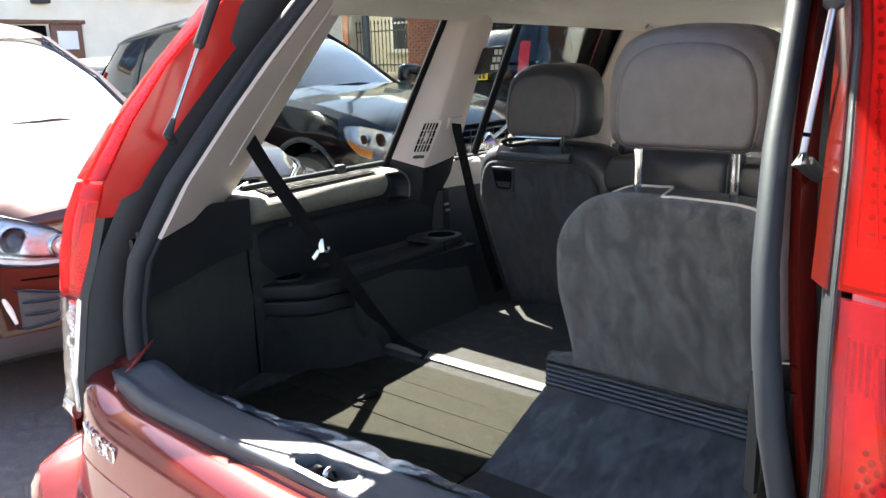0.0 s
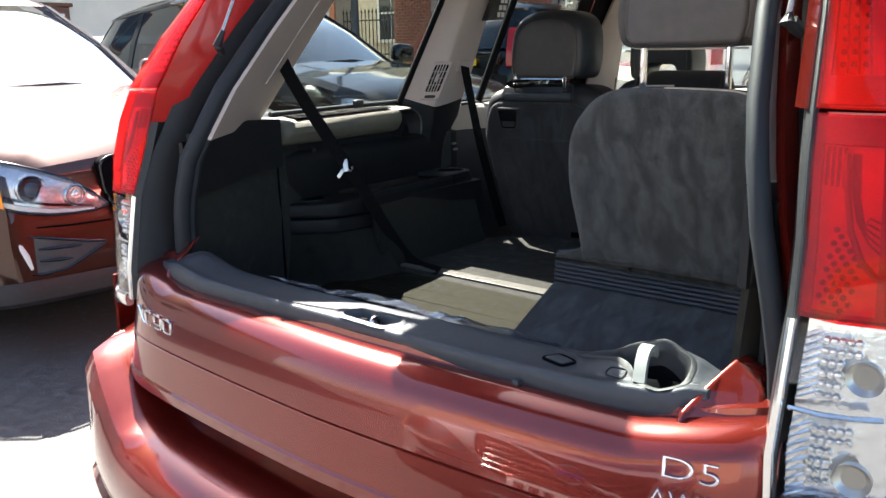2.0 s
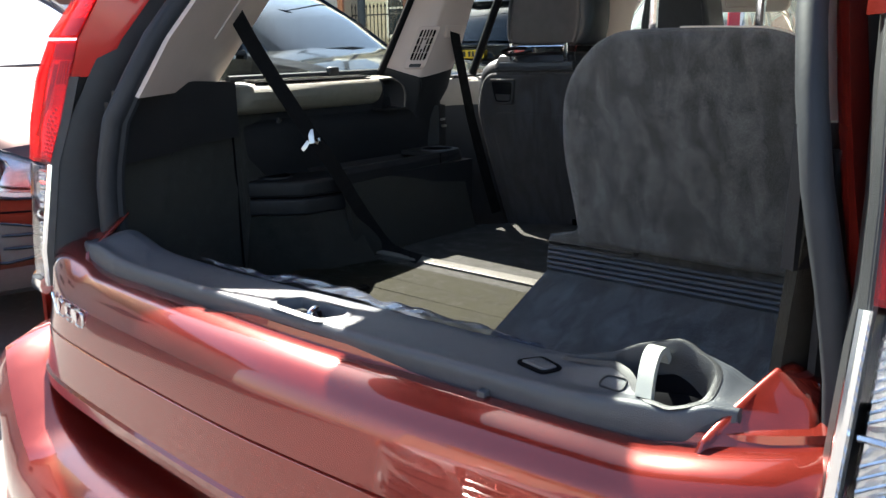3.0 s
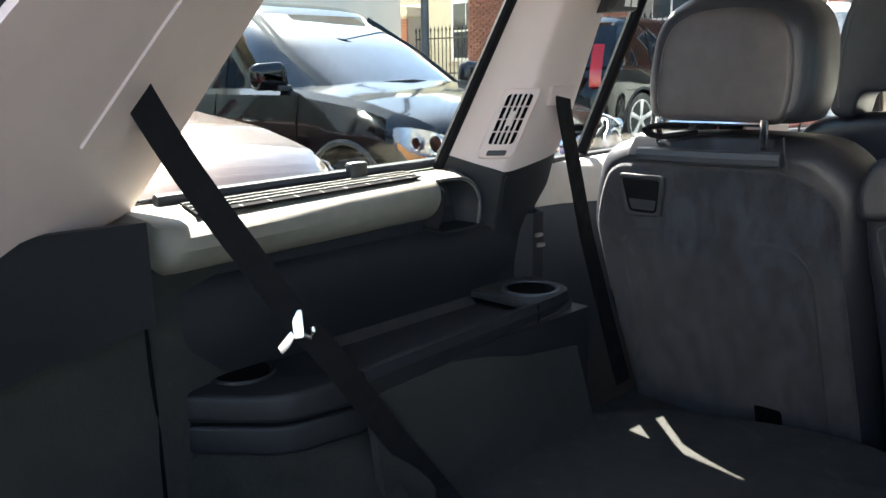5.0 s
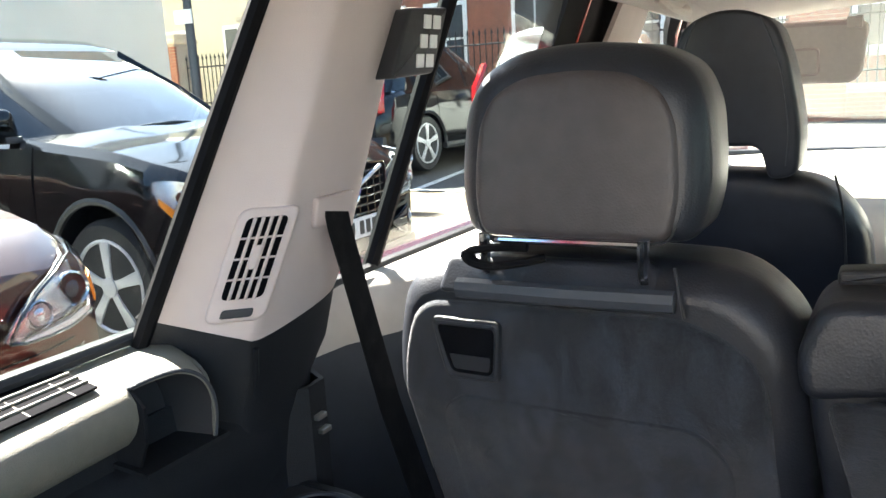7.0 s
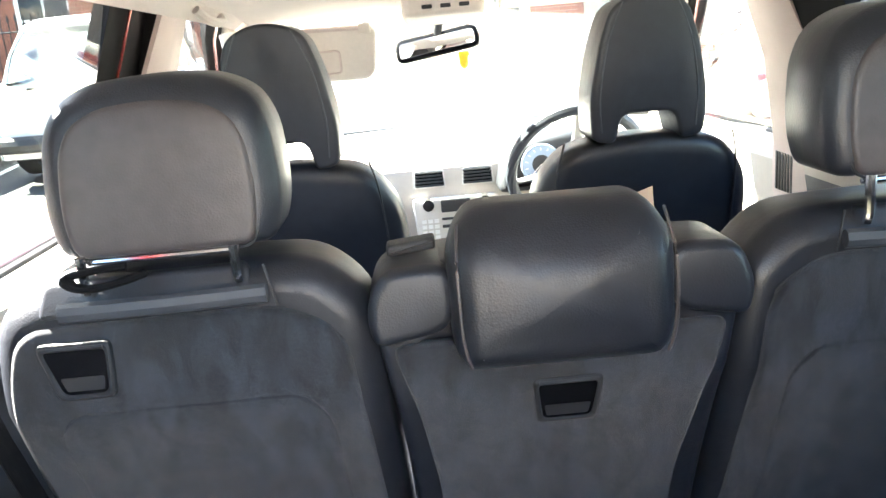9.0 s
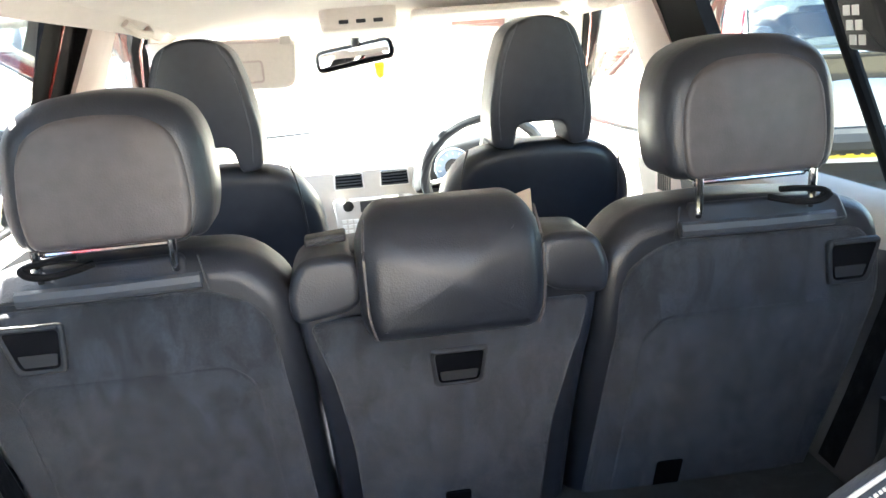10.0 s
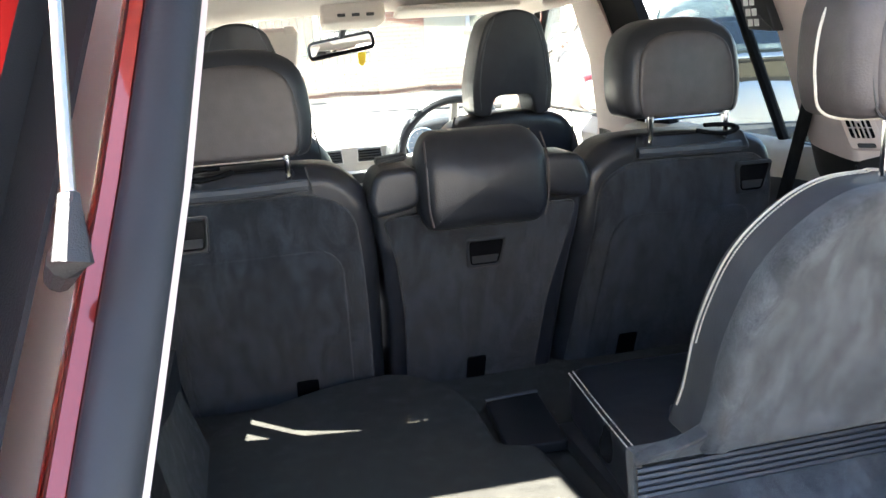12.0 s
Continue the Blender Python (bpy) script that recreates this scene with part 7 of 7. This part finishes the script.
    for i in range(9):
        y = -0.34 + 0.085 * i
        part("upright", tube([(L + 0.034 - 0.045 * (y / 0.43) ** 2, y, 0.555), (L + 0.034 - 0.045 * (y / 0.43) ** 2, y, 0.805)], 0.004, 5), BLACK_GLOSS, gr)
    part("diagonal_bar", tube([(L + 0.020, -0.33, 0.595), (L + 0.050, 0.0, 0.70), (L + 0.020, 0.33, 0.805)], 0.012, 6), ALLOY, gr)
    part("emblem_ring", tube([(L + 0.055, 0.058 * math.cos(a), 0.70 + 0.058 * math.sin(a)) for a in [2 * math.pi * i / 24 for i in range(25)]], 0.011, 8), CHROME, gr)
    part("emblem_disc", lathe([(0.05, 0.0), (0.02, 0.004)], 20, Matrix.Translation((L + 0.046, 0, 0.70)) @ pose(0, 0, 0, 0, 90)), BLACK_GLOSS, gr)
    part("emblem_bar", boxes((L + 0.054, L + 0.068, -0.06, 0.06, 0.686, 0.714)), PURPLE, gr, bevel=0.002)
    part("lower_intake", puff(outline([(-0.38, 0.36), (0.38, 0.36), (0.40, 0.46), (-0.40, 0.46)], 0.02), lambda u, v, q: (L + 0.012 - q - 0.06 * u * u, u, v), 0.05, 0.01), BLACK_PL, c)
    part("bumper_strip", tube([(L + 0.012 - 0.18 * y * y, y, 0.285) for y in [-0.75 + 1.5 * i / 12 for i in range(13)]], 0.012, 6), GREY_PL, c)
    for x, z, mt_, sg in ((L + 0.03, 0.50, WHITE, 1), (-L - 0.022, 0.36 if tail_black else 0.86, YELLOW, -1)):
        npl = part("number_plate", boxes((x, x + 0.008, -0.26, 0.26, z - 0.055, z + 0.055)), mt_, c, bevel=0.002)
        for k in range(7):
            y = -0.215 + 0.062 * k + (0.03 if k > 3 else 0)
            part("bar", boxes((x + (0.008 if sg > 0 else -0.002), x + (0.010 if sg > 0 else 0.0), y, y + 0.042, z - 0.036, z + 0.036)), BLACK_PL, npl)
    part("rear_panel", puff(outline([(-0.62, 0.74), (0.62, 0.74), (0.64, 0.98), (-0.64, 0.98)], 0.05), lambda u, v, q: (-L - 0.012 + q + 0.12 * abs(u) ** 2, u, v), 0.05, 0.012), BLACK_GLOSS if tail_black else pm, c)
    part("rear_bar", boxes((-L - 0.022, -L, -0.34, 0.34, 0.955, 0.985)), BLACK_GLOSS, c, bevel=0.005)
    part("rear_bumper", tube([(-L + 0.0 + 0.4 * max(0, abs(y) - 0.5) ** 1.4, y, 0.42) for y in [-0.85 + 1.7 * i / 12 for i in range(13)]], 0.09, 10), BLACK_PL if detail else pm, c)
    part("wiper", tube([(1.0, 0.55, 1.045), (0.93, 0.1, 1.085), (0.95, -0.35, 1.07)], 0.010, 6), BLACK_PL, c)
    part("seat_backs", boxes((-0.25, -0.1, 0.15, 0.65, 0.5, 1.30), (-0.25, -0.1, -0.65, -0.15, 0.5, 1.30), (-1.2, -1.05, -0.65, 0.65, 0.5, 1.25)), LEATHER, c, bevel=0.05)
    c.matrix_basis = Matrix.Translation(at) @ pose(0, 0, 0, 0, 0, turn) @ Matrix.Diagonal((1, 1, tall, 1))
    return c


PANE_SMOKE = glass("smoked_car_glass", (0.09, 0.13, 0.15), 3.0)
PANE_DUSK = glass("dark_side_glass", (0.16, 0.20, 0.25), 5.0)
PANE_CAR = glass("parked_car_glass", (0.55, 0.61, 0.60), 6.0)
REFL_DIM = material("lamp_housing", (0.70, 0.70, 0.72), 0.22, 0.75, vary=0.2, scale=30)
TAIL_RED = material("red_tail_lens", (0.42, 0.010, 0.012), 0.12, vary=0.15, scale=25, coat=0.6)
BLACK_GLOSS = material("gloss_black", (0.008, 0.008, 0.009), 0.12, coat=0.5, vary=0.1)
parked_car("brown estate car with a chrome-framed grille, parked nose-in", (0.050, 0.0165, 0.0115), (-2.40 - 2.33, 1.30, 0.03), 0, metal=0.8, mirror_x=0.5)
parked_car("black estate car with dark windows, parked nose-in", (0.004, 0.0044, 0.0055), (-5.15, 4.03, 0.02), 0, metal=0.0, height=1.69, tall=1.08, mirror_x=0.72, pane=PANE_SMOKE, wrap=True, fall=0.15)
parked_car("black estate car parked with its tail to the lane", (0.005, 0.0052, 0.006), (-6.32, 10.8, 0.235), 88, metal=0.0, pane=PANE_SMOKE)
parked_car("white estate car with red tail lamps", (0.75, 0.75, 0.73), (-3.6, 11.0, 0.24), 89.5, metal=0.0)
parked_car("red hatchback parked deeper in the far row", (0.40, 0.02, 0.02), (-8.75, 13.0, 0.29), 90, length=4.0, width=1.75, height=1.52)
parked_car("silver estate car parked tail-out near the red car", (0.45, 0.46, 0.47), (3.88, 7.22, 0.12), 74, tail_black=True)
parked_car("grey estate car farther along the row", (0.10, 0.11, 0.13), (6.2, 13.0, 0.3), 85)
parked_car("white estate car with dark side glass by the white building", (0.72, 0.72, 0.72), (-8.95, 5.70, 0.06), 90, height=1.60, tall=0.90, metal=0.0, pane=PANE_DUSK)
parked_car("silver estate car facing the open boot", (0.6, 0.6, 0.6), (-0.05, -3.95, 0.0), 90)

# ---- buildings ----
def house(name, label, x0, x1, y0, y1, h, wall, face, windows, door=None):
    hs = thing(name, label, "house", "houses")
    part("wall", boxes((x0, x1, y0, y1, 0, h)), wall, hs, smooth=False)
    part("roof", plate([(x0 - 0.3, y0 - 0.3, h), (x1 + 0.3, y0 - 0.3, h), (x1 + 0.3, (y0 + y1) / 2, h + 3), (x0 - 0.3, (y0 + y1) / 2, h + 3)], (0, 0, 1), 0.15), STONE, hs, smooth=False)
    part("cornice", boxes((x0 - 0.2, x1 + 0.2, y0 - 0.2, y0 + 0.05, h - 0.3, h)) if face == "y" else boxes((x1 - 0.05, x1 + 0.2, y0, y1, h - 0.3, h)), STONE, hs, bevel=0.04)
    for a, z, w, hh in windows:
        if face == "y":
            fr = part("window", boxes((a - w / 2 - 0.08, a + w / 2 + 0.08, y0 - 0.04, y0 + 0.02, z - 0.08, z + hh + 0.08)), WHITE, hs, bevel=0.01)
            for i in range(2):
                for j in range(2):
                    part("pane", boxes((a - w / 2 + i * w / 2 + 0.03, a - w / 2 + (i + 1) * w / 2 - 0.03, y0 - 0.06, y0 - 0.03, z + j * hh / 2 + 0.03, z + (j + 1) * hh / 2 - 0.03)), WIN_FAR, fr)
            part("sill", boxes((a - w / 2 - 0.15, a + w / 2 + 0.15, y0 - 0.15, y0 + 0.02, z - 0.18, z - 0.08)), STONE, fr, bevel=0.01)
        else:
            fr = part("window", boxes((x1 - 0.02, x1 + 0.04, a - w / 2 - 0.08, a + w / 2 + 0.08, z - 0.08, z + hh + 0.08)), WHITE if wall is not RENDER_W else WOOD, hs, bevel=0.01)
            for i in range(2):
                part("pane", boxes((x1 + 0.03, x1 + 0.06, a - w / 2 + i * w / 2 + 0.05, a - w / 2 + (i + 1) * w / 2 - 0.05, z + 0.05, z + hh - 0.05)), WIN_FAR, fr)
            part("sill", boxes((x1 - 0.02, x1 + 0.15, a - w / 2 - 0.15, a + w / 2 + 0.15, z - 0.18, z - 0.08)), STONE, fr, bevel=0.01)
    return hs


W1 = [(-33 + 2.6 * i, z, 1.1, 1.7) for i in range(9) for z in (1.6, 4.6)]
house("terrace_house", "cream rendered terrace house with sash windows", -36, -12.2, 19, 27, 8, RENDER_C, "y", W1)
W2 = [(-10.5 + 2.5 * i, z, 1.1, 1.7) for i in range(6) for z in (1.6, 4.6)]
house("terrace_house", "red brick terrace house with sash windows", -12, 4, 19.2, 27, 8.5, BRICK, "y", W2)
W3 = [(6.5 + 2.8 * i, z, 1.2, 1.7) for i in range(8) for z in (1.6, 4.6)]
house("terrace_house", "pale rendered terrace house across the car park", 4.4, 30, 22, 30, 8, RENDER_C, "y", W3)
W4 = [(5.0 + 3.6 * i, 1.3, 1.5, 1.1) for i in range(2)] + [(-6 + 3.4 * i, 4.0, 1.1, 1.6) for i in range(5)]
white = house("workshop_house", "white rendered building with brown timber openings", -26, -15, -12, 14, 7, RENDER_W, "x", [(7.64, 2.9, 0.2, 0.4), (8.48, 2.9, 0.35, 0.55), (9.32, 2.9, 0.4, 0.5), (-4, 1.2, 1.2, 1.3), (1, 1.2, 1.2, 1.3)] + W4[2:])
part("opening", boxes((-15.02, -14.96, 5.60, 6.46, 0.0, 2.16)), HOLE, white, bevel=0.01)
part("lintel", boxes((-15.02, -14.90, 5.50, 7.20, 2.19, 2.26)), WOOD, white, bevel=0.01)
dr = part("door", boxes((-15.02, -14.93, 6.53, 7.14, 0.0, 2.19)), WOOD, white, "brown timber door with a glazed upper half", bevel=0.02)
part("pane", boxes((-14.935, -14.92, 6.64, 7.03, 1.72, 2.06)), WHITE, dr, bevel=0.004)
fl = part("wall_lamp", boxes((-15.0, -14.8, 6.25, 6.55, 2.55, 2.75)), BLACK_PL, white, bevel=0.02)
house("row_house", "pale building behind the car park's rear", -20, 20, -40, -32, 8, RENDER_C, "x", [])

# boundary wall with piers, railings and a lamp post
wallg = thing("boundary_wall", "low brick boundary wall with stone-capped piers and iron railings", "wall")
part("wall_core", boxes((-28, 14, 15.5, 15.74, 0, 0.88)), MORTAR, wallg, smooth=False)
part("coping", boxes((-28, 14, 15.45, 15.79, 0.88, 0.97)), STONE, wallg, bevel=0.015)
piers = [-25.7, -21.1, -16.6, -13.3, -9.6, -5.5, -1.4, 2.6, 6.7, 10.8]
for px in piers:
    w, hgt = (0.62, 3.03) if px == -13.3 else (0.45, 2.68)
    pr = part("pier", boxes((px - w + 0.02, px + w - 0.02, 15.30, 15.95, 0, hgt)), MORTAR, wallg, smooth=False)
    part("pier_cap", boxes((px - w - 0.06, px + w + 0.06, 15.22, 16.03, hgt, hgt + 0.12), (px - w + 0.05, px + w - 0.05, 15.33, 15.92, hgt + 0.12, hgt + 0.26)), STONE, pr, bevel=0.03)
for a, b in zip(piers, piers[1:]):
    if b > 3:
        break
    fr = part("railing", tube([(a + 0.4, 15.62, 2.08), (b - 0.4, 15.62, 2.08)], 0.02, 6), IRON, wallg)
    part("rail", tube([(a + 0.4, 15.62, 1.18), (b - 0.4, 15.62, 1.18)], 0.02, 6), IRON, fr)
    n = int((b - a - 0.8) / 0.14)
    for i in range(n + 1):
        x = a + 0.45 + (b - a - 0.9) * i / n
        part("spike", tube([(x, 15.62, 0.97), (x, 15.62, 2.26), (x, 15.62, 2.29), (x, 15.62, 2.40)], [0.013, 0.013, 0.03, 0.002], 6), IRON, fr)
pole = thing("lamp_post", "grey steel lamp post by the wall", "lamp post")
part("shaft", tube([(-9.35, 9.3, 0), (-9.35, 9.3, 1.2), (-9.35, 9.3, 6.5)], [0.09, 0.07, 0.045], 14), GREY_PL, pole)
part("lantern", boxes((-9.55, -9.05, 9.2, 9.4, 6.5, 6.62)), GREY_PL, pole, bevel=0.03)
part("sign_plate", boxes((-9.55, -9.2, 9.2, 9.23, 2.4, 2.6)), WHITE, pole, bevel=0.005)

# brickwork of the boundary wall: the piers by the lane brick by brick, the rest joined
brick_me = {}
def brick_mesh(lx, ly):
    key = (round(lx, 3), round(ly, 3))
    if key not in brick_me:
        bm = boxes((-lx / 2, lx / 2, -ly / 2, ly / 2, -0.0325, 0.0325))
        bmesh.ops.bevel(bm, geom=bm.edges[:], offset=0.006, segments=1, affect="EDGES")
        me = bpy.data.meshes.new("brick")
        bm.to_mesh(me)
        bm.free()
        me.materials.append(BRICK)
        brick_me[key] = me
    return brick_me[key]
rnd = random.Random(3)
rest = bmesh.new()
def lay(x0, x1, y, z0, z1, parent=None):
    """Stretcher courses on a face towards -y."""
    n, course = max(1, round((x1 - x0) / 0.225)), 0
    z = z0 + 0.04
    while z < z1 - 0.03:
        for k in range(n + course % 2):
            a = max(x0, x0 + (k - 0.5 * (course % 2)) * (x1 - x0) / n)
            b = min(x1, x0 + (k + 1 - 0.5 * (course % 2)) * (x1 - x0) / n)
            d = rnd.uniform(-0.004, 0.004)
            if parent:
                ob = new("brick", brick_mesh(b - a - 0.010, 0.06))
                ob.parent = parent
                ob.location = ((a + b) / 2, y + d, z)
            else:
                box(rest, a + 0.005, b - 0.005, y - 0.03 + d, y + 0.03 + d, z - 0.0325, z + 0.0325)
        z, course = z + 0.075, course + 1
pier_obs = [o for o in wallg.children if o.name.startswith("pier") and not o.name.startswith("pier_cap")]
for px, pr in zip(piers, pier_obs):
    w, hgt = (0.62, 3.03) if px == -13.3 else (0.45, 2.68)
    lay(px - w, px + w, 15.30, slope(15.3), hgt, pr if px in (-13.3, -9.6) else None)
lay(-28, 14, 15.47, slope(15.3), 0.86)
tagged(part("brickwork", rest, BRICK, wallg, "weathered red brickwork", smooth=False), kind="stuff")
